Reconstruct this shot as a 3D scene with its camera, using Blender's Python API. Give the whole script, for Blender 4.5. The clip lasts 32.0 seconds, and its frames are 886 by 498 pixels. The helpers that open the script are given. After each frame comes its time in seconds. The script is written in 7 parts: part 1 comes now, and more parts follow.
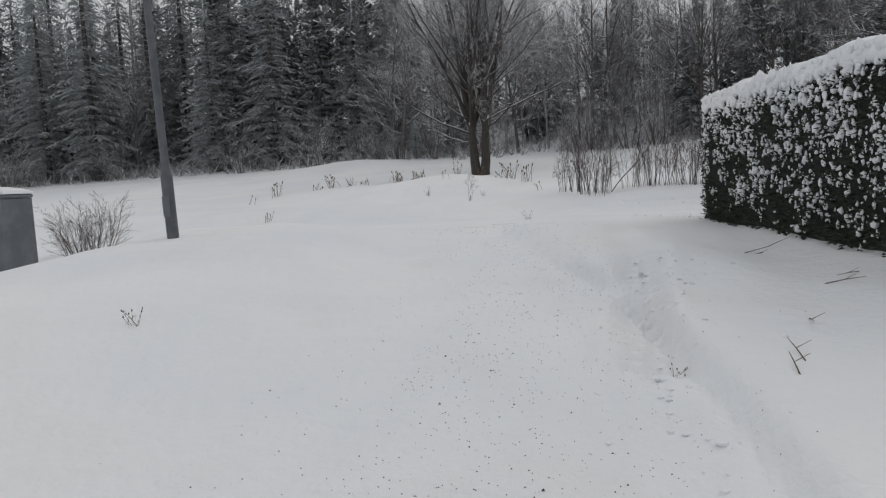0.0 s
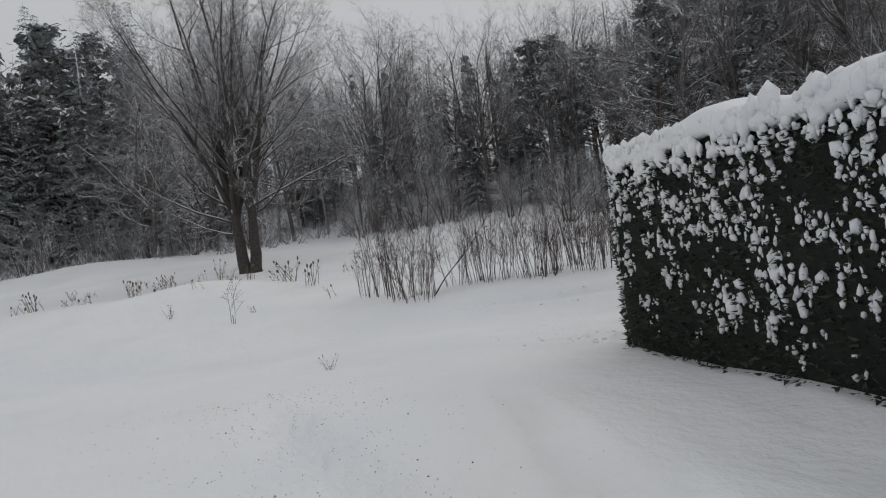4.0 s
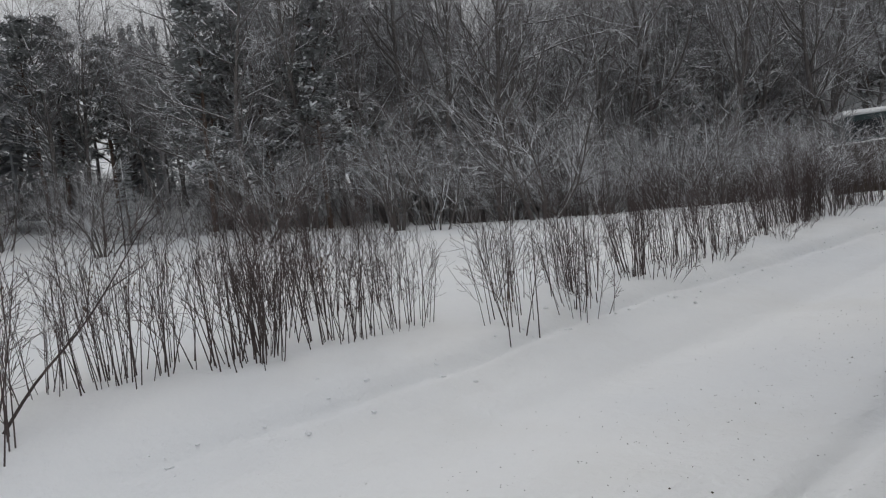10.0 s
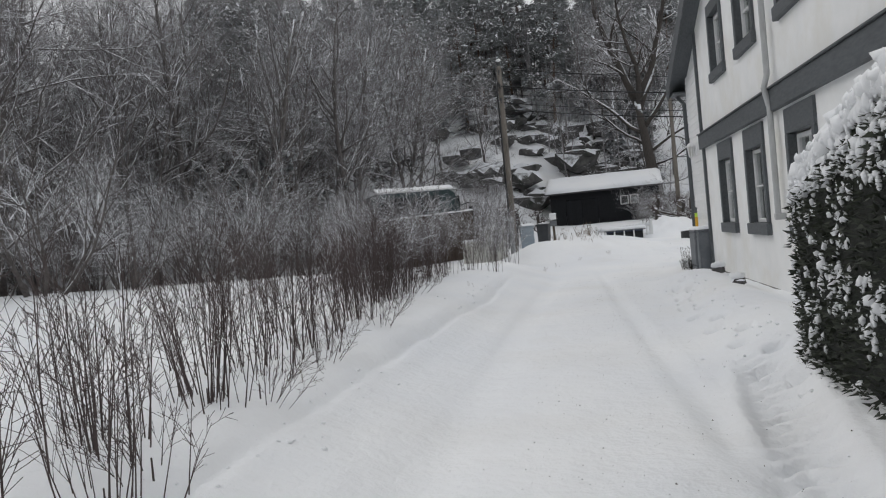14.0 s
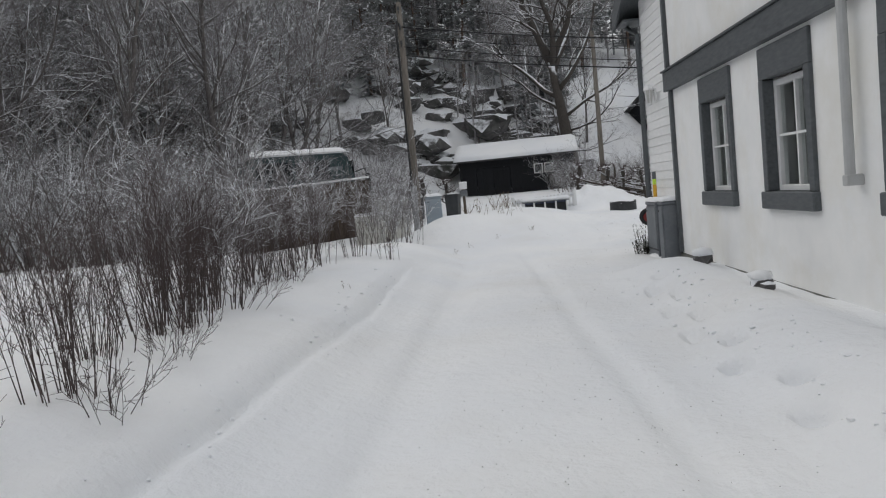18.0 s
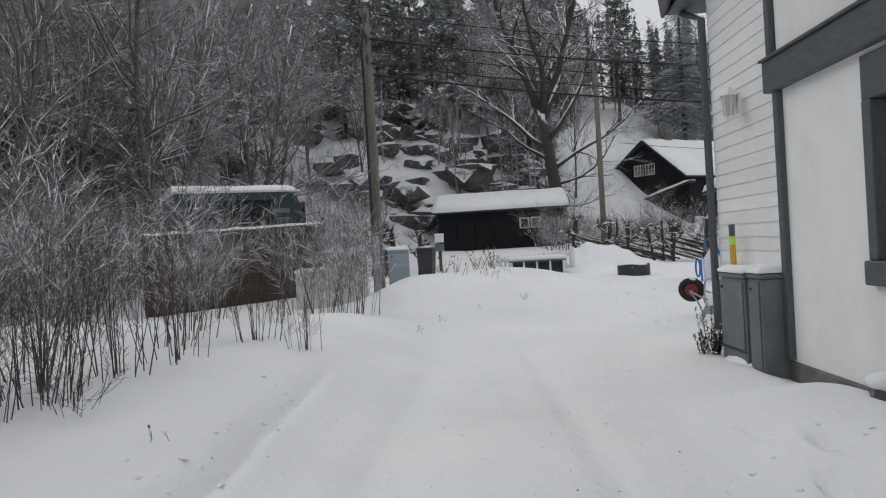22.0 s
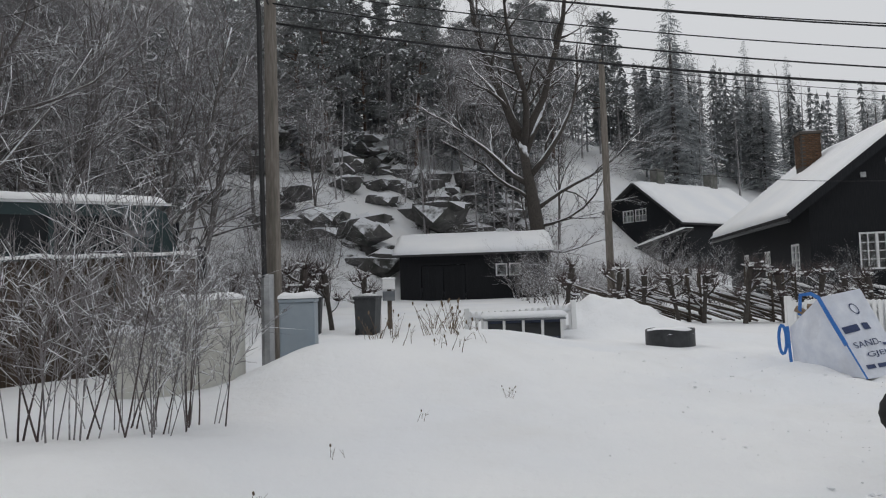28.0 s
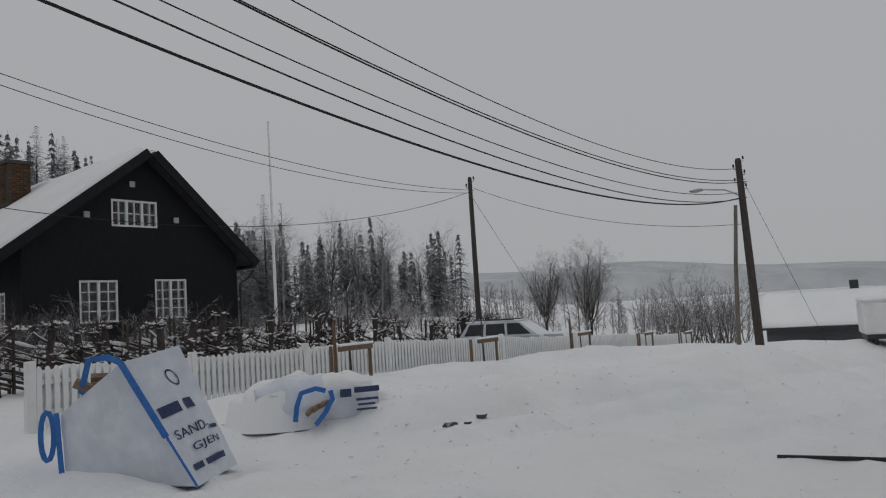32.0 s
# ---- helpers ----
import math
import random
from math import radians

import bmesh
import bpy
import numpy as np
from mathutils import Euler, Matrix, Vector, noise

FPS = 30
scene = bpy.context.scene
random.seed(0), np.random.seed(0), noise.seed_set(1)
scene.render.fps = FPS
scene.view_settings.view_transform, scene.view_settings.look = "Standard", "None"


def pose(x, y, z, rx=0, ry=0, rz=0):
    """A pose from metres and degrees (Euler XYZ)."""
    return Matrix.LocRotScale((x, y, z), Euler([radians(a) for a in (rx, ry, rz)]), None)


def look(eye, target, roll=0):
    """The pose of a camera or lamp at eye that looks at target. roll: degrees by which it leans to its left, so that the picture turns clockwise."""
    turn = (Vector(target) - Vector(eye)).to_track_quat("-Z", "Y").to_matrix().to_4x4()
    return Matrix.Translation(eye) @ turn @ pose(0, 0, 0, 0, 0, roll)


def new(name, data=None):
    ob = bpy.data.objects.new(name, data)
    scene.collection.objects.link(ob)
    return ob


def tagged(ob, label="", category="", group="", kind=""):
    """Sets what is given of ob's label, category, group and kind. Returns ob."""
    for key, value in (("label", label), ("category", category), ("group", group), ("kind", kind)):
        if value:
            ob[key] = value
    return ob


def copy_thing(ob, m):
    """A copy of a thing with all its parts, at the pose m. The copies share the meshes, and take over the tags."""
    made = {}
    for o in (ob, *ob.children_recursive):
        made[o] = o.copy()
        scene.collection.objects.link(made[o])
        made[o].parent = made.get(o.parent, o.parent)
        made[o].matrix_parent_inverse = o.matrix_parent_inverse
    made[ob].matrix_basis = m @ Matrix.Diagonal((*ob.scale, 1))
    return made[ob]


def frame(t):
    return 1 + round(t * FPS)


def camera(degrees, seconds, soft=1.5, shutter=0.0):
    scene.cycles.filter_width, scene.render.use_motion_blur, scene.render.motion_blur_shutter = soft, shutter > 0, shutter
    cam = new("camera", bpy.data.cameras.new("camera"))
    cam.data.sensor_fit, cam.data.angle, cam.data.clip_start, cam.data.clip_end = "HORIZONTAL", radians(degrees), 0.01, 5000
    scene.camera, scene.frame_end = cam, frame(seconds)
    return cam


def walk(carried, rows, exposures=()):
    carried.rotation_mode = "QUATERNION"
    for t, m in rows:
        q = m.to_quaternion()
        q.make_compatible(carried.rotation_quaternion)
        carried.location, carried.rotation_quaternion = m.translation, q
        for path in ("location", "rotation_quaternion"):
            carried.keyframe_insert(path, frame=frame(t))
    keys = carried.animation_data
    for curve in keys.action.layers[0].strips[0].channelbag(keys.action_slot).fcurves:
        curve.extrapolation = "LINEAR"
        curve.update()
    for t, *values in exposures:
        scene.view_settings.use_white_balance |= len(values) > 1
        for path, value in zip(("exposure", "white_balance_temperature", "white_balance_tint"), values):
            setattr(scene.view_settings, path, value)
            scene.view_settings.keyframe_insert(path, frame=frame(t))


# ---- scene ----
cam = camera(61.6, 32.0, soft=1.15)
PATH = [
    (0, (3.072, -3.407, 0.975), (2.567, -1.48, 0.792), -3.2),
    (0.5, (2.874, -2.796, 1.016), (2.32, -0.878, 0.888), -2.9),
    (1, (2.771, -2.203, 1.07), (2.21, -0.287, 0.951), -2.8),
    (1.5, (2.578, -1.524, 1.099), (2.141, 0.422, 0.951), -9.8),
    (2, (2.448, -0.892, 1.105), (2.238, 1.088, 0.92), -9.1),
    (2.5, (2.224, -0.174, 1.191), (1.905, 1.799, 1.123), -9.3),
    (3, (2.26, 0.687, 1.237), (2.186, 2.685, 1.236), -8.3),
    (3.5, (2.242, 1.465, 1.324), (2.307, 3.464, 1.322), -7.7),
    (5.5, (1.734, 4.062, 1.386), (1.865, 6.053, 1.253), -6.4),
    (6, (1.703, 4.707, 1.417), (1.903, 6.691, 1.264), -5.6),
    (6.5, (1.62, 5.244, 1.54), (1.803, 7.236, 1.559), -2.3),
    (7, (1.396, 5.789, 1.607), (1.269, 7.783, 1.702), -1.9),
    (7.5, (1.241, 6.385, 1.66), (1.024, 8.366, 1.821), -3.7),
    (8, (1.121, 6.954, 1.664), (1.051, 8.947, 1.822), -6.6),
    (8.5, (1.1, 7.524, 1.634), (1.511, 9.479, 1.723), -7.8),
    (9, (1.06, 8.117, 1.648), (1.743, 9.996, 1.66), -7.7),
    (9.5, (1.247, 8.555, 1.634), (2.355, 10.219, 1.578), -8.0),
    (10, (1.472, 8.972, 1.641), (2.805, 10.46, 1.541), -7.2),
    (10.5, (1.734, 9.359, 1.707), (3.311, 10.579, 1.556), -5.0),
    (11, (1.887, 9.646, 1.77), (3.476, 10.854, 1.651), -5.4),
    (11.5, (2.089, 10.006, 1.761), (3.706, 11.182, 1.727), -5.8),
    (12, (2.385, 10.34, 1.729), (4.005, 11.511, 1.775), -6.3),
    (12.5, (2.8, 10.72, 1.648), (4.546, 11.696, 1.666), -7.2),
    (13, (3.4, 11.045, 1.622), (5.242, 11.823, 1.606), -6.9),
    (13.5, (3.944, 11.322, 1.611), (5.861, 11.892, 1.585), -6.0),
    (14, (4.53, 11.479, 1.613), (6.486, 11.892, 1.567), -5.4),
    (14.5, (5.206, 11.641, 1.597), (7.176, 11.983, 1.558), -5.6),
    (16.5, (7.67, 11.94, 1.62), (9.661, 12.119, 1.574), -6.6),
    (17, (8.37, 11.835, 1.58), (10.361, 12.014, 1.495), -6.2),
    (17.5, (8.998, 11.869, 1.577), (10.983, 12.052, 1.415), -5.9),
    (18, (9.597, 11.882, 1.596), (11.584, 12.061, 1.448), -5.5),
    (18.5, (10.269, 11.918, 1.611), (12.259, 12.095, 1.513), -5.5),
    (19, (10.887, 11.906, 1.559), (12.877, 12.073, 1.46), -5.2),
    (19.5, (11.535, 11.945, 1.573), (13.525, 12.113, 1.467), -4.8),
    (20, (12.169, 11.94, 1.588), (14.166, 12.042, 1.524), -2.9),
    (20.5, (12.852, 11.981, 1.572), (14.848, 12.091, 1.559), -2.5),
    (21, (13.57, 11.997, 1.582), (15.567, 12.107, 1.568), -2.6),
    (21.5, (14.202, 12.026, 1.585), (16.199, 12.145, 1.572), -2.9),
    (22, (14.841, 12.008, 1.575), (16.838, 12.121, 1.566), -3.3),
    (22.5, (15.414, 12.027, 1.576), (17.411, 12.143, 1.617), -2.9),
    (23, (16.119, 11.957, 1.564), (18.116, 12.067, 1.618), -0.7),
    (23.5, (16.712, 11.879, 1.551), (18.706, 12.0, 1.653), -0.5),
    (24, (17.394, 11.946, 1.589), (19.386, 12.072, 1.715), -0.5),
    (24.5, (18.068, 11.91, 1.558), (20.057, 12.048, 1.706), -0.6),
    (25, (18.6, 11.952, 1.523), (20.593, 12.071, 1.65), -0.9),
    (25.5, (19.267, 11.89, 1.535), (21.26, 12.004, 1.652), -0.9),
    (27.5, (21.791, 11.8, 1.554), (23.785, 11.909, 1.668), -0.8),
    (28, (22.357, 11.774, 1.543), (24.353, 11.812, 1.662), -1.8),
    (28.5, (23.013, 11.659, 1.559), (25.004, 11.578, 1.728), -3.5),
    (29, (23.594, 11.576, 1.562), (25.557, 11.229, 1.719), -2.5),
    (29.5, (24.197, 11.361, 1.575), (26.055, 10.642, 1.747), -3.1),
    (30, (25.017, 11.164, 1.538), (26.695, 10.087, 1.704), -4.2),
    (30.5, (25.726, 10.966, 1.539), (27.26, 9.694, 1.701), -5.3),
    (31, (26.34, 10.918, 1.523), (27.733, 9.493, 1.69), -4.4),
    (31.5, (26.879, 10.745, 1.564), (28.143, 9.204, 1.736), -3.9),
    (32, (27.475, 10.545, 1.584), (28.548, 8.866, 1.753), -3.6),
]
walk(cam, [(t, look(eye, target, roll)) for t, eye, target, roll in PATH],
     exposures=[(0, -0.52), (1, -0.61), (3.5, -0.6), (7, -0.54), (10, -0.44), (12, -0.22), (13, -0.15), (17, -0.18), (20, -0.26), (25, -0.2), (28, -0.22), (31, -0.92), (32, -0.96)])


# ---- light ----
world = bpy.data.worlds.new("overcast_world")
scene.world = world
world.use_nodes = True
wn, wl = world.node_tree.nodes, world.node_tree.links
wn.clear()
w_out, w_bg = wn.new("ShaderNodeOutputWorld"), wn.new("ShaderNodeBackground")
w_sky, w_hsv, w_mix = wn.new("ShaderNodeTexSky"), wn.new("ShaderNodeHueSaturation"), wn.new("ShaderNodeMixRGB")
w_tc, w_sep, w_ramp = wn.new("ShaderNodeTexCoord"), wn.new("ShaderNodeSeparateXYZ"), wn.new("ShaderNodeValToRGB")
w_sky.sky_type, w_sky.sun_disc = "NISHITA", False
w_sky.sun_elevation, w_sky.sun_rotation = radians(41), radians(38)
w_hsv.inputs["Saturation"].default_value = 0.15
# an overcast sky: three times as bright overhead as at the horizon
w_ramp.color_ramp.elements[0].position, w_ramp.color_ramp.elements[0].color = 0.0, (6.7, 6.85, 7.1, 1)
w_ramp.color_ramp.elements[1].position, w_ramp.color_ramp.elements[1].color = 0.9, (8.0, 8.15, 8.4, 1)
w_mix.inputs[0].default_value = 0.93
wl.new(w_tc.outputs["Generated"], w_sep.inputs[0])
wl.new(w_sep.outputs["Z"], w_ramp.inputs[0])
wl.new(w_sky.outputs[0], w_hsv.inputs["Color"])
wl.new(w_hsv.outputs[0], w_mix.inputs[1])
wl.new(w_ramp.outputs[0], w_mix.inputs[2])
wl.new(w_mix.outputs[0], w_bg.inputs[0])
w_bg.inputs[1].default_value = 0.106
wl.new(w_bg.outputs[0], w_out.inputs[0])
sun_data = bpy.data.lights.new("sun", "SUN")
sun_data.energy, sun_data.angle, sun_data.color = 0.7, radians(40), (1.0, 0.97, 0.93)
sun = new("sun", sun_data)
sun.matrix_world = look((30, 38, 42), (0, 0, 0))


# ---- materials ----
def nodes_of(name):
    m = bpy.data.materials.new(name)
    m.use_nodes = True
    nt = m.node_tree
    return m, nt, nt.nodes["Principled BSDF"]


def noise_node(nt, scale, detail=4.0, rough=0.55, vec=None):
    n = nt.nodes.new("ShaderNodeTexNoise")
    n.inputs["Scale"].default_value, n.inputs["Detail"].default_value, n.inputs["Roughness"].default_value = scale, detail, rough
    if vec is not None:
        nt.links.new(vec, n.inputs["Vector"])
    return n


def coords(nt, world_space=False):
    if world_space:
        return nt.nodes.new("ShaderNodeNewGeometry").outputs["Position"]
    return nt.nodes.new("ShaderNodeTexCoord").outputs["Object"]


def ramp(nt, src, a, b, ca=(0, 0, 0, 1), cb=(1, 1, 1, 1)):
    r = nt.nodes.new("ShaderNodeValToRGB")
    e = r.color_ramp.elements
    e[0].position, e[0].color, e[1].position, e[1].color = a, ca, b, cb
    nt.links.new(src, r.inputs[0])
    return r


def mix(nt, fac, a, b):
    m = nt.nodes.new("ShaderNodeMixRGB")
    for sock, v in zip(m.inputs, (fac, a, b)):
        if isinstance(v, bpy.types.NodeSocket):
            nt.links.new(v, sock)
        else:
            sock.default_value = v if isinstance(v, (int, float)) else (*v[:3], 1)
    return m.outputs[0]


def bumped(nt, bsdf, src, strength, distance):
    b = nt.nodes.new("ShaderNodeBump")
    b.inputs["Strength"].default_value, b.inputs["Distance"].default_value = strength, distance
    nt.links.new(src, b.inputs["Height"])
    nt.links.new(b.outputs[0], bsdf.inputs["Normal"])
    return b


def surface(name, c1, c2, scale=8.0, rough=0.7, bump=0.25, dist=0.004, metal=0.0, stain=None, stain_scale=1.2, snow=None, stretch=None, vary=0.0, fine=60.0, spec=0.4):
    """A painted, wooden or mineral surface: two tones, fine grain, stains, and snow lying on what faces up."""
    m, nt, bsdf = nodes_of(name)
    vec = coords(nt)
    if stretch:
        mp = nt.nodes.new("ShaderNodeMapping")
        mp.inputs["Scale"].default_value = stretch
        nt.links.new(vec, mp.inputs["Vector"])
        vec = mp.outputs[0]
    n1, n2 = noise_node(nt, scale, 5, 0.6, vec), noise_node(nt, fine, 3, 0.6, vec)
    col = mix(nt, ramp(nt, n1.outputs[0], 0.3, 0.7).outputs[0], c1, c2)
    if stain:
        n3 = noise_node(nt, stain_scale, 6, 0.65, vec)
        col = mix(nt, ramp(nt, n3.outputs[0], 0.48, 0.72).outputs[0], col, stain)
    if vary:
        oi = nt.nodes.new("ShaderNodeObjectInfo")
        hs = nt.nodes.new("ShaderNodeHueSaturation")
        mr = nt.nodes.new("ShaderNodeMapRange")
        mr.inputs["To Min"].default_value, mr.inputs["To Max"].default_value = 1 - vary, 1 + vary
        nt.links.new(oi.outputs["Random"], mr.inputs["Value"])
        nt.links.new(mr.outputs[0], hs.inputs["Value"])
        nt.links.new(col, hs.inputs["Color"])
        col = hs.outputs[0]
    if snow is not None:
        geo = nt.nodes.new("ShaderNodeNewGeometry")
        sp = nt.nodes.new("ShaderNodeSeparateXYZ")
        nt.links.new(geo.outputs["Normal"], sp.inputs[0])
        ns = noise_node(nt, snow[1], 4, 0.6, geo.outputs["Position"])
        ad = nt.nodes.new("ShaderNodeMath")
        ad.operation = "MULTIPLY_ADD"
        nt.links.new(ns.outputs[0], ad.inputs[0])
        ad.inputs[1].default_value = snow[2]
        nt.links.new(sp.outputs["Z"], ad.inputs[2])
        f = ramp(nt, ad.outputs[0], snow[0] + snow[2] * 0.5 - 0.06, snow[0] + snow[2] * 0.5 + 0.08)
        col = mix(nt, f.outputs[0], col, (0.8, 0.82, 0.85))
    nt.links.new(col, bsdf.inputs["Base Color"])
    bsdf.inputs["Roughness"].default_value, bsdf.inputs["Metallic"].default_value = rough, metal
    bsdf.inputs["Specular IOR Level"].default_value = spec
    if bump:
        bumped(nt, bsdf, mix(nt, 0.5, n1.outputs[0], n2.outputs[0]), bump, dist)
    return m


def snow_material(name, dirt=False):
    m, nt, bsdf = nodes_of(name)
    pos = coords(nt, True)
    big, mid, fine = noise_node(nt, 0.35, 4, 0.5, pos), noise_node(nt, 2.6, 5, 0.55, pos), noise_node(nt, 38, 4, 0.7, pos)
    col = mix(nt, ramp(nt, big.outputs[0], 0.35, 0.65).outputs[0], (0.80, 0.815, 0.84), (0.86, 0.865, 0.87))
    if dirt:
        # sanded wheel tracks: faint grit and a yellowish-grey cast in soft patches
        n3 = noise_node(nt, 0.55, 5, 0.6, pos)
        col = mix(nt, ramp(nt, n3.outputs[0], 0.5, 0.8, (0, 0, 0, 1), (0.45, 0.45, 0.45, 1)).outputs[0], col, (0.72, 0.71, 0.69))
    nt.links.new(col, bsdf.inputs["Base Color"])
    bsdf.inputs["Roughness"].default_value, bsdf.inputs["Specular IOR Level"].default_value = 0.75, 0.25
    lump = noise_node(nt, 11, 3, 0.6, pos)
    h0, h1 = nt.nodes.new("ShaderNodeMath"), nt.nodes.new("ShaderNodeMath")
    h0.operation = h1.operation = "MULTIPLY_ADD"
    nt.links.new(fine.outputs[0], h0.inputs[0])
    h0.inputs[1].default_value = 0.07
    nt.links.new(mid.outputs[0], h0.inputs[2])
    nt.links.new(lump.outputs[0], h1.inputs[0])
    h1.inputs[1].default_value = 0.42 if dirt else 0.25
    nt.links.new(h0.outputs[0], h1.inputs[2])
    bumped(nt, bsdf, h1.outputs[0], 0.75 if dirt else 0.5, 0.06)
    return m


def glass_material(name, tint=(0.9, 0.95, 0.95)):
    m, nt, bsdf = nodes_of(name)
    n = noise_node(nt, 1.5, 2, 0.5, coords(nt))
    bumped(nt, bsdf, n.outputs[0], 0.03, 0.01)
    bsdf.inputs["Base Color"].default_value = (*tint, 1)
    bsdf.inputs["Transmission Weight"].default_value, bsdf.inputs["Roughness"].default_value = 1.0, 0.02
    return m


M = {}
M["ground"] = snow_material("packed_and_fresh_snow", True)
M["snow"] = snow_material("fresh_snow")
M["bark"] = surface("dark_wet_bark", (0.035, 0.03, 0.027), (0.085, 0.075, 0.066), 14, 0.85, 0.6, 0.01, snow=(0.36, 2.2, 0.5))
M["bark_mid"] = surface("grey_brown_bark", (0.075, 0.067, 0.064), (0.16, 0.145, 0.137), 14, 0.85, 0.4, 0.01, snow=(0.36, 2.0, 0.6))
# frost tone, lightened further to paint in the mist over the wood
M["frost_twig"] = surface("frost_and_mist_twig", (0.12, 0.112, 0.114), (0.29, 0.276, 0.28), 3, 0.85, 0, snow=(0.34, 4.0, 1.2))
M["rime_twig"] = surface("thickly_rimed_twig", (0.13, 0.12, 0.12), (0.36, 0.345, 0.345), 2, 0.85, 0, snow=(0.1, 3.0, 1.0))
M["twig"] = surface("bare_red_brown_twig", (0.036, 0.027, 0.026), (0.11, 0.084, 0.08), 4, 0.8, 0, snow=(0.95, 9.0, 0.8))
# spruce and pine bases lifted to pale grey as a stand-in for haze
M["needle"] = surface("haze_paled_spruce_needle", (0.29, 0.306, 0.315), (0.47, 0.49, 0.5), 6, 0.8, 0, snow=(0.45, 2.2, 1.3))
M["pine_needle"] = surface("haze_paled_pine_needle", (0.17, 0.18, 0.178), (0.32, 0.332, 0.326), 6, 0.8, 0, snow=(0.15, 1.1, 1.5))
# far conifers and rimed twigs: haze of the distance put into paler colours
M["far_needle"] = surface("haze_paled_conifer_needle", (0.18, 0.192, 0.2), (0.33, 0.345, 0.355), 3, 0.85, 0, snow=(0.5, 4.0, 1.6))
M["far_twig"] = surface("haze_paled_rime_twig", (0.17, 0.163, 0.167), (0.38, 0.368, 0.374), 2, 0.9, 0, snow=(0.45, 4.0, 1.2))
M["pine_bark"] = surface("grey_pine_bark", (0.07, 0.05, 0.04), (0.15, 0.1, 0.075), 9, 0.9, 0.5, 0.01)
M["leaf"] = surface("dark_hedge_leaf", (0.016, 0.022, 0.016), (0.055, 0.062, 0.042), 20, 0.6, 0)
# near-black: the shade between the hedge leaves as a colour
M["hedge_shade"] = surface("hedge_inner_shade", (0.006, 0.008, 0.006), (0.016, 0.018, 0.014), 14, 0.9, 0.5, 0.02)
M["dry"] = surface("dry_weed", (0.09, 0.065, 0.045), (0.2, 0.15, 0.1), 5, 0.85, 0)
M["rock"] = surface("grey_rock", (0.05, 0.05, 0.052), (0.16, 0.155, 0.15), 1.3, 0.9, 0.9, 0.08, stain=(0.035, 0.04, 0.03), stain_scale=0.5, snow=(0.42, 1.6, 0.7), fine=9)
M["plaster"] = surface("white_roughcast", (0.8, 0.81, 0.81), (0.87, 0.87, 0.865), 2.2, 0.9, 0.5, 0.006, stain=(0.76, 0.745, 0.7), stain_scale=0.7, fine=120)
M["white_board"] = surface("white_painted_board", (0.77, 0.78, 0.78), (0.86, 0.86, 0.86), 3, 0.55, 0.2, 0.003, stretch=(1, 6, 6), vary=0.05)
M["white_paint"] = surface("white_paint", (0.72, 0.73, 0.73), (0.82, 0.82, 0.82), 5, 0.5, 0.1, 0.002)
M["grey_trim"] = surface("dark_grey_painted_wood", (0.07, 0.078, 0.084), (0.11, 0.12, 0.128), 3, 0.6, 0.25, 0.003, stretch=(2, 9, 9))
M["plinth"] = surface("grey_concrete", (0.1, 0.1, 0.095), (0.2, 0.195, 0.185), 4, 0.95, 0.5, 0.008, stain=(0.07, 0.08, 0.06))
M["cabinet"] = surface("grey_powder_coat", (0.11, 0.122, 0.135), (0.15, 0.163, 0.178), 2, 0.5, 0.1, 0.002, stain=(0.19, 0.2, 0.21), stain_scale=2.5)
M["cabinet_dark"] = surface("dark_grey_seam", (0.03, 0.033, 0.037), (0.05, 0.053, 0.057), 4, 0.6, 0.1, 0.002)
M["pale_box"] = surface("pale_cream_fibreglass", (0.5, 0.5, 0.46), (0.62, 0.61, 0.57), 2, 0.5, 0.1, 0.002, stain=(0.42, 0.41, 0.36), stain_scale=1.4)
M["blue_box"] = surface("pale_blue_fibreglass", (0.24, 0.285, 0.32), (0.3, 0.345, 0.385), 2, 0.5, 0.1, 0.002, stain=(0.24, 0.3, 0.36), stain_scale=1.4)
M["pole_wood"] = surface("weathered_pole_wood", (0.12, 0.105, 0.09), (0.24, 0.215, 0.19), 5, 0.9, 0.5, 0.006, stretch=(6, 6, 0.6), stain=(0.09, 0.085, 0.07))
M["pole_dark"] = surface("tarred_pole_wood", (0.035, 0.03, 0.027), (0.085, 0.075, 0.066), 5, 0.85, 0.5, 0.006, stretch=(6, 6, 0.6))
M["old_wood"] = surface("weathered_fence_wood", (0.045, 0.037, 0.03), (0.12, 0.1, 0.082), 6, 0.9, 0.5, 0.006, snow=(0.3, 6.0, 0.6), vary=0.25)
M["stake_wood"] = surface("brown_stake_wood", (0.11, 0.075, 0.05), (0.2, 0.14, 0.095), 6, 0.85, 0.4, 0.004, stretch=(4, 4, 0.6), vary=0.15)
M["black_wood"] = surface("black_stained_cladding", (0.006, 0.007, 0.009), (0.016, 0.017, 0.02), 4, 0.75, 0.4, 0.004, stretch=(8, 8, 0.6), vary=0.2, spec=0.25)
M["dark_metal"] = surface("dark_metal", (0.03, 0.032, 0.035), (0.06, 0.062, 0.066), 6, 0.5, 0.15, 0.002, metal=0.3)
M["lamp_metal"] = surface("grey_lamp_post", (0.09, 0.097, 0.11), (0.13, 0.138, 0.15), 3, 0.5, 0.15, 0.002, metal=0.3, stain=(0.16, 0.165, 0.17), stain_scale=3)
M["steel"] = surface("galvanised_steel", (0.3, 0.31, 0.32), (0.45, 0.46, 0.47), 7, 0.45, 0.15, 0.002, metal=0.7)
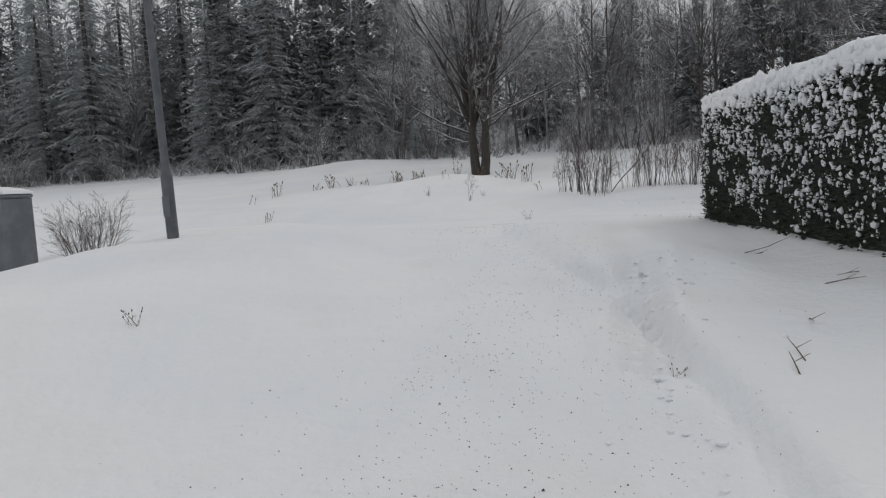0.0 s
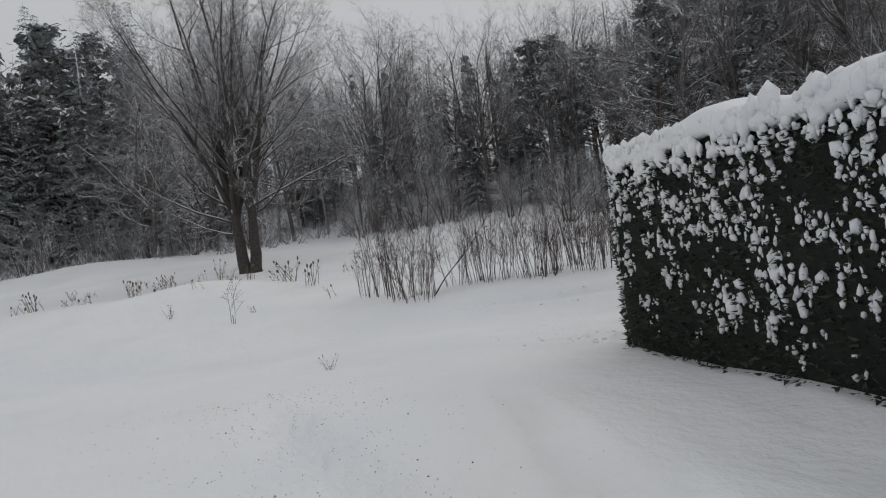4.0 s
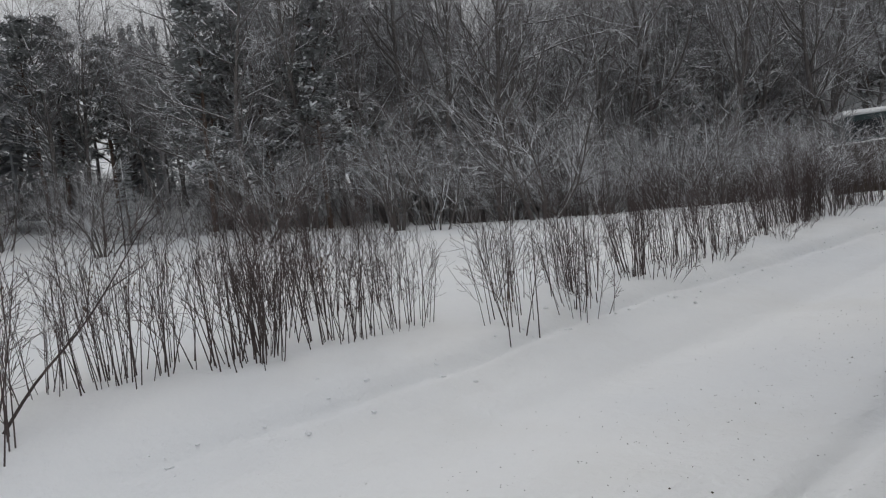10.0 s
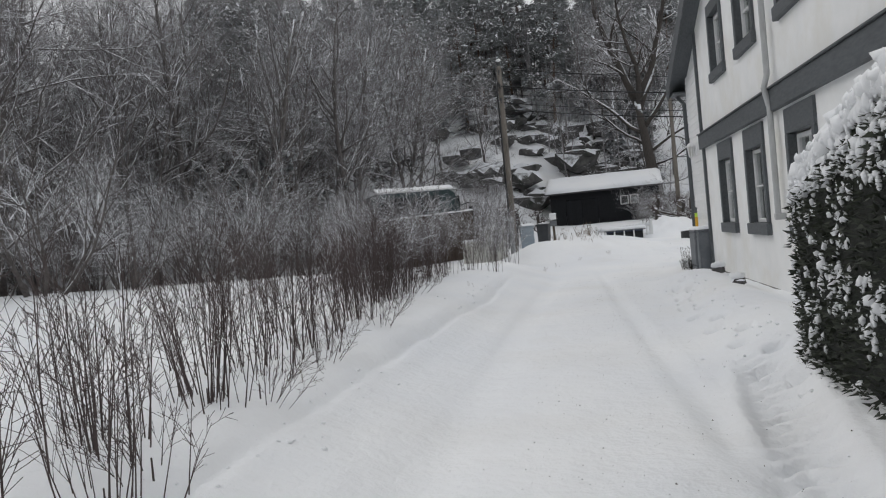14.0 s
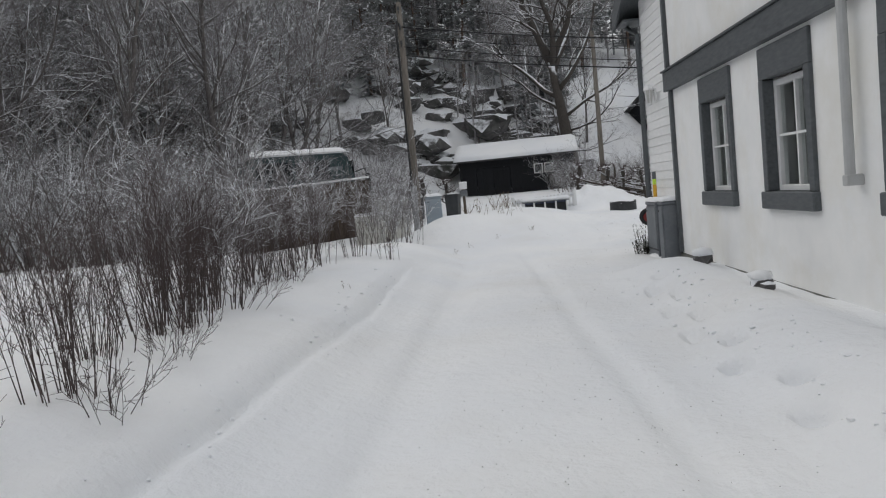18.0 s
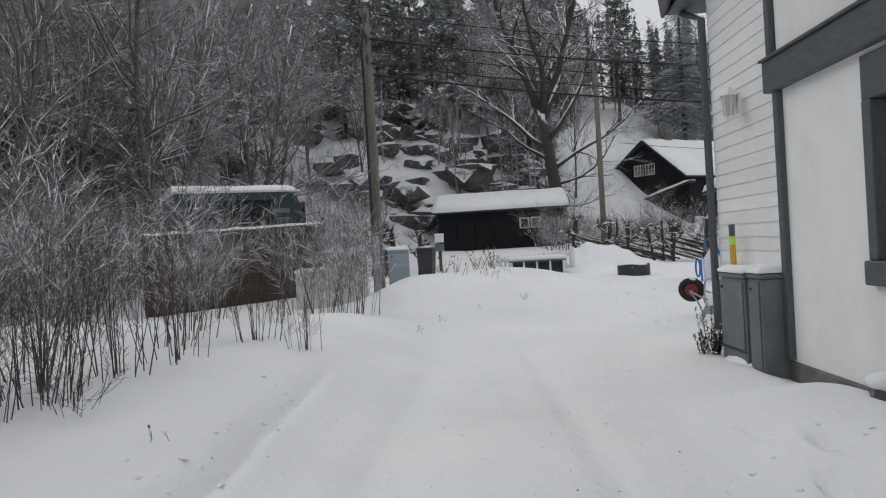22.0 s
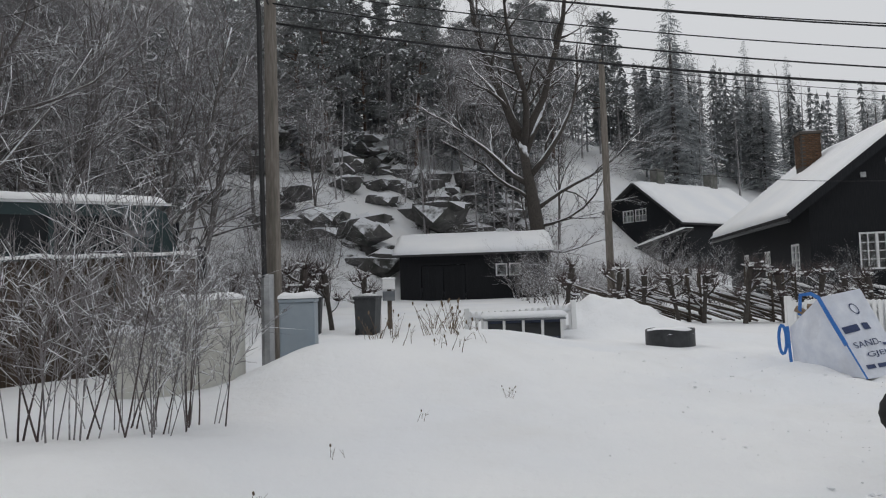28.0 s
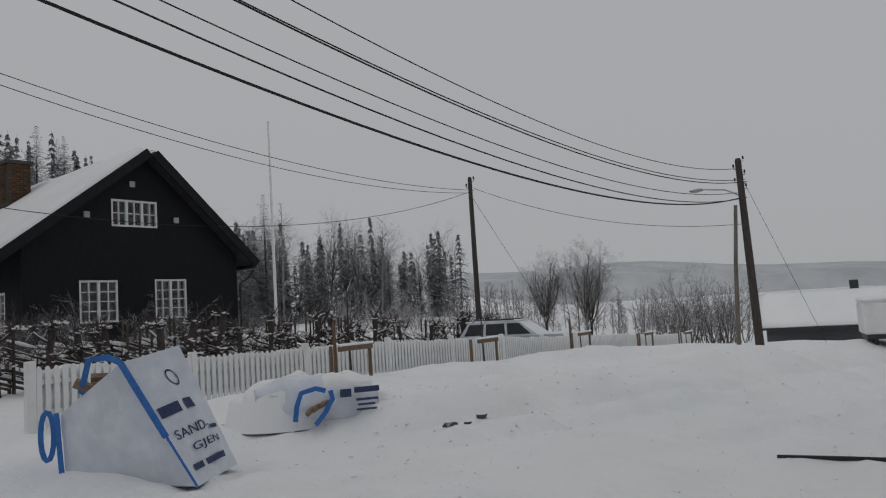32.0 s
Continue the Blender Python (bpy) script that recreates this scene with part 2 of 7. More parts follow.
M["rubber"] = surface("black_rubber", (0.015, 0.015, 0.016), (0.035, 0.035, 0.037), 12, 0.85, 0.3, 0.003)
M["red_paint"] = surface("faded_red_paint", (0.17, 0.022, 0.022), (0.26, 0.04, 0.036), 6, 0.5, 0.1, 0.002)
M["bag"] = surface("white_woven_plastic", (0.62, 0.66, 0.75), (0.76, 0.79, 0.85), 5, 0.55, 0.5, 0.006, fine=160, stain=(0.58, 0.6, 0.66), stain_scale=2)
M["blue_strap"] = surface("blue_webbing", (0.03, 0.13, 0.42), (0.05, 0.2, 0.55), 20, 0.7, 0.4, 0.002)
M["navy"] = surface("dark_navy_panel", (0.012, 0.02, 0.05), (0.02, 0.035, 0.08), 4, 0.4, 0.05, 0.002)
M["ink"] = surface("dark_blue_print", (0.03, 0.045, 0.11), (0.05, 0.07, 0.15), 30, 0.7, 0)
M["brick"] = surface("sooty_brown_brick", (0.055, 0.036, 0.025), (0.15, 0.085, 0.048), 9, 0.9, 0.5, 0.006, vary=0.3)
M["mortar"] = surface("sooty_mortar", (0.06, 0.055, 0.05), (0.11, 0.1, 0.09), 12, 0.95, 0.4, 0.004)
M["green_paint"] = surface("dark_green_coachwork", (0.014, 0.032, 0.035), (0.022, 0.046, 0.05), 2, 0.35, 0.08, 0.002)
M["brown_wood"] = surface("dark_brown_board", (0.028, 0.02, 0.014), (0.07, 0.05, 0.035), 4, 0.9, 0.5, 0.006, stretch=(7, 7, 0.5), vary=0.2)
M["car_paint"] = surface("pale_blue_car_paint", (0.36, 0.4, 0.45), (0.45, 0.49, 0.53), 2, 0.3, 0.03, 0.001, metal=0.2, snow=(0.5, 2.0, 0.8))
M["pale_pipe"] = surface("pale_grey_painted_metal", (0.42, 0.43, 0.43), (0.52, 0.53, 0.53), 4, 0.5, 0.1, 0.002, stain=(0.38, 0.38, 0.37), stain_scale=2)
M["dark_glass"] = surface("dark_car_glass", (0.012, 0.014, 0.016), (0.02, 0.022, 0.026), 2, 0.08, 0)
M["glass"] = glass_material("window_glass")
M["room"] = surface("plain_room_wall", (0.2, 0.19, 0.17), (0.3, 0.28, 0.25), 2, 0.9, 0)
M["curtain"] = surface("grey_curtain", (0.3, 0.3, 0.3), (0.42, 0.415, 0.41), 3, 0.9, 0.2, 0.01)
M["yellow"] = surface("yellow_marker_plastic", (0.62, 0.34, 0.03), (0.72, 0.42, 0.05), 6, 0.5, 0.05, 0.001)
M["lime"] = surface("lime_reflector", (0.5, 0.75, 0.05), (0.6, 0.85, 0.1), 6, 0.4, 0)
M["lamp_glass"] = surface("frosted_lamp_glass", (0.5, 0.5, 0.48), (0.62, 0.61, 0.58), 6, 0.3, 0)
M["gravel"] = surface("dark_grit", (0.05, 0.045, 0.04), (0.14, 0.12, 0.1), 20, 0.9, 0)
# snowy woodland tone paled to carry the haze across the valley
M["ridge"] = surface("haze_paled_snowy_woodland", (0.4, 0.42, 0.44), (0.56, 0.575, 0.595), 0.02, 0.95, 0, fine=0.2)
M["firewood"] = surface("split_firewood", (0.16, 0.11, 0.07), (0.3, 0.22, 0.15), 9, 0.9, 0.4, 0.004)
M["roof_felt"] = surface("dark_roof_edge", (0.03, 0.03, 0.032), (0.06, 0.06, 0.062), 5, 0.8, 0.2, 0.003)


# ---- mesh tools ----
class Buf:
    """Collects vertices and faces of one mesh."""

    def __init__(self):
        self.v, self.f = [], []

    def add(self, verts, faces):
        n = len(self.v)
        self.v.extend(verts)
        self.f.extend([tuple(i + n for i in q) for q in faces])

    def tube(self, pts, radii, sides=5, cap=True):
        n, k = len(self.v), len(pts)
        for i, p in enumerate(pts):
            d = (pts[min(i + 1, k - 1)] - pts[max(i - 1, 0)])
            d = d.normalized() if d.length > 1e-9 else Vector((0, 0, 1))
            a = d.cross(Vector((0.31, 0.95, 0.07)) if abs(d.y) < 0.9 else Vector((1, 0, 0))).normalized()
            b = d.cross(a)
            for j in range(sides):
                w = 2 * math.pi * j / sides
                self.v.append(p + (a * math.cos(w) + b * math.sin(w)) * radii[i])
        for i in range(k - 1):
            for j in range(sides):
                j2 = (j + 1) % sides
                self.f.append((n + i * sides + j, n + i * sides + j2, n + (i + 1) * sides + j2, n + (i + 1) * sides + j))
        if cap:
            self.f.append(tuple(n + (k - 1) * sides + j for j in range(sides)))
            self.f.append(tuple(n + j for j in reversed(range(sides))))

    def box(self, a, b, bevel=0.0, m=None):
        (x0, y0, z0), (x1, y1, z1) = a, b
        if bevel <= 0:
            vs = [Vector((x, y, z)) for z in (z0, z1) for y in (y0, y1) for x in (x0, x1)]
            fs = [(0, 2, 3, 1), (4, 5, 7, 6), (0, 1, 5, 4), (1, 3, 7, 5), (3, 2, 6, 7), (2, 0, 4, 6)]
        else:
            vs, fs = bevel_box(x0, y0, z0, x1, y1, z1, min(bevel, 0.45 * min(x1 - x0, y1 - y0, z1 - z0)))
        if m is not None:
            vs = [m @ v for v in vs]
        self.add(vs, fs)

    def blob(self, c, r, rng, rough=0.25):
        vs = []
        for p in ICO_V:
            k = 1 + rng.uniform(-rough, rough)
            vs.append(Vector((c[0] + p[0] * r[0] * k, c[1] + p[1] * r[1] * k, c[2] + p[2] * r[2] * k)))
        self.add(vs, ICO_F)

    def quad(self, c, a, b):
        self.add([c - a - b, c + a - b, c + a + b, c - a + b], [(0, 1, 2, 3)])

    def prism(self, outline, depth_vec):
        n = len(outline)
        self.add([*outline, *[p + depth_vec for p in outline]],
                 [tuple(reversed(range(n))), tuple(range(n, 2 * n)), *[(i, (i + 1) % n, n + (i + 1) % n, n + i) for i in range(n)]])

    def mesh(self, name, mat, smooth=False):
        me = bpy.data.meshes.new(name)
        me.from_pydata(self.v, [], self.f)
        me.materials.append(M[mat] if isinstance(mat, str) else mat)
        if smooth:
            me.polygons.foreach_set("use_smooth", [True] * len(me.polygons))
        me.update()
        return me


def bevel_box(x0, y0, z0, x1, y1, z1, b):
    bm = bmesh.new()
    bmesh.ops.create_cube(bm, size=1)
    for v in bm.verts:
        v.co = Vector((x0 if v.co.x < 0 else x1, y0 if v.co.y < 0 else y1, z0 if v.co.z < 0 else z1))
    bmesh.ops.bevel(bm, geom=list(bm.edges), offset=b, segments=1, affect="EDGES", profile=0.5)
    bm.verts.index_update()
    out = [v.co.copy() for v in bm.verts], [tuple(v.index for v in f.verts) for f in bm.faces]
    bm.free()
    return out


_bm = bmesh.new()
bmesh.ops.create_icosphere(_bm, subdivisions=1, radius=1)
_bm.verts.index_update()
ICO_V, ICO_F = [tuple(v.co) for v in _bm.verts], [tuple(v.index for v in f.verts) for f in _bm.faces]
_bm.free()


def part(name, buf, mat, parent, label="", smooth=False):
    ob = new(name, buf.mesh(name, mat, smooth) if isinstance(buf, Buf) else buf)
    ob.parent = parent
    if label:
        ob["label"] = label
    return ob


def thing(name, m, label, category, group="", kind=""):
    ob = new(name)
    ob.empty_display_size = 0.2
    ob.matrix_world = m
    return tagged(ob, label, category, group, kind)


def solo(name, buf, mat, label, category, m=None, group="", kind="", smooth=False):
    ob = new(name, buf.mesh(name, mat, smooth))
    if m is not None:
        ob.matrix_world = m
    return tagged(ob, label, category, group, kind)


def sst(a, b, v):
    t = np.clip((v - a) / (b - a), 0, 1)
    return t * t * (3 - 2 * t)


def wob(x, y, s):
    return (np.sin(1.7 * x * s + 0.6 * np.sin(1.1 * y * s)) + np.sin(1.3 * y * s + 1.9 + 0.8 * np.sin(0.9 * x * s + 1)) + np.sin(0.9 * (x + y) * s + 4.1)) / 3


# ---- the lie of the land ----
def gz(x, y):
    x, y = np.asarray(x, float), np.asarray(y, float)
    west = 1 - sst(6, 12, x)
    z = 0.06 - 0.055 * np.clip(7 - y, 0, 12) * west
    z = z + 0.13 * np.exp(-((x - 1.5) ** 2 + (y - 9.8) ** 2) / 12)
    z = z + 0.35 * (1 - sst(-2.4, 0.3, x)) * (0.1 + 0.9 * sst(-5.4, -4.0, x)) * (1 - sst(7.2, 9.4, y))                       # verge west of the side road
    z = z + 0.47 * (0.68 + 0.32 * sst(1.5, 4.5, x)) * sst(12.7, 14.5, y + 0.18 * wob(x, y, 0.5)) * (1 - sst(27, 31, x))       # bank north of the lane
    z = z + (0.05 * np.clip(y - 14.3, 0, 32) + 0.045 * np.clip(y - 31, 0, 14)) * (1 - sst(14, 34, x))                         # the field climbs
    z = z + 0.02 * np.exp(-((y - 13.1 - 0.1 * wob(x, 0, 0.4)) / 0.16) ** 2) * (1 - sst(26, 29, x)) * sst(1, 4, x)
    z = z + 0.27 * (1 - sst(9.6, 10.6, y + 0.12 * wob(x, y, 0.9))) * sst(4.2, 6, x) * (1 - 0.85 * sst(20.6, 21.8, x)) * (1 - sst(24.2, 26.5, x)) * sst(-6, -2, y)
    z = z - 0.13 * (1 - sst(8.9, 9.45, y)) * sst(13, 14, x) * (1 - sst(24, 25, x)) * sst(7, 8, y)
    z = z + 0.036 * np.clip(x - 28, 0, 12) + 0.028 * np.clip(x - 40, 0, 28)                # the yard climbs
    z = z + 0.64 * np.exp(-(((x - 34.6) / 2.9) ** 2 + ((y - 12.0) / 1.7) ** 2))            # mound by the pole
    z = z + 0.46 * np.exp(-(((x - 33.2) / 1.3) ** 2 + ((y - 13.9) / 1.1) ** 2)) + 0.22 * np.exp(-(((x - 37.2) / 1.0) ** 2 + ((y - 10.7) / 1.3) ** 2))
    z = z + (0.8 + 0.13 * wob(x, y, 4.0) + 0.12 * wob(x, y, 9.0)) * np.exp(-(((x - 41.0) / 1.1) ** 2 + ((y - 8.2) / 1.6) ** 2))            # shovelled heap
    z = z + 0.2 * np.exp(-((x - 36.0 + 0.3 * wob(y, 0, 0.5)) / 0.9) ** 2) * (1 - sst(0, 3, y)) * sst(-30, -20, y)
    z = z - np.interp(y, [-40, -20, -10, -3, 5, 8], [0.5, 0.5, 0.6, 0.35, 0.1, 0]) * sst(34.5, 37.5, x) * (1 - sst(45.5, 49, x))
    # ploughed-up bank across the road, with the wheel tracks that follow it
    bx = np.interp(y, [-16, -7.2, 2.5, 4.0], [23.5, 28.4, 33.2, 34.2]) + 0.25 * wob(y, 3, 0.5)
    q = (x - bx) * 0.89
    on = sst(-18, -12, y) * (1 - sst(2.2, 4.4, y))
    z = z + on * (0.36 + 0.1 * wob(y, 1, 0.9)) * np.exp(-((q - 0.3) / 1.05) ** 2)
    edge = np.exp(-((q + 0.85 + 0.06 * wob(x, y, 5.0)) / 0.09) ** 2)
    z = z - on * edge * (0.1 + 0.05 * wob(x, y, 16.0))
    for o in (-1.75, -3.5):
        z = z - 0.07 * on * np.exp(-((q - o) / 0.24) ** 4) + 0.04 * on * np.exp(-((q - o - 0.42) / 0.14) ** 2)
    z = z - 0.06 * np.clip(-9 - y, 0, 70) * (1 - sst(48, 80, x))                           # falls away to the valley
    z = z - 0.13 * np.exp(-(((x - 33.4) / 1.7) ** 2 + ((y - 5) / 2.6) ** 2))                # trodden hollow round the bags
    # soft mounds in the field, before and behind the lone tree
    z = z + (0.52 + 0.05 * wob(x, y, 1.1)) * np.exp(-(((x + 2.4) / 3.0) ** 2 + ((y - 18.6) / 1.7) ** 2)) + 0.25 * np.exp(-(((x + 6.5) / 2.6) ** 2 + ((y - 20.5) / 1.6) ** 2))
    z = z + 0.55 * np.exp(-(((x + 13.4) / 3.2) ** 2 + ((y - 39.5) / 1.9) ** 2)) + 0.3 * np.exp(-(((x + 4) / 6) ** 2 + ((y - 36) / 1.6) ** 2))
    # snow thrown up against the picket fence
    z = z + (0.3 + 0.08 * wob(y, 2, 0.8)) * np.exp(-((x - 36.9 + 0.2 * wob(y, 5, 0.6)) / 0.62) ** 2) * (1 - sst(2.6, 4.4, y)) * sst(-31, -27, y)
    # edge of the ploughed lane: a cut with a ridge behind it
    cut = 13.72 + 0.1 * wob(x, 2, 0.35) + 0.03 * wob(x, 7, 1.7)
    along = sst(2, 4.5, x) * (1 - sst(21, 25, x)) * (0.75 + 0.25 * wob(x, 4, 0.6))
    z = z - 0.055 * np.exp(-((y - cut) / 0.065) ** 2) * along + 0.05 * np.exp(-((y - cut - 0.24) / 0.13) ** 2) * along
    # a tractor's ribbed tyre print beside the lane and one at the mouth of the side road
    for u, v, c, on in ((x, y, 10.47 - 0.106 * (x - 8.47), sst(6.6, 7.6, x) * (1 - sst(11.6, 12.3, x))), (y, x, 3.1 + 0.012 * (3 - y) ** 2, sst(1.0, 1.6, y) * (1 - sst(4.6, 6, y)))):
        d = v - c
        band = np.exp(-(d / 0.21) ** 6)
        lug = 0.5 + 0.5 * np.sin(2 * np.pi * (u / 0.24 + 0.55 * np.abs(d) / 0.24))
        z = z - on * band * (0.02 + 0.1 * lug ** 2) + on * 0.03 * np.exp(-((np.abs(d) - 0.3) / 0.07) ** 2)
    clods = np.exp(-((y - 9.78) / 0.22) ** 2) * sst(5, 6.5, x) * (1 - sst(12, 13, x))
    z = z + clods * (0.045 * wob(x, y, 8.0) + 0.035 * wob(x + 1, y, 14.0))
    # footprints along the wall side of the lane
    step = (x / 0.62) % 1.0 - 0.5
    left = np.where((x / 0.62) % 2.0 < 1.0, 0.1, -0.1)
    d = y - 10.12 - 0.08 * np.sin(x * 0.9) - left
    z = z - 0.15 * np.exp(-((step * 0.62) / 0.13) ** 4 - (d / 0.085) ** 4) * sst(10.2, 10.6, x) * (1 - sst(19, 21, x))
    # the rim of the ploughed side road, bending into the lane
    rim = np.interp(y, [-1, 0.2, 1.7, 3.1, 5.1, 7.4, 9.9], [3.78, 3.64, 3.4, 3.06, 2.27, 1.2, 0.3])
    on = sst(-6, -2, y) * (1 - sst(7, 9.5, y))
    z = z + on * (0.1 * sst(-0.05, 0.1, x - rim) * (1 - sst(1.2, 2.4, x - rim)) - 0.05 * np.exp(-((x - rim + 0.08) / 0.07) ** 2) - 0.03 * np.exp(-((x - rim + 0.75) / 0.2) ** 4))
    # trodden snow by the corner of the hedge
    foot = np.exp(-(((x - 4.3) / 0.55) ** 2 + ((y - 10.1) / 0.45) ** 2))
    z = z + foot * (0.05 * wob(x, y, 7.0) + 0.03 * wob(x + 2, y, 13.0))
    # churned snow of the yard
    churn = sst(26, 28.5, x) * (1 - sst(35, 37, x)) * (1 - sst(9.5, 12, y)) * sst(-14, -9, y)
    z = z + churn * (0.03 * wob(x, y, 11.0) + 0.032 * wob(x + 3, y, 6.0) + 0.05 * wob(x, y, 1.5) + 0.05 * wob(x, y, 3.4) + 0.034 * wob(x - 2, y + 1, 8.0))
    track = sst(2, 5, x) * (1 - sst(24, 30, x))
    for c, deep, wide in ((10.74 + 0.05 * (x - 10), 0.045, 0.12), (12.7, 0.025, 0.2)):
        z = z - deep * np.exp(-((y - c - 0.05 * wob(x, 1, 0.25)) / wide) ** 4) * track
    side = (1 - sst(6.5, 9, y)) * sst(-40, -30, y)
    for c in (1.35, 3.15):
        z = z - 0.05 * np.exp(-((x - c - 0.06 * (2 - y) - 0.02 * wob(y, 3, 0.8)) / 0.18) ** 4) * side
    e = np.clip((x - 67) * 0.85 + (y - 17) * 0.45, 0, None)
    n = np.clip((x - 25) * 0.35 + (y - 37) * 0.94, 0, None)
    hill = np.maximum(26 * (1 - np.exp(-e / 24)), 9 * (1 - np.exp(-n / 42)))
    z = z + hill + 0.09 * np.clip(y - 46, 0, 120) * (1 - sst(5, 30, x))
    z = z + hill * 0.06 * wob(x, y, 0.35) + 0.5 * sst(2, 8, hill) * wob(x, y, 0.9)
    far = np.maximum(np.abs(x - 20), np.abs(y - 5))
    z = z + 0.025 * wob(x, y, 0.55) + 0.013 * wob(x + 3, y - 2, 1.9) + 0.011 * wob(x - 1, y + 5, 5.1) + 0.15 * sst(25, 60, far) * wob(x, y, 0.12)
    return z


def gzf(x, y):
    return float(gz(x, y))


def spaced(lo, hi, step, far, grow=1.22):
    out, d, a = list(np.arange(lo, hi + step / 2, step)), step, 0
    up, down = [out[-1]], [out[0]]
    while up[-1] < far:
        d *= grow
        up.append(up[-1] + d)
        down.append(down[-1] - d)
    return np.array(sorted(set(down + out + up)))


gx, gy = spaced(-7, 42, 0.17, 1600), spaced(-6, 16, 0.08, 1600)
gx = np.array(sorted(set(gx.round(3)) | set(np.arange(2.45, 5.0, 0.06).round(3)) | set(np.arange(6.6, 16, 0.06).round(3))))
gy = np.array(sorted(set(gy.round(3)) | set(np.arange(12.7, 13.9, 0.03).round(3)) | set(np.arange(9.7, 10.6, 0.04).round(3))))
gy = gy[np.concatenate([[True], np.diff(gy) > 0.012])]
gx = gx[np.concatenate([[True], np.diff(gx) > 0.02])]
X, Y = np.meshgrid(gx, gy)
Zg = gz(X, Y)
nx, ny = len(gx), len(gy)
ids = np.arange(nx * ny).reshape(ny, nx)
quads = np.stack([ids[:-1, :-1], ids[:-1, 1:], ids[1:, 1:], ids[1:, :-1]], -1).reshape(-1, 4)
me = bpy.data.meshes.new("ground")
me.from_pydata(np.stack([X, Y, Zg], -1).reshape(-1, 3).tolist(), [], quads.tolist())
me.materials.append(M["ground"])
me.polygons.foreach_set("use_smooth", [True] * len(me.polygons))
me.update()
tagged(new("ground", me), "snow-covered lane, verges, field and hillside", "snow ground", kind="structure")

# distant wooded ridge across the valley, its haze put into the pale colour
b = Buf()
for k in range(61):
    a = math.radians(120 + k * 2.6)
    r = 900
    h = 34 + 16 * math.sin(a * 3.1 + 0.5) + 8 * math.sin(a * 7.3) + 3 * math.sin(a * 23)
    p = Vector((math.sin(a), math.cos(a), 0))
    b.v += [p * r + Vector((0, 0, -60)), p * (r + 60) + Vector((0, 0, h * 0.7)), p * (r + 200) + Vector((0, 0, h + 8)), p * (r + 420) + Vector((0, 0, -40))]
    if k:
        n = 4 * k
        b.f += [(n - 4 + i, n + i, n + i + 1, n - 3 + i) for i in range(3)]
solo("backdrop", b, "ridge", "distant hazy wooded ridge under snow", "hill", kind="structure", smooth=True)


# ---- trees and shrubs ----
def bend_path(rng, p, d, length, segs, wander, lift):
    pts, d = [p.copy()], d.normalized()
    for _ in range(segs):
        d = (d + Vector((rng.uniform(-1, 1), rng.uniform(-1, 1), rng.uniform(-1, 1))) * wander + Vector((0, 0, lift))).normalized()
        pts.append(pts[-1] + d * (length / segs))
    return pts


def side_dir(rng, d, spread):
    a = d.cross(Vector((0, 0, 1)) if abs(d.z) < 0.95 else Vector((1, 0, 0))).normalized()
    b = d.cross(a)
    w = rng.uniform(0, 2 * math.pi)
    return (d * math.cos(spread) + (a * math.cos(w) + b * math.sin(w)) * math.sin(spread)).normalized()


def grow(rng, wood, twigs, p, d, length, rad, levels, spec):
    """A limb with its side shoots; thick wood goes to one mesh, fine twigs to another."""
    s = spec[levels]
    pts = bend_path(rng, p, d, length, s["segs"], s["wander"], s["lift"])
    k = len(pts)
    if levels == 0 and s.get("sliver"):
        e = pts[-1]
        w = (e - p).cross(Vector((rng.uniform(-1, 1), rng.uniform(-1, 1), rng.uniform(-1, 1)))).normalized() * max(rad, 0.004)
        twigs.add([p - w, p + w, e], [(0, 1, 2)])
        return
    buf = wood if levels > s.get("fine_at", 0) and rad > s.get("fine_r", 0.012) else twigs
    buf.tube(pts, [max(rad * (1 - i / (k - 1) * 0.8), 0.0018) for i in range(k)], s["sides"], cap=levels > 1)
    if levels == 0:
        return
    n = s["n"] if isinstance(s["n"], int) else rng.randint(*s["n"])
    for i in range(n):
        f = s["from"] + (1 - s["from"]) * (i + rng.random()) / n
        j = min(int(f * (k - 1)), k - 2)
        q = pts[j].lerp(pts[j + 1], f * (k - 1) - j)
        dd = side_dir(rng, (pts[j + 1] - pts[j]).normalized(), radians(rng.uniform(*s["spread"])))
        grow(rng, wood, twigs, q, dd, length * rng.uniform(*s["ratio"]) * (1.15 - 0.5 * f), max(rad * (1 - 0.75 * f) * s["thin"], 0.002), levels - 1, spec)


def level(segs, wander, lift, sides, n=0, frm=0.3, spread=(30, 55), ratio=(0.35, 0.55), thin=0.55):
    return {"segs": segs, "wander": wander, "lift": lift, "sides": sides, "n": n, "from": frm, "spread": spread, "ratio": ratio, "thin": thin}


def bare_tree(seed, h, r, limbs=15, subs=6, twigs_n=12, frm=0.25, spread=(25, 50), ratio=(0.35, 0.55), lift=0.05, wander=0.1, fine_r=0.02):
    rng = random.Random(seed)
    spec = {3: level(7, wander * 0.6, 0.03, 7, limbs, frm, spread, ratio, 0.5), 2: level(5, wander * 1.3, lift, 5, subs, 0.2, (25, 55), (0.35, 0.6), 0.55),
            1: level(2, wander * 1.8, 0.03, 3, twigs_n, 0.1, (25, 60), (0.4, 0.8), 0.6), 0: level(1, 0.2, 0.02, 3)}
    for s in spec.values():
        s["fine_r"], s["sliver"] = fine_r, True
    wood, twigs = Buf(), Buf()
    grow(rng, wood, twigs, Vector((0, 0, -0.3)), Vector((rng.uniform(-0.05, 0.05), rng.uniform(-0.05, 0.05), 1)), h, r, 3, spec)
    return wood.mesh("trunk", "bark_mid", True), twigs.mesh("crown", "frost_twig")


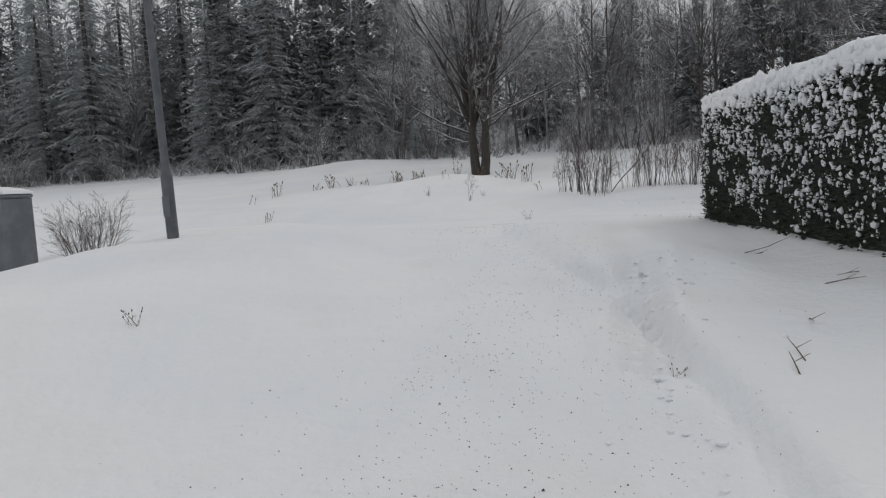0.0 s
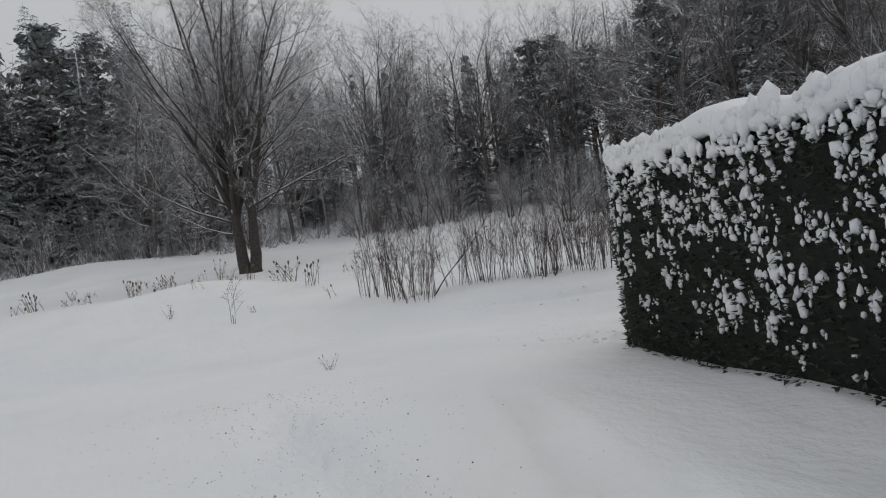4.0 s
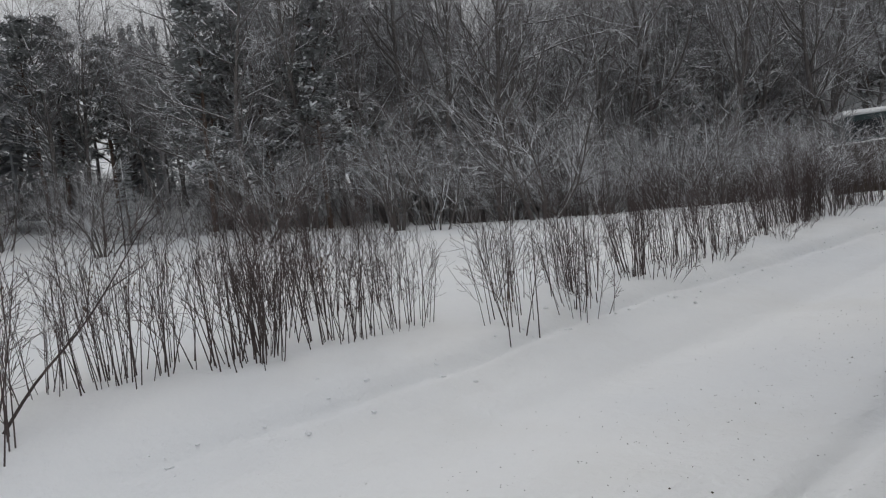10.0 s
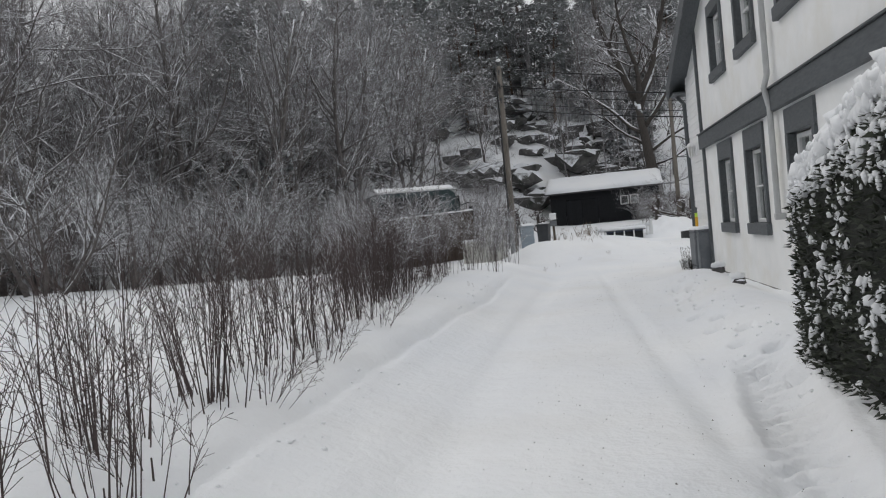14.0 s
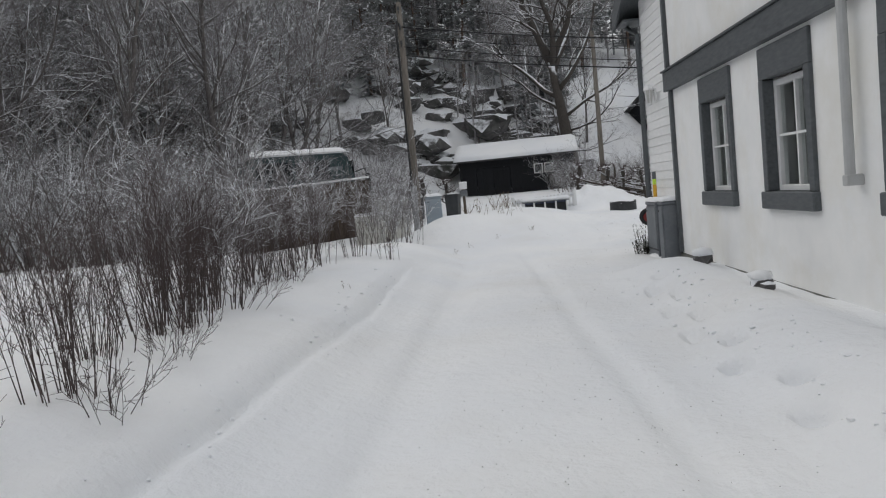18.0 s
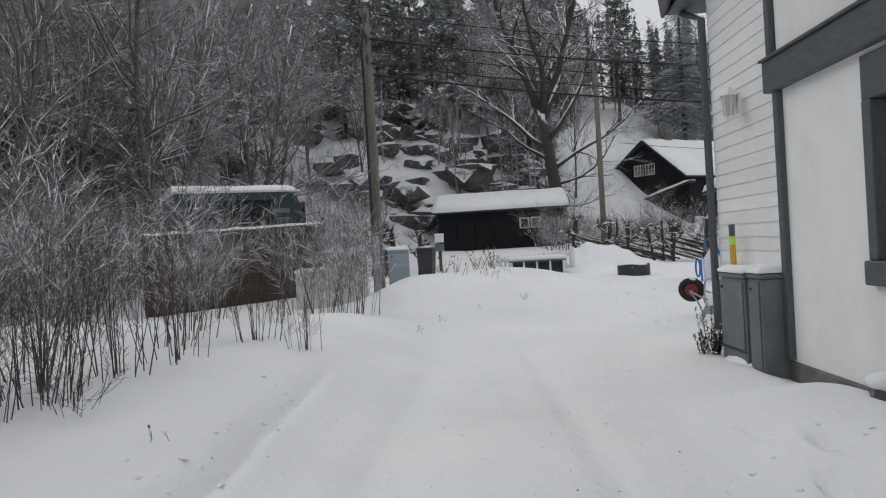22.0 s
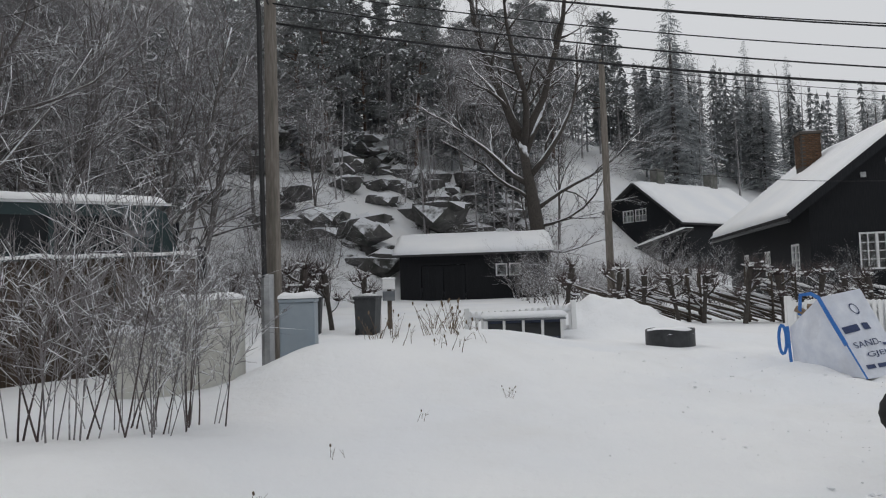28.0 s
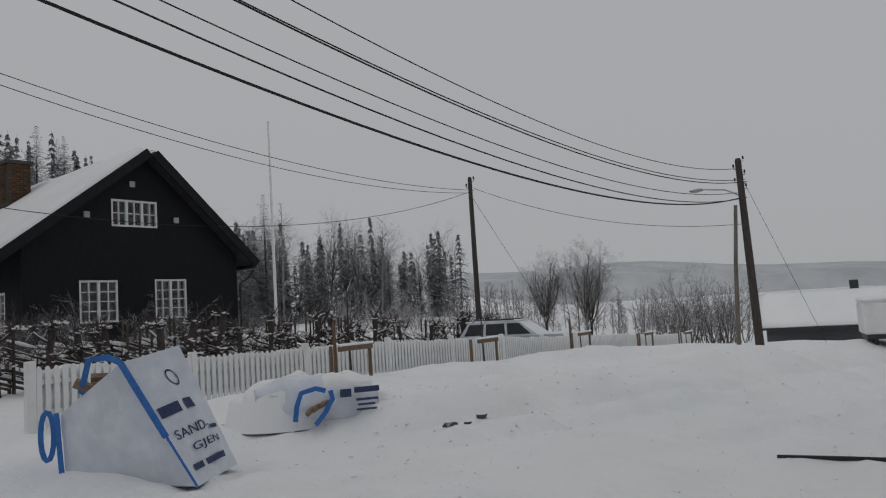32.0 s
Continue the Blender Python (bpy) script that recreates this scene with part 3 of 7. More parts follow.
def spruce(seed, h, w=0.2, step=0.34, start=0.06):
    """A spruce: whorls of drooping boughs, each a rib with narrow hanging sprays on both sides."""
    rng = random.Random(seed)
    wood, crown = Buf(), Buf()
    wood.tube([Vector((0, 0, -0.3)), Vector((0, 0, h * 0.5)), Vector((0, 0, h))], [h * 0.013, h * 0.008, 0.01], 7)
    z = h * start
    fine = 0.16 if h > 6 else 0.07
    while z < h - 0.1:
        f = z / h
        reach = w * h * (1 - f) ** 0.8 * rng.uniform(0.62, 1.2) + 0.12
        nb = max(4, int(7 * (1 - f) + 3.5))
        o = rng.uniform(0, 6.28)
        for k in range(nb):
            a = o + 2 * math.pi * k / nb + rng.uniform(-0.3, 0.3)
            rr = reach * rng.uniform(0.5, 1.25)
            out, acr = Vector((math.cos(a), math.sin(a), 0)), Vector((-math.sin(a), math.cos(a), 0))
            sag = rng.uniform(0.25, 0.6)
            m = max(2, int(rr / fine))
            for i in range(m):
                t = (i + rng.uniform(0.3, 0.9)) / m
                c = Vector((0, 0, z)) + out * rr * t + Vector((0, 0, 0.16 * rr * t - sag * rr * t * t + rng.uniform(-0.03, 0.03)))
                L = (0.1 + 0.34 * min(rr, 1.7) * (1 - 0.75 * t)) * rng.uniform(0.6, 1.2) * (1 if h > 6 else 0.6)
                for sgn in (-1, 1):
                    d = acr * sgn * L + out * L * rng.uniform(0.4, 0.9) + Vector((0, 0, -L * rng.uniform(0.15, 0.75)))
                    s = (out * rng.uniform(0.3, 0.6) + Vector((0, 0, rng.uniform(-0.25, 0.25)))) * min(fine, 0.5 * L + 0.03)
                    crown.add([c - s * 0.5, c + s * 0.5, c + d * 0.6 + s * 0.6, c + d, c + d * 0.55 - s * 0.5], [(0, 1, 2, 3, 4)] if sgn < 0 else [(4, 3, 2, 1, 0)])
        z += step * (0.62 + 0.5 * (1 - f)) * rng.uniform(0.85, 1.15)
    return wood.mesh("trunk", "bark_mid", True), crown.mesh("crown", "needle")


def pine(seed, h, spread=0.16, low=0.35, dens=1.0):
    """A pine: bent boughs ending in ragged tufts of needles, some of them bearing pads of snow."""
    rng = random.Random(seed)
    wood, crown, pads = Buf(), Buf(), Buf()
    pts = bend_path(rng, Vector((0, 0, -0.3)), Vector((0, 0, 1)), h, 7, 0.035, 0.02)
    wood.tube(pts, [h * 0.0125 * (1 - 0.85 * i / 7) for i in range(8)], 7)
    n = int(46 * dens)
    for i in range(n):
        f = low + (0.99 - low) * (i + rng.random()) / n
        j = min(int(f * 7), 6)
        q = pts[j].lerp(pts[j + 1], f * 7 - j)
        a = rng.uniform(0, 6.28)
        L = spread * h * (1.1 - 0.8 * (f - low) / (1 - low)) * rng.uniform(0.5, 1.2)
        bp = bend_path(rng, q, Vector((math.cos(a), math.sin(a), rng.uniform(-0.15, 0.4))), L, 4, 0.2, 0.04)
        wood.tube(bp, [0.05, 0.038, 0.026, 0.016, 0.006], 4)
        laden = rng.random() < 0.3
        for t in range(7):
            base = bp[2 + t % 3] if t % 3 < 3 else bp[4]
            c = base + Vector((rng.uniform(-1, 1), rng.uniform(-1, 1), rng.uniform(-0.25, 0.3))) * 0.45
            r = rng.uniform(0.2, 0.45)
            for _ in range(17):
                o = Vector((rng.gauss(0, 1), rng.gauss(0, 1), rng.gauss(0, 0.4)))
                s = rng.uniform(0.05, 0.13)
                u = Vector((rng.uniform(-1, 1), rng.uniform(-1, 1), rng.uniform(-0.4, 0.6))).normalized()
                v = Vector((0, 0, 1)).cross(u).normalized() + Vector((0, 0, rng.uniform(-0.4, 0.4)))
                crown.quad(c + o * r * 0.62, u * s * 1.9, v * s * 0.75)
            if laden and t < 4:
                for _ in range(2):
                    e = c + Vector((rng.uniform(-0.25, 0.25), rng.uniform(-0.25, 0.25), 0.14))
                    pads.blob(e, (rng.uniform(0.1, 0.3), rng.uniform(0.1, 0.3), rng.uniform(0.04, 0.09)), rng, 0.35)
    return wood.mesh("trunk", "pine_bark", True), crown.mesh("crown", "pine_needle"), pads.mesh("snow_pads", "snow", True)


def shrub(seed, h, stems=8, subs=6, twigs_n=6, lean=0.35, r=0.02, mats=("bark", "frost_twig"), ratio=(0.3, 0.55), spread=(20, 50), base=0.25, frm=0.3, wander=0.07, sliver=False):
    rng = random.Random(seed)
    spec = {2: level(5, wander, 0.03, 4, subs, frm, spread, ratio, 0.55), 1: level(2, 0.14, 0.03, 3, twigs_n, 0.15, (20, 55), (0.4, 0.8), 0.6), 0: level(1 if sliver else 2, 0.18, 0.03, 3)}
    for s in spec.values():
        s["fine_r"], s["sliver"] = 0.008, sliver
    wood, twigs = Buf(), Buf()
    for _ in range(stems):
        a = rng.uniform(0, 6.28)
        o = Vector((math.cos(a), math.sin(a), 0)) * rng.uniform(0, base)
        d = Vector((math.cos(a) * rng.uniform(0, lean), math.sin(a) * rng.uniform(0, lean), 1))
        grow(rng, wood, twigs, o + Vector((0, 0, -0.12)), d, h * rng.uniform(0.55, 1.05), r * rng.uniform(0.6, 1.1), 2, spec)
    if not wood.v:
        wood.tube([Vector((0, 0, -0.1)), Vector((0, 0, 0.2))], [0.01, 0.006], 4)
    return wood.mesh("stem", mats[0]), twigs.mesh("crown", mats[1])


def plant(name, meshes, label, category, group=""):
    root = thing(name, Matrix(), label, category, group)
    for n, me in zip(("trunk", "crown", "snow_pads") if "tree" in name or name in ("spruce", "pine") else ("stem", "crown"), meshes):
        part(n, me, None, root)
    return root


def spread_copies(proto, places, sink=0.05):
    """Sets the first at the first place and copies to the rest; a place is x, y, turn, size."""
    for i, (x, y, a, s) in enumerate(places):
        m = Matrix.LocRotScale((x, y, gzf(x, y) - sink), Euler((0, 0, a)), (s, s, s))
        if i == 0:
            proto.matrix_world = m
        else:
            c = copy_thing(proto, Matrix())
            c.matrix_basis = m


# ---- buildings ----
def gable_wall(buf, x0, x1, zb, top, thick, openings, y0=0.0):
    """A wall from x0 to x1 and from zb up to top(x), with real openings (xa, xb, za, zb)."""
    xs = sorted({x0, x1, *[o[0] for o in openings], *[o[1] for o in openings], *top.breaks})
    xs = [x for x in xs if x0 <= x <= x1]
    for a, c in zip(xs, xs[1:]):
        z = zb
        for o in sorted([o for o in openings if o[0] <= a + 1e-6 and o[1] >= c - 1e-6], key=lambda o: o[2]):
            buf.box((a, y0 - thick, z), (c, y0, o[2]))
            z = o[3]
        buf.prism([Vector((a, y0, z)), Vector((c, y0, z)), Vector((c, y0, top(c))), Vector((a, y0, top(a)))], Vector((0, -thick, 0)))


class Top:
    """The line of a gable: level, or two slopes meeting at a ridge."""

    def __init__(self, ridge_x, ridge_z, slope_left, slope_right):
        self.rx, self.rz, self.sl, self.sr, self.breaks = ridge_x, ridge_z, slope_left, slope_right, [ridge_x]

    def __call__(self, x):
        return self.rz - (self.rx - x) * self.sl if x < self.rx else self.rz - (x - self.rx) * self.sr


def window(parent, x0, x1, z0, z1, y, panes_x=2, panes_z=2, mats=("grey_trim", "white_paint"), casing=0.14, head=0.3, sill=True, sashes=1, recess=0.0):
    """A window in a wall whose outer face is at y: casing boards, painted frame, glazing bars and one pane of glass per light."""
    root = new("window")
    root.parent = parent
    root.location = (0, y - recess, 0)
    if casing:
        lip = recess + 0.045
        c = Buf()
        c.box((x0 - casing, -0.02, z0), (x0, lip, z1 + 0.02), 0.008)
        c.box((x1, -0.02, z0), (x1 + casing, lip, z1 + 0.02), 0.008)
        c.box((x0 - casing, -0.02, z1 + 0.022), (x1 + casing, lip - 0.004, z1 + head), 0.008)
        part("casing", c, mats[0], root, "dark grey boards round the window")
        s = Buf()
        s.box((x0 - casing - 0.02, -0.05, z0 - 0.2), (x1 + casing + 0.02, lip + 0.035, z0 - 0.002), 0.012)
        part("sill", s, mats[0], root)
    fr, w = Buf(), 0.065
    fr.box((x0, -0.11, z0), (x0 + w, -0.01, z1), 0.006)
    fr.box((x1 - w, -0.11, z0), (x1, -0.01, z1), 0.006)
    fr.box((x0 + w, -0.11, z0), (x1 - w, -0.012, z0 + w), 0.006)
    fr.box((x0 + w, -0.11, z1 - w), (x1 - w, -0.012, z1), 0.006)
    for k in range(1, sashes):
        m = x0 + (x1 - x0) * k / sashes
        fr.box((m - 0.045, -0.11, z0 + w), (m + 0.045, -0.014, z1 - w), 0.006)
    part("frame", fr, mats[1], root, "white painted frame")
    for k in range(sashes):
        a, c = x0 + (x1 - x0) * k / sashes + w, x0 + (x1 - x0) * (k + 1) / sashes - w
        for i in range(1, panes_x):
            g = Buf()
            m = a + (c - a) * i / panes_x
            g.box((m - 0.016, -0.1, z0 + w), (m + 0.016, -0.02, z1 - w))
            part("glazing_bar", g, mats[1], root)
        for j in range(1, panes_z):
            g = Buf()
            m = z0 + w + (z1 - z0 - 2 * w) * j / panes_z
            g.box((a, -0.098, m - 0.014), (c, -0.024, m + 0.014))
            part("glazing_bar", g, mats[1], root)
        p = Buf()
        p.box((a - 0.01, -0.065, z0 + w - 0.01), (c + 0.01, -0.058, z1 - w + 0.01))
        pane = part("pane", p, "glass", root)
        pane.visible_shadow = False
    n = 14
    for side in (0, 1):
        cu = Buf()
        a = x0 + 0.05 if side == 0 else x1 - 0.05 - (x1 - x0) * 0.1
        for i in range(n):
            t0, t1 = i / n, (i + 1) / n
            wx = (x1 - x0) * 0.1
            ya, yb = -0.3 + 0.03 * math.sin(t0 * 20), -0.3 + 0.03 * math.sin(t1 * 20)
            cu.add([Vector((a + wx * t0, ya, z0)), Vector((a + wx * t1, yb, z0)), Vector((a + wx * t1, yb, z1)), Vector((a + wx * t0, ya, z1))], [(0, 1, 2, 3)])
        part("curtain", cu, "curtain", root)
    return root


def roof_slab(buf, x0, z0, x1, z1, ya, yb, t):
    d = Vector((x1 - x0, 0, z1 - z0)).normalized()
    nrm = Vector((-d.z, 0, d.x)) * (1 if x1 > x0 else -1)
    a, c = Vector((x0, ya, z0)), Vector((x1, ya, z1))
    buf.prism([a, c, c + nrm * t, a + nrm * t] if x1 > x0 else [c, a, a + nrm * t, c + nrm * t], Vector((0, yb - ya, 0)))


def snow_slab(x0, z0, x1, z1, ya, yb, t, off, seed, nu=26, nv=30):
    """A rounded, uneven layer of snow on a roof plane."""
    rng = random.Random(seed)
    b = Buf()
    d = Vector((x1 - x0, 0, z1 - z0))
    nrm = Vector((-d.z, 0, d.x)).normalized()
    if nrm.z < 0:
        nrm = -nrm
    top, bot = [], []
    for i in range(nu + 1):
        for j in range(nv + 1):
            u, v = i / nu, j / nv
            e = min(u, 1, v * abs(yb - ya) / 2, (1 - v) * abs(yb - ya) / 2) if True else 0
            edge = min(1.0, (min(u * d.length, v * abs(yb - ya), (1 - v) * abs(yb - ya)) / 0.22 + 0.05)) ** 0.5
            h = t * edge * (1 + 0.14 * float(wob(u * d.length, v * (yb - ya), 1.3)) + rng.uniform(-0.02, 0.02))
            p = Vector((x0, ya, z0)) + d * u + Vector((0, (yb - ya) * v, 0)) + nrm * off
            b.v.append(p + nrm * h)
    m = nv + 1
    up = (b.v[m] - b.v[0]).cross(b.v[1] - b.v[0]).z > 0
    for i in range(nu):
        for j in range(nv):
            q = (i * m + j, (i + 1) * m + j, (i + 1) * m + j + 1, i * m + j + 1)
            b.f.append(q if up else q[::-1])
    n = len(b.v)
    for k in range(n):
        i, j = divmod(k, m)
        b.v.append(Vector((x0, ya, z0)) + d * (i / nu) + Vector((0, (yb - ya) * j / nv, 0)) + nrm * off)
    ring = [j for j in range(m)] + [i * m + nv for i in range(1, nu + 1)] + [nu * m + j for j in range(nv - 1, -1, -1)] + [i * m for i in range(nu - 1, 0, -1)]
    for a, c in zip(ring, ring[1:] + ring[:1]):
        b.f.append((a, c, n + c, n + a))
    return b


# white house beside the lane: its gable faces the lane
HW = thing("white_house", pose(24.6, 9.01, 0, 0, 0, 2.0), "white roughcast house with dark grey trim beside the lane", "house")
top = Top(-6.7, 7.58, 0.4, 0.4)
low = [(-4.79, -3.72), (-7.14, -6.07), (-9.73, -8.67)]
openings = [(a - 0.02, c + 0.02, 1.2, 2.6) for a, c in low] + [(a - 0.02, c + 0.02, 4.3, 5.55) for a, c in low]
b = Buf()
gable_wall(b, -13.2, -2.0, 0.2, top, 0.3, openings)
part("wall", b, "plaster", HW, "white roughcast gable wall")
b = Buf()
gable_wall(b, -2.0, 0.0, 0.2, top, 0.26, [], -0.04)
part("wall", b, "white_board", HW)
b = Buf()
b.box((-0.3, -9.0, 0.2), (0.0, -0.3, 4.75))
b.box((-13.2, -9.0, 0.2), (-12.9, -0.3, 4.75))
gable_wall(b, -13.2, 0.0, 0.2, top, 0.3, [], -9.0)
part("wall", b, "white_board", HW)
b = Buf()
b.box((-12.9, -9.0, 3.0), (-0.3, -0.3, 3.1))
b.box((-12.9, -9.0, 0.25), (-0.3, -0.3, 0.35))
b.box((-12.9, -4.2, 0.35), (-0.3, -4.05, 3.0))
b.box((-12.9, -4.2, 3.1), (-0.3, -4.05, 4.8))
b.box((-11.0, -4.1, 5.75), (-3.2, -0.3, 5.8))
part("inner_wall", b, "room", HW, "plain inner walls and floors")
b = Buf()
b.box((-13.25, -9.3, -0.4), (0.04, 0.03, 0.2), 0.02)
part("plinth", b, "plinth", HW, "grey concrete plinth")
b = Buf()
b.box((-13.2, -0.01, 2.95), (-1.86, 0.1, 3.27), 0.01)
part("belt_board", b, "grey_trim", HW, "dark grey board along the facade")
b = Buf()
b.box((-13.2, -0.01, 3.272), (-1.84, 0.13, 3.3), 0.006)
part("belt_flashing", b, "grey_trim", HW)
b = Buf()
b.box((-2.09, -0.02, 0.22), (-1.98, 0.06, 2.948), 0.008)
b.box((-1.98, -0.02, 3.302), (-1.88, 0.06, 5.6), 0.008)
part("corner_board", b, "grey_trim", HW)
for a, c in low:
    window(HW, a, c, 1.26, 2.52, 0.0, casing=0.13, head=0.38, recess=0.07)
    window(HW, a, c, 4.37, 5.49, 0.0, casing=0.13, head=0.26, recess=0.07)
for a in (0, 1):
    x1, z1 = (0.7, top(0.7)) if a else (-14.0, top(-14.0))
    b = Buf()
    roof_slab(b, -6.7, 7.58, x1, z1, 0.32, -9.6, 0.22)
    part("roof", b, "grey_trim", HW)
    b = Buf()
    roof_slab(b, -6.7, 7.5, x1, z1 - 0.08, 0.325, 0.37, 0.36)
    part("bargeboard", b, "grey_trim", HW)
    part("roof_snow", snow_slab(x1, z1, -6.7, 7.58, 0.32, -9.6, 0.3, 0.23, 3 + a), "snow", HW, "thick snow on the roof", True)
# boards of the cladding beside the corner
z, k = 0.22, 0
bw = Buf()
bw.add([Vector(p) for p in ((-1.97, -0.04, 0), (-0.03, -0.04, 0), (-0.03, 0.0, 0.0), (-1.97, 0.0, 0.0), (-1.97, -0.04, 0.155), (-0.03, -0.04, 0.155), (-0.03, -0.012, 0.155), (-1.97, -0.012, 0.155))],
       [(0, 1, 2, 3), (4, 7, 6, 5), (3, 2, 6, 7), (0, 3, 7, 4), (1, 5, 6, 2)])
board_mesh = bw.mesh("board", "white_board")
while z < top(-0.1) - 0.16:
    ob = new("board", board_mesh)
    ob.parent, ob.location = HW, (0, 0.002, z)
    z += 0.157
b = Buf()
b.tube([Vector((-8.1, 0.1, 1.35)), Vector((-8.1, 0.1, 3.0)), Vector((-8.1, 0.16, 3.3)), Vector((-8.1, 0.1, 3.5)), Vector((-8.1, 0.1, 6.8))], [0.045] * 5, 10)
b.box((-8.15, 0.0, 1.32), (-8.05, 0.15, 1.42), 0.01)
part("downpipe", b, "pale_pipe", HW, "pale grey downpipe")
b = Buf()
b.tube([Vector((0.03, 0.05, 0.3)), Vector((0.03, 0.05, 4.3)), Vector((0.6, 0.1, 4.55))], [0.05] * 3, 10)
part("downpipe", b, "grey_trim", HW, "dark grey downpipe at the corner")
b = Buf()
b.tube([Vector((0.74, 0.3, 4.66)), Vector((0.74, -9.5, 4.66))], [0.075, 0.075], 8)
part("gutter", b, "grey_trim", HW)
b = Buf()
b.box((0.02, -9.5, 4.58), (0.7, 0.3, 4.62))
part("soffit", b, "grey_trim", HW)
WL = thing("wall_lamp", pose(23.55, 9.01, 3.0, 0, 0, 2.0), "small white outdoor lantern on the clad wall", "lamp")
b = Buf()
b.box((-0.06, 0, -0.12), (0.06, 0.03, 0.13), 0.01)
part("backplate", b, "white_paint", WL)
b = Buf()
b.tube([Vector((0, 0.12, -0.13)), Vector((0, 0.12, 0.1))], [0.05, 0.075], 6)
part("lantern_glass", b, "lamp_glass", WL)
b = Buf()
b.tube([Vector((0, 0.12, 0.1)), Vector((0, 0.12, 0.13)), Vector((0, 0.12, 0.2))], [0.11, 0.1, 0.03], 6)
b.tube([Vector((0, 0.12, -0.17)), Vector((0, 0.12, -0.13))], [0.03, 0.06], 6)
for k in range(6):
    a = k * math.pi / 3
    b.tube([Vector((0.052 * math.cos(a), 0.12 + 0.052 * math.sin(a), -0.13)), Vector((0.078 * math.cos(a), 0.12 + 0.078 * math.sin(a), 0.1))], [0.008, 0.008], 4)
b.tube([Vector((0, 0.03, 0.05)), Vector((0, 0.09, 0.14))], [0.015, 0.015], 5)
part("lantern_frame", b, "white_paint", WL)

# black house behind the fence: its gable faces the yard
HB = thing("black_house", pose(49.63, -0.3, 0, 0, 0, 83.7), "black-stained wooden house with white windows and snowy roof", "house")
btop = Top(-4.68, 7.42, 0.92, 0.77)
wins = [(-5.1, -3.5, 5.02, 5.92, 3, 2), (-3.66, -2.42, 1.92, 3.27, 2, 4), (-6.12, -4.94, 1.95, 3.29, 2, 4)]
b = Buf()
gable_wall(b, -8.2, -0.75, 0.2, btop, 0.25, [w[:4] for w in wins])
part("wall", b, "black_wood", HB, "black vertical cladding on the gable")
b = Buf()
b.box((-8.2, -11.5, 0.2), (-7.95, -0.25, btop(-8.2)))
gable_wall(b, -8.2, -0.75, 0.2, btop, 0.25, [], -11.25)
part("wall", b, "black_wood", HB)
sw = [(-2.1, -1.2, 1.75, 3.0), (-5.6, -4.8, 1.85, 2.9), (-8.9, -8.1, 1.85, 2.9)]
b = Buf()
ys = [-0.25] + [v for w in sw for v in (w[1], w[0])] + [-11.25]
for i, (a, c) in enumerate(zip(ys, ys[1:])):
    if i % 2 == 0:
        b.box((-1.0, c, 0.2), (-0.75, a, btop(-0.75) - 0.05))
    else:
        w = sw[i // 2]
        b.box((-1.0, c, 0.2), (-0.75, a, w[2]))
        b.box((-1.0, c, w[3]), (-0.75, a, btop(-0.75) - 0.05))
part("wall", b, "black_wood", HB)
b = Buf()
b.box((-7.9, -4.2, 0.3), (-1.0, -4.1, 5.0))
b.box((-7.9, -11.2, 3.8), (-1.0, -0.3, 3.9))
part("inner_wall", b, "room", HB)
for x0, x1, z0, z1, s, pz in wins:
    window(HB, x0, x1, z0, z1, 0.0, 2, pz, ("white_paint", "white_paint"), 0, 0, False, s)
for y0, y1, z0, z1 in sw:
    holder = new("window_recess")
    holder.parent = HB
    holder.matrix_local = pose(-0.75, 0, 0, 0, 0, -90)
    fr = Buf()
    for a, c, e, g in ((y0, y0 + 0.07, z0, z1), (y1 - 0.07, y1, z0, z1), (y0 + 0.07, y1 - 0.07, z0, z0 + 0.07), (y0 + 0.07, y1 - 0.07, z1 - 0.07, z1), ((y0 + y1) / 2 - 0.03, (y0 + y1) / 2 + 0.03, z0 + 0.07, z1 - 0.07)):
        fr.box((-a - (c - a), -0.08, e), (-a, 0.0, g))
    for j in (1, 2, 3):
        zz = z0 + (z1 - z0) * j / 4
        fr.box((-y1 + 0.07, -0.06, zz - 0.015), (-y0 - 0.07, -0.03, zz + 0.015))
    part("frame", fr, "white_paint", holder, "white painted window frame")
    p = Buf()
    p.box((-y1 + 0.05, -0.05, z0 + 0.05), (-y0 - 0.05, -0.044, z1 - 0.05))
    part("pane", p, "glass", holder)
for a in (0, 1):
    x1 = 0.0 if a else -8.66
    z1 = btop(x1)
    b = Buf()
    roof_slab(b, -4.68, 7.42, x1, z1, 0.5, -11.8, 0.16)
    part("roof", b, "roof_felt", HB)
    b = Buf()
    roof_slab(b, -4.68, 7.36, x1, z1 - 0.06, 0.5, 0.56, 0.3)
    part("bargeboard", b, "black_wood", HB)
    part("roof_snow", snow_slab(x1, z1, -4.68, 7.42, 0.48, -11.8, 0.2, 0.165, 13 + a), "snow", HB, "even snow on the roof", True)
    b = Buf()
    b.tube([Vector((x1 + (0.05 if a else -0.05), 0.4, z1 - 0.05)), Vector((x1 + (0.05 if a else -0.05), -11.8, z1 - 0.05))], [0.07, 0.07], 8)
    part("gutter", b, "dark_metal", HB)
b = Buf()
b.tube([Vector((-8.75, 0.3, 3.6)), Vector((-8.6, 0.15, 3.3)), Vector((-8.3, 0.06, 3.1)), Vector((-8.28, 0.06, 0.6))], [0.045] * 4, 8)
part("downpipe", b, "dark_metal", HB)
for x, z in ((-4.22, 6.45), (-2.69, 5.35), (-5.79, 5.33)):
    b = Buf()
    b.box((x - 0.1, 0.0, z - 0.1), (x + 0.1, 0.04, z + 0.1), 0.01)
    part("vent", b, "steel", HB, "pale square vent")
b = Buf()
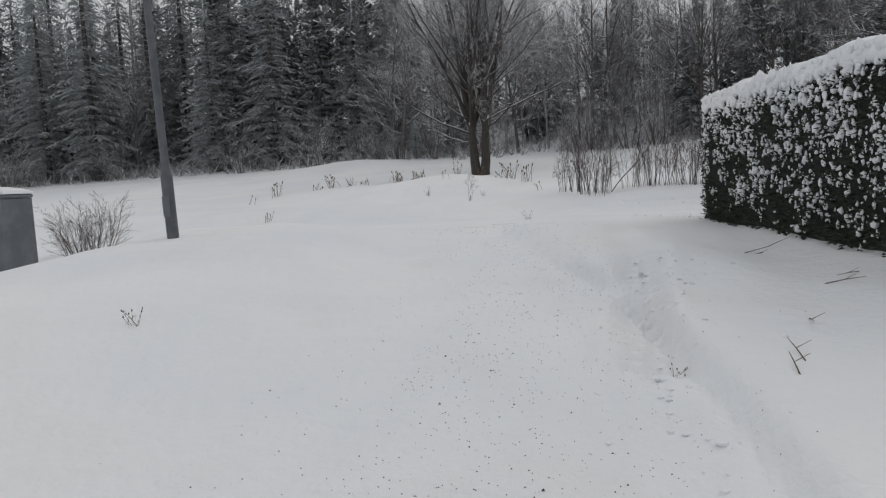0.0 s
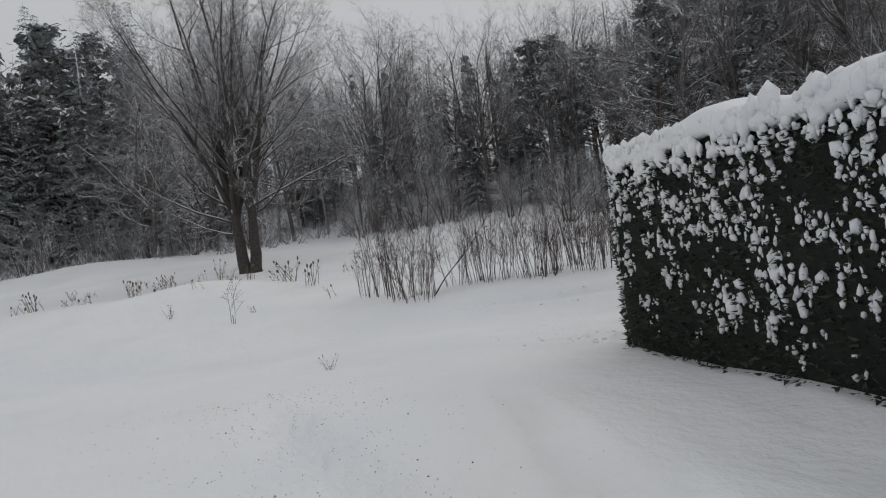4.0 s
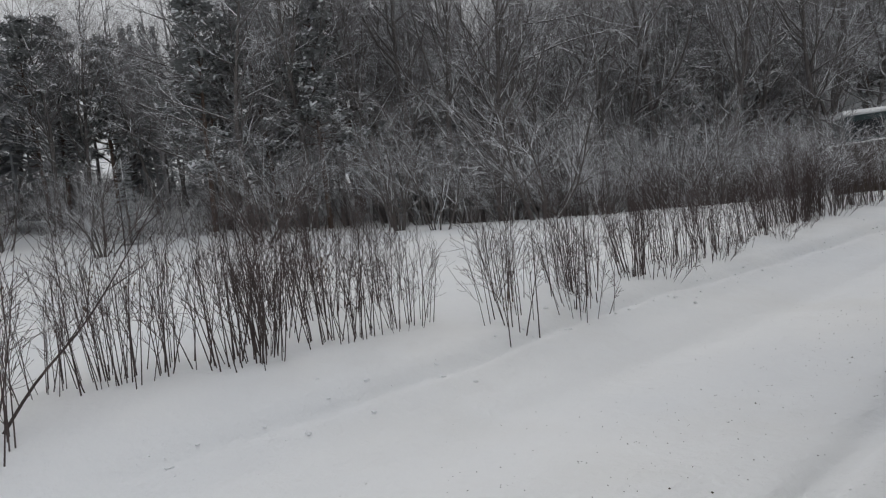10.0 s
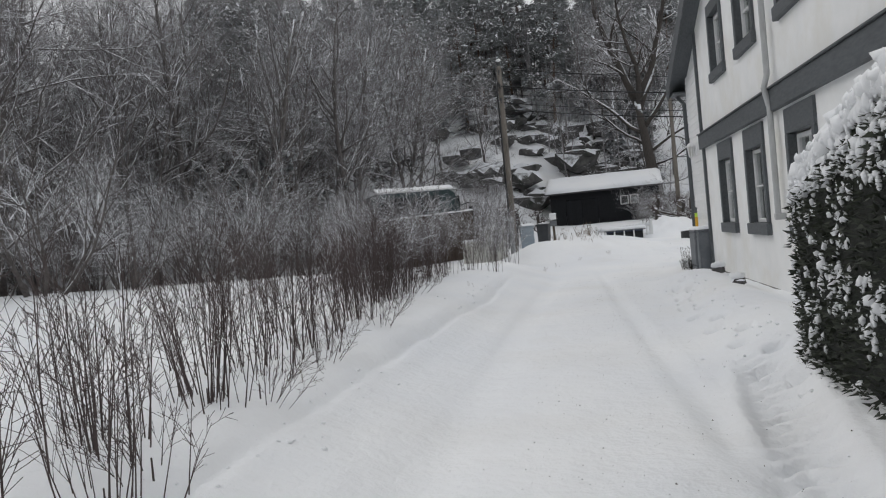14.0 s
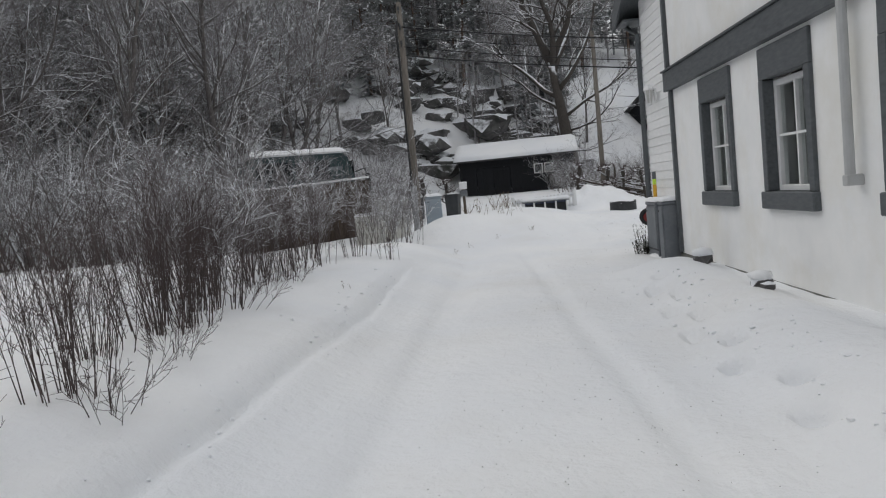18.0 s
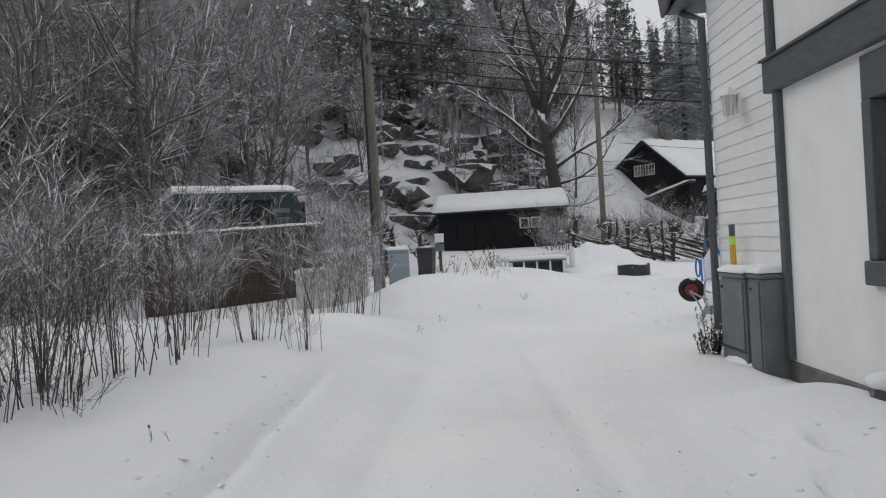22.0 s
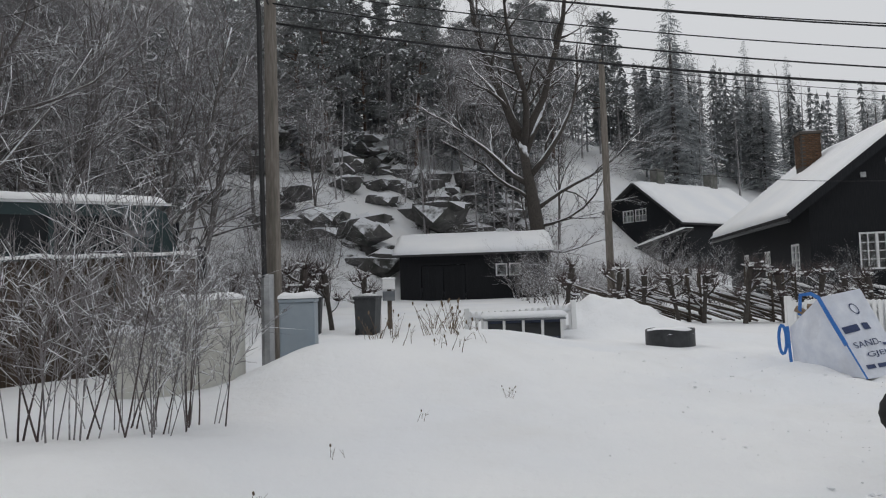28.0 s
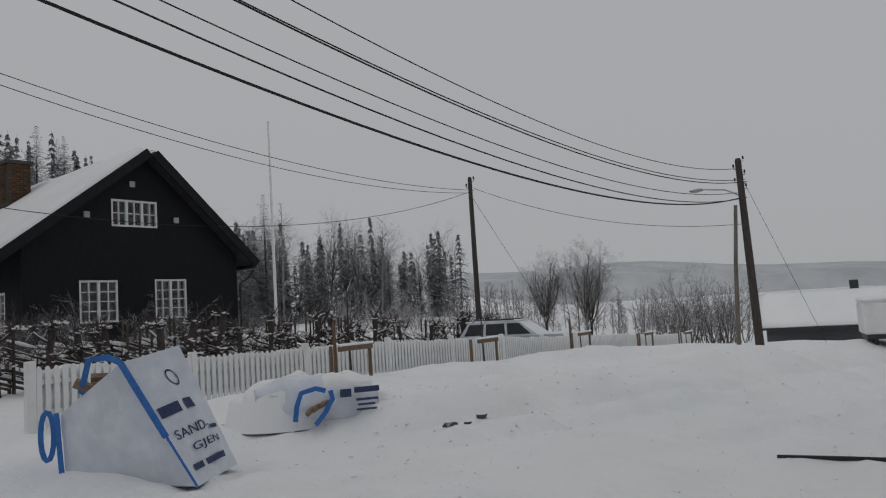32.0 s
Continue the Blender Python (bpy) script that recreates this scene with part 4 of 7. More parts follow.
b.box((-3.75, -7.5, 6.2), (-2.9, -6.65, 8.2), 0.02)
b.box((-3.83, -7.58, 8.2), (-2.82, -6.57, 8.34), 0.02)
ch = part("chimney", b, "mortar", HB, "red-brown brick chimney")
bk = Buf()
bk.box((0, 0, 0), (0.25, 0.03, 0.07), 0.006)
brick_mesh = bk.mesh("brick", "brick")
for row in range(17):
    for face in range(2):
        for k in range(3):
            ob = new("brick", brick_mesh)
            ob.parent = ch
            o = -0.13 if row % 2 else 0.0
            u = min(max(0.01 + k * 0.27 + o, 0.0), 0.59)
            ob.matrix_local = pose(-3.74 + u, -6.65, 6.75 + row * 0.085) if face == 0 else pose(-2.9, -7.49 + u + 0.25, 6.75 + row * 0.085, 0, 0, -90)
b = Buf()
b.blob((-3.32, -7.07, 8.36), (0.42, 0.42, 0.12), random.Random(4), 0.1)
part("chimney_snow", b, "snow", HB, "", True)

# dark house further up the slope
HF = thing("far_house", pose(85.0, -0.4, 0, 0, 0, 35), "dark wooden house with two chimneys, up the slope", "house")
ftop = Top(-4.0, 9.7, 0.78, 0.62)
fz = 1.3
b = Buf()
gable_wall(b, -8.0, 0.0, fz, ftop, 0.25, [(-4.9, -3.75, 6.75, 7.75), (-3.6, -2.45, 6.75, 7.75)])
gable_wall(b, -8.0, 0.0, fz, ftop, 0.25, [], -12.0)
b.box((-8.0, -12.0, fz), (-7.75, -0.25, ftop(-8.0)))
b.box((-0.25, -12.0, fz), (0.0, -0.25, ftop(0.0)))
part("wall", b, "black_wood", HF)
for x0, x1 in ((-4.9, -3.75), (-3.6, -2.45)):
    window(HF, x0, x1, 6.75, 7.75, 0.0, 3, 2, ("white_paint", "white_paint"), 0, 0, False, 1)
for a in (0, 1):
    x1 = 0.6 if a else -8.6
    b = Buf()
    roof_slab(b, -4.0, 9.7, x1, ftop(x1), 0.5, -12.5, 0.16)
    part("roof", b, "roof_felt", HF)
    part("roof_snow", snow_slab(x1, ftop(x1), -4.0, 9.7, 0.5, -12.5, 0.22, 0.165, 23 + a, 14, 16), "snow", HF, "", True)
b = Buf()
b.prism([Vector((-9.5, 0.3, 5.6)), Vector((-0.5, 0.3, 3.6)), Vector((-0.5, 0.3, 3.75)), Vector((-9.5, 0.3, 5.75))], Vector((0, 0.8, 0)))
part("porch_roof", b, "roof_felt", HF)
part("porch_snow", snow_slab(-9.5, 5.75, -0.5, 3.75, 0.3, 1.1, 0.22, 0.005, 31, 16, 6), "snow", HF, "", True)
b = Buf()
b.prism([Vector((-9.2, 0.3, fz)), Vector((-0.7, 0.3, fz)), Vector((-0.7, 0.3, 3.6)), Vector((-9.2, 0.3, 5.5))], Vector((0, 0.5, 0)))
part("porch_wall", b, "black_wood", HF)
for y in (-2.6, -9.5):
    b = Buf()
    b.box((-4.4, y - 0.45, 8.9), (-3.6, y + 0.45, 11.1), 0.03)
    part("chimney", b, "plinth", HF, "grey rendered chimney")

# black shed across the yard
SH = thing("shed", pose(64.0, 6.75, 0, 0, 0, 88), "black-stained wooden shed with a snowy roof", "shed")
b = Buf()
lv = Top(4.2, 3.75, 0.0, 0.0)
gable_wall(b, 0.0, 8.3, 0.9, lv, 0.15, [(1.5, 2.15, 2.42, 3.12), (2.25, 2.9, 2.42, 3.12), (4.6, 7.1, 0.9, 3.15)])
b.box((0.0, -5.0, 0.9), (0.15, -0.15, 3.9))
b.box((8.15, -5.0, 0.9), (8.3, -0.15, 3.9))
b.box((0.0, -5.15, 0.9), (8.3, -5.0, 3.9))
part("wall", b, "black_wood", SH)
for x0, x1 in ((1.5, 2.15), (2.25, 2.9)):
    window(SH, x0, x1, 2.42, 3.12, 0.0, 1, 1, ("white_paint", "white_paint"), 0, 0, False, 1)
for x0, x1 in ((4.62, 5.84), (5.86, 7.08)):
    dr = Buf()
    dr.box((x0, -0.1, 0.95), (x1, -0.04, 3.13), 0.01)
    d = part("door", dr, "black_wood", SH, "black boarded door leaf")
    for i in range(6):
        w = (x1 - x0) / 6
        s = Buf()
        s.box((x0 + i * w + 0.008, -0.04, 0.97), (x0 + (i + 1) * w - 0.008, -0.025, 3.1))
        part("board", s, "black_wood", d)
fr = Buf()
fr.box((4.48, -0.02, 0.9), (4.6, 0.03, 3.25))
fr.box((7.1, -0.02, 0.9), (7.22, 0.03, 3.25))
fr.box((4.6, -0.02, 3.152), (7.1, 0.03, 3.25))
part("door_frame", fr, "black_wood", SH)
for (ya, za, yb, zb_) in ((0.5, 3.62, -2.4, 4.75), (-5.5, 3.62, -2.4, 4.75)):
    b = Buf()
    b.prism([Vector((-0.35, ya, za)), Vector((-0.35, yb, zb_)), Vector((-0.35, yb, zb_ + 0.12)), Vector((-0.35, ya, za + 0.12))], Vector((9.0, 0, 0)))
    part("roof", b, "roof_felt", SH)
holder = new("roof_snow_layer")
holder.parent = SH
holder.matrix_local = pose(0, 0, 0, 0, 0, 90)
for k, (ya, za) in enumerate(((0.5, 3.62), (-5.5, 3.62))):
    part("roof_snow", snow_slab(ya, za + 0.12, -2.4, 4.87, 0.35, -8.65, 0.25, 0.005, 41 + k, 14, 30), "snow", holder, "smooth snow on the roof", True)


# ---- poles and wires ----
def wooden_pole(name, x, y, h, r, mat, label, lean=(0, 0), sink=0.3):
    root = thing(name, pose(x, y, gzf(x, y), lean[0], lean[1], 0), label, "utility pole")
    b = Buf()
    b.tube([Vector((0, 0, -sink)), Vector((0, 0, h * 0.5)), Vector((0, 0, h - 0.08)), Vector((0, 0, h))], [r, r * 0.88, r * 0.72, r * 0.5], 14)
    part("pole", b, mat, root)
    return root


def insulators(root, z, n, side, mat="dark_metal"):
    for k in range(n):
        b = Buf()
        c = Vector((0, 0, z - 0.28 * k))
        o = Vector((0.2 * (1 if k % 2 else -1) * side[0], 0.2 * (1 if k % 2 else -1) * side[1], 0.02))
        b.tube([c, c + o, c + o + Vector((0, 0, 0.12))], [0.014] * 3, 6)
        b.tube([c + o + Vector((0, 0, 0.08)), c + o + Vector((0, 0, 0.2))], [0.045, 0.03], 8)
        part("insulator", b, mat, root)


P1 = wooden_pole("utility_pole", 34.8, 14.87, 8.1 - gzf(34.8, 14.87), 0.13, "pole_wood", "weathered grey wooden utility pole with a cable conduit", (0, 0.6))
insulators(P1, 7.3, 5, (1, 0))
b = Buf()
b.tube([Vector((-0.2, 0.06, -0.2)), Vector((-0.2, 0.06, 1.55))], [0.11, 0.11], 8)
part("cable_guard", b, "steel", P1, "grey metal guard round the cable foot")
for k in range(3):
    b = Buf()
    dx = -0.19 - 0.05 * k
    b.tube([Vector((dx, 0.1, 1.5)), Vector((dx - 0.08, 0.1, 3.5)), Vector((dx - 0.12, 0.1, 5.9)), Vector((dx - 0.28, 0.1, 6.5)), Vector((dx - 0.1, 0.05, 7.0)), Vector((-0.08, 0, 6.8))], [0.028] * 6, 6)
    part("cable", b, "rubber", P1)
b = Buf()
b.blob((0, 0, 7.95), (0.13, 0.13, 0.06), random.Random(3), 0.1)
part("snow_cap", b, "snow", P1, "", True)
P4 = wooden_pole("utility_pole", 43.5, 7.45, 7.55, 0.115, "pole_wood", "slim weathered brown wooden utility pole by the woven fence")
insulators(P4, 7.4, 2, (1, 0))
P2 = wooden_pole("utility_pole", 44.3, -18.4, 7.62 - gzf(44.3, -18.4), 0.13, "pole_dark", "dark tarred wooden utility pole behind the fence")
insulators(P2, 7.4 - gzf(44.3, -18.4), 2, (1, 0))
P3 = wooden_pole("utility_pole", 33.1, -21.0, 7.5, 0.17, "pole_dark", "dark leaning wooden utility pole carrying a street lamp", (0, 1.2))
insulators(P3, 7.35, 5, (1, 0))
b = Buf()
b.tube([Vector((0, 0, 5.95)), Vector((0.6, 0.1, 6.3)), Vector((1.4, 0.25, 6.42))], [0.03] * 3, 8)
part("lamp_arm", b, "steel", P3)
b = Buf()
b.blob((1.68, 0.28, 6.42), (0.34, 0.16, 0.09), random.Random(2), 0.05)
part("lamp_head", b, "steel", P3, "pale street lamp head", True)
b = Buf()
b.tube([Vector((0.75, 0.3, -0.3)), Vector((0.5, 0.25, 3.2)), Vector((0.25, 0.2, 5.6))], [0.09, 0.08, 0.07], 10)
part("stub_pole", b, "pole_wood", P3, "second pole fixed beside it")


def wire(name, a, c, sag, r, label, n=22):
    b, a, c = Buf(), Vector(a), Vector(c)
    pts = [a.lerp(c, i / n) - Vector((0, 0, sag * 4 * (i / n) * (1 - i / n))) for i in range(n + 1)]
    b.tube(pts, [r] * (n + 1), 6)
    return solo(name, b, "rubber", label, "cable", smooth=True)


# height at either pole, sag, radius and place on either crossarm
WIRES = ((6.38, 5.41, 1.64, 0.022, 0.3, 0.1), (6.62, 5.4, 1.63, 0.014, 0, -0.15), (7.01, 5.64, 1.53, 0.011, 0.3, 0.2), (7.28, 6.04, 1.6, 0.015, 0, -0.2), (7.27, 6.14, 1.55, 0.012, 0.05, -0.15), (8.05, 6.62, 1.68, 0.011, 0.3, 0.2))
for za, zb, sag, r, dx, dz in WIRES:
    wire("overhead_cable", (34.8 + dx, 14.87, za), (33.2 + dz, -21.0, zb), sag, r, "black overhead cable strung between the poles", 36)
for dx, za, zb, sag in ((-0.2, 7.92, 6.99, 0.86), (0.2, 7.9, 6.92, 0.96)):
    wire("overhead_cable", (43.5 + dx, 7.45, za), (44.3 + dx, -18.4, zb), sag, 0.01, "thin overhead cable between slim poles")
wire("overhead_cable", (44.3, -18.4, 7.17), (33.2, -21.0, 4.35), 0.7, 0.01, "thin overhead cable between slim poles")
wire("overhead_cable", (44.3, -18.4, 6.95), (47.0, 6.0, 5.53), 1.5, 0.01, "thin service cable passing the black house")
wire("guy_wire", (44.3, -18.4, 6.8), (42.5, -22.5, 0.6), 0.0, 0.008, "thin steel guy wire of the pole", 2)
wire("guy_wire", (33.2, -21.0, 6.3), (31.0, -24.0, -0.8), 0.0, 0.008, "thin steel guy wire of the pole", 2)

FP = thing("flagpole", pose(57.0, -18.5, gzf(57.0, -18.5)), "tall white flagpole in the garden", "flagpole")
b = Buf()
b.tube([Vector((0, 0, -0.2)), Vector((0, 0, 6)), Vector((0, 0, 12.1))], [0.085, 0.075, 0.045], 12)
part("pole", b, "white_paint", FP)
b = Buf()
b.blob((0, 0, 12.15), (0.09, 0.08, 0.07), random.Random(1), 0.0)
part("finial", b, "white_paint", FP)


# ---- the hedge ----
def hedge():
    rng = random.Random(7)
    root = thing("hedge", Matrix(), "tall clipped dark evergreen hedge plastered with snow", "hedge")
    zb, zt = -0.25, 2.02
    arms = [((4.66, 9.2), (6.15, 2.4), 0.5), ((4.72, 9.36), (11.5, 9.4), 0.49)]
    body, cap, leaves, clumps, stems = Buf(), Buf(), Buf(), Buf(), Buf()

    def rise(x):
        return 0.36 * float(sst(5.5, 8, x)) - 0.55 * float(sst(8.3, 11.8, x))

    for (a, c, hw) in arms:
        a, c = Vector((*a, 0)), Vector((*c, 0))
        d = (c - a).normalized()
        a = a - d * 0.42
        L = (c - a).length
        n = Vector((-d.y, d.x, 0))
        k = int(L / 0.14)
        ring = 22
        cols = []
        for i in range(k + 1):
            s = i / k
            p = a + d * (L * s)
            end = min(1.0, min(s, 1 - s) * L / 0.35 + 0.12) ** 0.45
            g = gzf(p.x, p.y)
            bump = 0.05 * float(wob(p.x * 3, p.y * 3, 1.0)) + rise(p.x)
            col = []
            for j in range(ring):
                w = 2 * math.pi * j / ring
                cx, cz = math.cos(w), math.sin(w)
                cx, cz = math.copysign(abs(cx) ** 0.45, cx), math.copysign(abs(cz) ** 0.45, cz)
                zz = (zt + bump - (g + zb)) / 2
                col.append(p + n * (cx * hw * end) + Vector((0, 0, g + zb + zz + cz * zz * (0.96 + 0.04 * end))))
            cols.append(col)
        base = len(body.v)
        for col in cols:
            body.v.extend(q + (q - (a + d * (q - a).dot(d))).normalized() * 0 for q in col)
        for i in range(k):
            for j in range(ring):
                j2 = (j + 1) % ring
                body.f.append((base + i * ring + j, base + (i + 1) * ring + j, base + (i + 1) * ring + j2, base + i * ring + j2))
        body.f += [tuple(base + j for j in range(ring)), tuple(base + k * ring + j for j in reversed(range(ring)))]
        # leaves and lodged snow over the faces
        per = 2 * L * 2.2 + 1.2 * L
        for _ in range(int(L * 2900)):
            s, h = rng.random() * L, rng.random()
            p = a + d * s
            g = gzf(p.x, p.y)
            side = rng.choice((-1, 1)) if rng.random() < 0.8 else 0
            end = min(1.0, min(s, L - s) / 0.35 + 0.12) ** 0.45
            if side:
                z = g - 0.1 + (zt + rise(p.x) - g) * h
                round_top = 1 - max(0, (h - 0.86) / 0.14) ** 2 * 0.25
                q = p + n * side * hw * end * round_top * rng.uniform(0.93, 1.09) + Vector((0, 0, z))
                out = n * side
            else:
                e = 1 if rng.random() < 0.5 else -1
                f_ = rng.uniform(-1, 1)
                ins = max(0.0, (abs(f_) ** 2.22 - 0.12) * 0.35)
                q = (a if e < 0 else c) - d * e * (ins - rng.uniform(-0.02, 0.06)) + n * f_ * hw
                g = gzf(q.x, q.y)
                q = q + Vector((0, 0, g - 0.1 + (zt + rise(q.x) - g) * h))
                out = d * e
            u = Vector((rng.uniform(-1, 1), rng.uniform(-1, 1), rng.uniform(-1, 1))).normalized()
            sz = rng.uniform(0.013, 0.032)
            v = (out + Vector((rng.uniform(-1, 1), rng.uniform(-1, 1), rng.uniform(-0.6, 1.0))) * 0.8).normalized()
            leaves.add([q - u * sz * 0.7, q + v * sz * 1.1, q + u * sz * 0.7, q + v * sz * 2.4 + u * rng.uniform(-0.3, 0.3) * sz], [(0, 2, 1), (1, 2, 3), (0, 1, 3)])
        for _ in range(int(L * 1350)):
            s, h = rng.random() * L, rng.random() ** 0.8
            p = a + d * s
            side = rng.choice((-1, 1)) if rng.random() < 0.86 else 0
            if side:
                key = noise.noise(Vector((s * 2.1 + (5 if side > 0 else 50), h * 5.0, 0.3))) + 0.6 * noise.noise(Vector((s * 6.3, h * 13, side * 3.0)))
            else:
                key = noise.noise(Vector((rng.uniform(-2, 2), h * 5, 7.7)))
            if key < -0.12 - 0.34 * (h - 0.42) + (0.3 if h < 0.1 else 0):
                continue
            end = min(1.0, min(s, L - s) / 0.35 + 0.12) ** 0.45
            if side:
                q = p + n * side * hw * end * (1.0 if h < 0.86 else 0.97) * rng.uniform(0.97, 1.06)
            else:
                e = 1 if rng.random() < 0.5 else -1
                f_ = rng.uniform(-1, 1)
                q = (a if e < 0 else c) - d * e * (max(0.0, (abs(f_) ** 2.22 - 0.12) * 0.35) - 0.03) + n * f_ * hw
            g = gzf(q.x, q.y)
            z = g + 0.02 + (zt + rise(q.x) - g) * h
            r = rng.uniform(0.007, 0.02) * (1.9 if rng.random() < 0.14 else 1) * (1 + 0.7 * max(0, h - 0.75) / 0.25)
            clumps.blob((q.x, q.y, z), (r * rng.uniform(0.8, 1.4), r * rng.uniform(0.8, 1.4), r * rng.uniform(1.0, 2.4)), rng, 0.35)
        # rounded snow on the crown of the hedge
        base = len(cap.v)
        m = 16
        for i in range(k + 1):
            s = i / k
            p = a + d * (L * s)
            end = min(1.0, min(s, 1 - s) * L / 0.3 + 0.08) ** 0.5
            hh = (0.12 + 0.05 * float(wob(L * s * 2.0, 1.0, 1.3)) + 0.03 * float(wob(L * s, 3.0, 5.0))) * end
            top0 = zt + 0.05 * float(wob(p.x * 3, p.y * 3, 1.0)) - 0.1 + rise(p.x)
            for j in range(m):
                w = math.pi * 2 * j / m
                cx, cz = math.cos(w), math.sin(w)
                drip = 0.10 * abs(float(wob(L * s * 3.1 + j, j * 1.7, 2.3))) if cz < 0 else 0
                cap.v.append(p + n * cx * hw * 1.04 * end * (0.92 if cz > 0.8 else 1) + Vector((0, 0, top0 + (hh + 0.08) * max(cz, 0) ** 0.6 + min(cz, 0) * 0.06 - drip * abs(cx))))
        for i in range(k):
            for j in range(m):
                j2 = (j + 1) % m
                cap.f.append((base + i * m + j, base + (i + 1) * m + j, base + (i + 1) * m + j2, base + i * m + j2))
        cap.f += [tuple(base + j for j in range(m)), tuple(base + k * m + j for j in reversed(range(m)))]
        for i in range(int(L * 16)):
            s = rng.uniform(0.45, L - 0.3)
            p = a + d * s + n * rng.choice((-1, 1)) * hw * rng.uniform(0.7, 1.0)
            clumps.blob((p.x, p.y, zt + rise(p.x) + rng.uniform(-0.16, 0.03)), (rng.uniform(0.04, 0.09), rng.uniform(0.04, 0.09), rng.uniform(0.04, 0.09)), rng, 0.25)
        for i in range(int(L * 6)):
            s = rng.random() * L
            p = a + d * s + n * rng.uniform(-0.9, 0.9) * hw
            g = gzf(p.x, p.y)
            stems.tube([Vector((p.x, p.y, g - 0.1)), Vector((p.x + rng.uniform(-0.1, 0.1), p.y + rng.uniform(-0.1, 0.1), g + 0.5))], [0.018, 0.01], 5)
    # solid core painted as the shade behind the leaves
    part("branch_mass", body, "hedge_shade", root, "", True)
    part("foliage", leaves, "leaf", root, "small dark evergreen leaves")
    part("stem", stems, "bark", root)
    part("snow_cap", cap, "snow", root, "thick rounded snow on top", True)
    part("snow_clumps", clumps, "snow", root, "lumps of snow caught in the leaves", True)


hedge()

# ---- woods ----
R = random.Random(11)


def area(n, x0, x1, y0, y1, lo, hi, keep=None, gap=1.6):
    out, tries = [], 0
    while len(out) < n and tries < n * 60:
        tries += 1
        x, y = R.uniform(x0, x1), R.uniform(y0, y1)
        if keep and not keep(x, y) or any((x - o[0]) ** 2 + (y - o[1]) ** 2 < gap * gap for o in out):
            continue
        out.append((x, y, R.uniform(0, 6.28), R.uniform(lo, hi)))
    return out


def deal(protos, places):
    groups = [[] for _ in protos]
    for p in places:
        groups[R.randrange(len(protos))].append(p)
    return groups


spruces = [plant("spruce", spruce(s, 14, w), "tall dark spruce dusted with snow", "spruce tree", "spruces at the forest edge") for s, w in ((1, 0.2), (2, 0.24), (3, 0.18))]
pines = [plant("pine", pine(s, 15, 0.2, low), "tall dark pine with snow on its boughs", "pine tree", "pines of the wood") for s, low in ((5, 0.24), (6, 0.36), (7, 0.16))]
bares = [plant("bare_tree", bare_tree(s, 12, 0.15, 20, 9, 12, frm, sp, wander=0.17), "slender leafless tree with frosted twigs", "tree", "bare trees of the wood") for s, frm, sp in ((8, 0.22, (28, 60)), (9, 0.32, (20, 45)), (10, 0.16, (35, 70)), (12, 0.28, (22, 50)))]
thickets = [plant("thicket_shrub", shrub(s, 3.6, 8, 10, 13, 0.9, 0.036, base=0.5, wander=0.17, spread=(25, 65), ratio=(0.35, 0.6), mats=("bark_mid", "frost_twig"), sliver=True), "leafless frosted shrub of the wood's edge", "shrub", "shrubs at the wood's edge") for s in (20, 21, 22, 23)]

sp_places = area(16, -54, -27, 43, 60, 1.15, 1.5) + area(14, -27, -13, 43, 58, 0.95, 1.2) + area(4, -6, 12, 56, 66, 0.5, 0.62) + area(8, 36, 66, 30, 46, 0.7, 1.1) + area(10, 84, 112, 4, 46, 0.7, 1.1) + area(10, 98, 125, -46, -14, 0.75, 1.1, gap=3) + area(11, 78, 95, -74, -38, 0.6, 0.95, gap=3) + [(27, 50, 0.4, 1.0), (31.5, 47.5, 1.4, 1.08), (36.5, 45, 2.4, 1.0), (41, 43, 3.4, 1.05), (92, -9.0, 0.3, 1.45), (95, -11.5, 1.3, 1.05), (101, -21, 2.2, 0.95)]
pi_places = area(3, 10, 14, 42, 48, 0.55, 0.66, gap=1.2) + area(4, 20, 36, 38, 46, 0.82, 0.98) + area(4, 14, 21, 34, 42, 0.56, 0.68, gap=2) + area(9, 43, 64, 27, 38, 0.95, 1.2, gap=2.5) + area(52, 73, 112, -4, 46, 0.66, 1.08, lambda x, y: not (x < 84 and 9 < y < 33 and R.random() > 0.2) and not (x < 90 and y < 6), gap=2) + area(6, -30, -14, 44, 54, 0.8, 1.0)
ba_places = area(44, -14, 18, 43, 58, 0.6, 0.85) + area(40, 15, 36, 29, 44, 0.78, 1.12, lambda x, y: y > 40 - 0.4 * x) + area(54, 34, 69, 23.5, 42, 0.85, 1.35, lambda x, y: y > 25 - (x - 34) * 0.12) + area(34, 69, 100, 1, 40, 0.55, 0.95, lambda x, y: not (x < 84 and 9 < y < 33 and R.random() > 0.45) and not (x < 88 and y < 4)) + area(20, 76, 95, -74, -34, 0.6, 0.9, gap=3) + area(14, -50, -12, 41, 50, 0.5, 0.85)
th_places = area(30, -42, 12, 39, 45, 0.7, 1.3) + area(24, 10, 32, 25.5, 34, 0.8, 1.35, lambda x, y: y > 36 - 0.35 * (x - 8)) + area(30, 16, 46, 19, 27, 0.65, 1.2, lambda x, y: y > 32.5 - 0.4 * x and not (29 < x < 40 and y < 22.5)) + area(16, 44, 70, 18, 25, 0.8, 1.2) + area(12, 66, 92, 6, 34, 0.4, 0.8) + area(8, 46, 56, -84, -68, 0.9, 1.5, gap=2) + area(8, 50, 62, -36, -22, 0.5, 0.8) + area(14, 45.6, 48.4, -9, 7, 0.35, 0.6, gap=0.8) + area(16, 46, 61, 2, 8.5, 0.35, 0.75, gap=0.9)
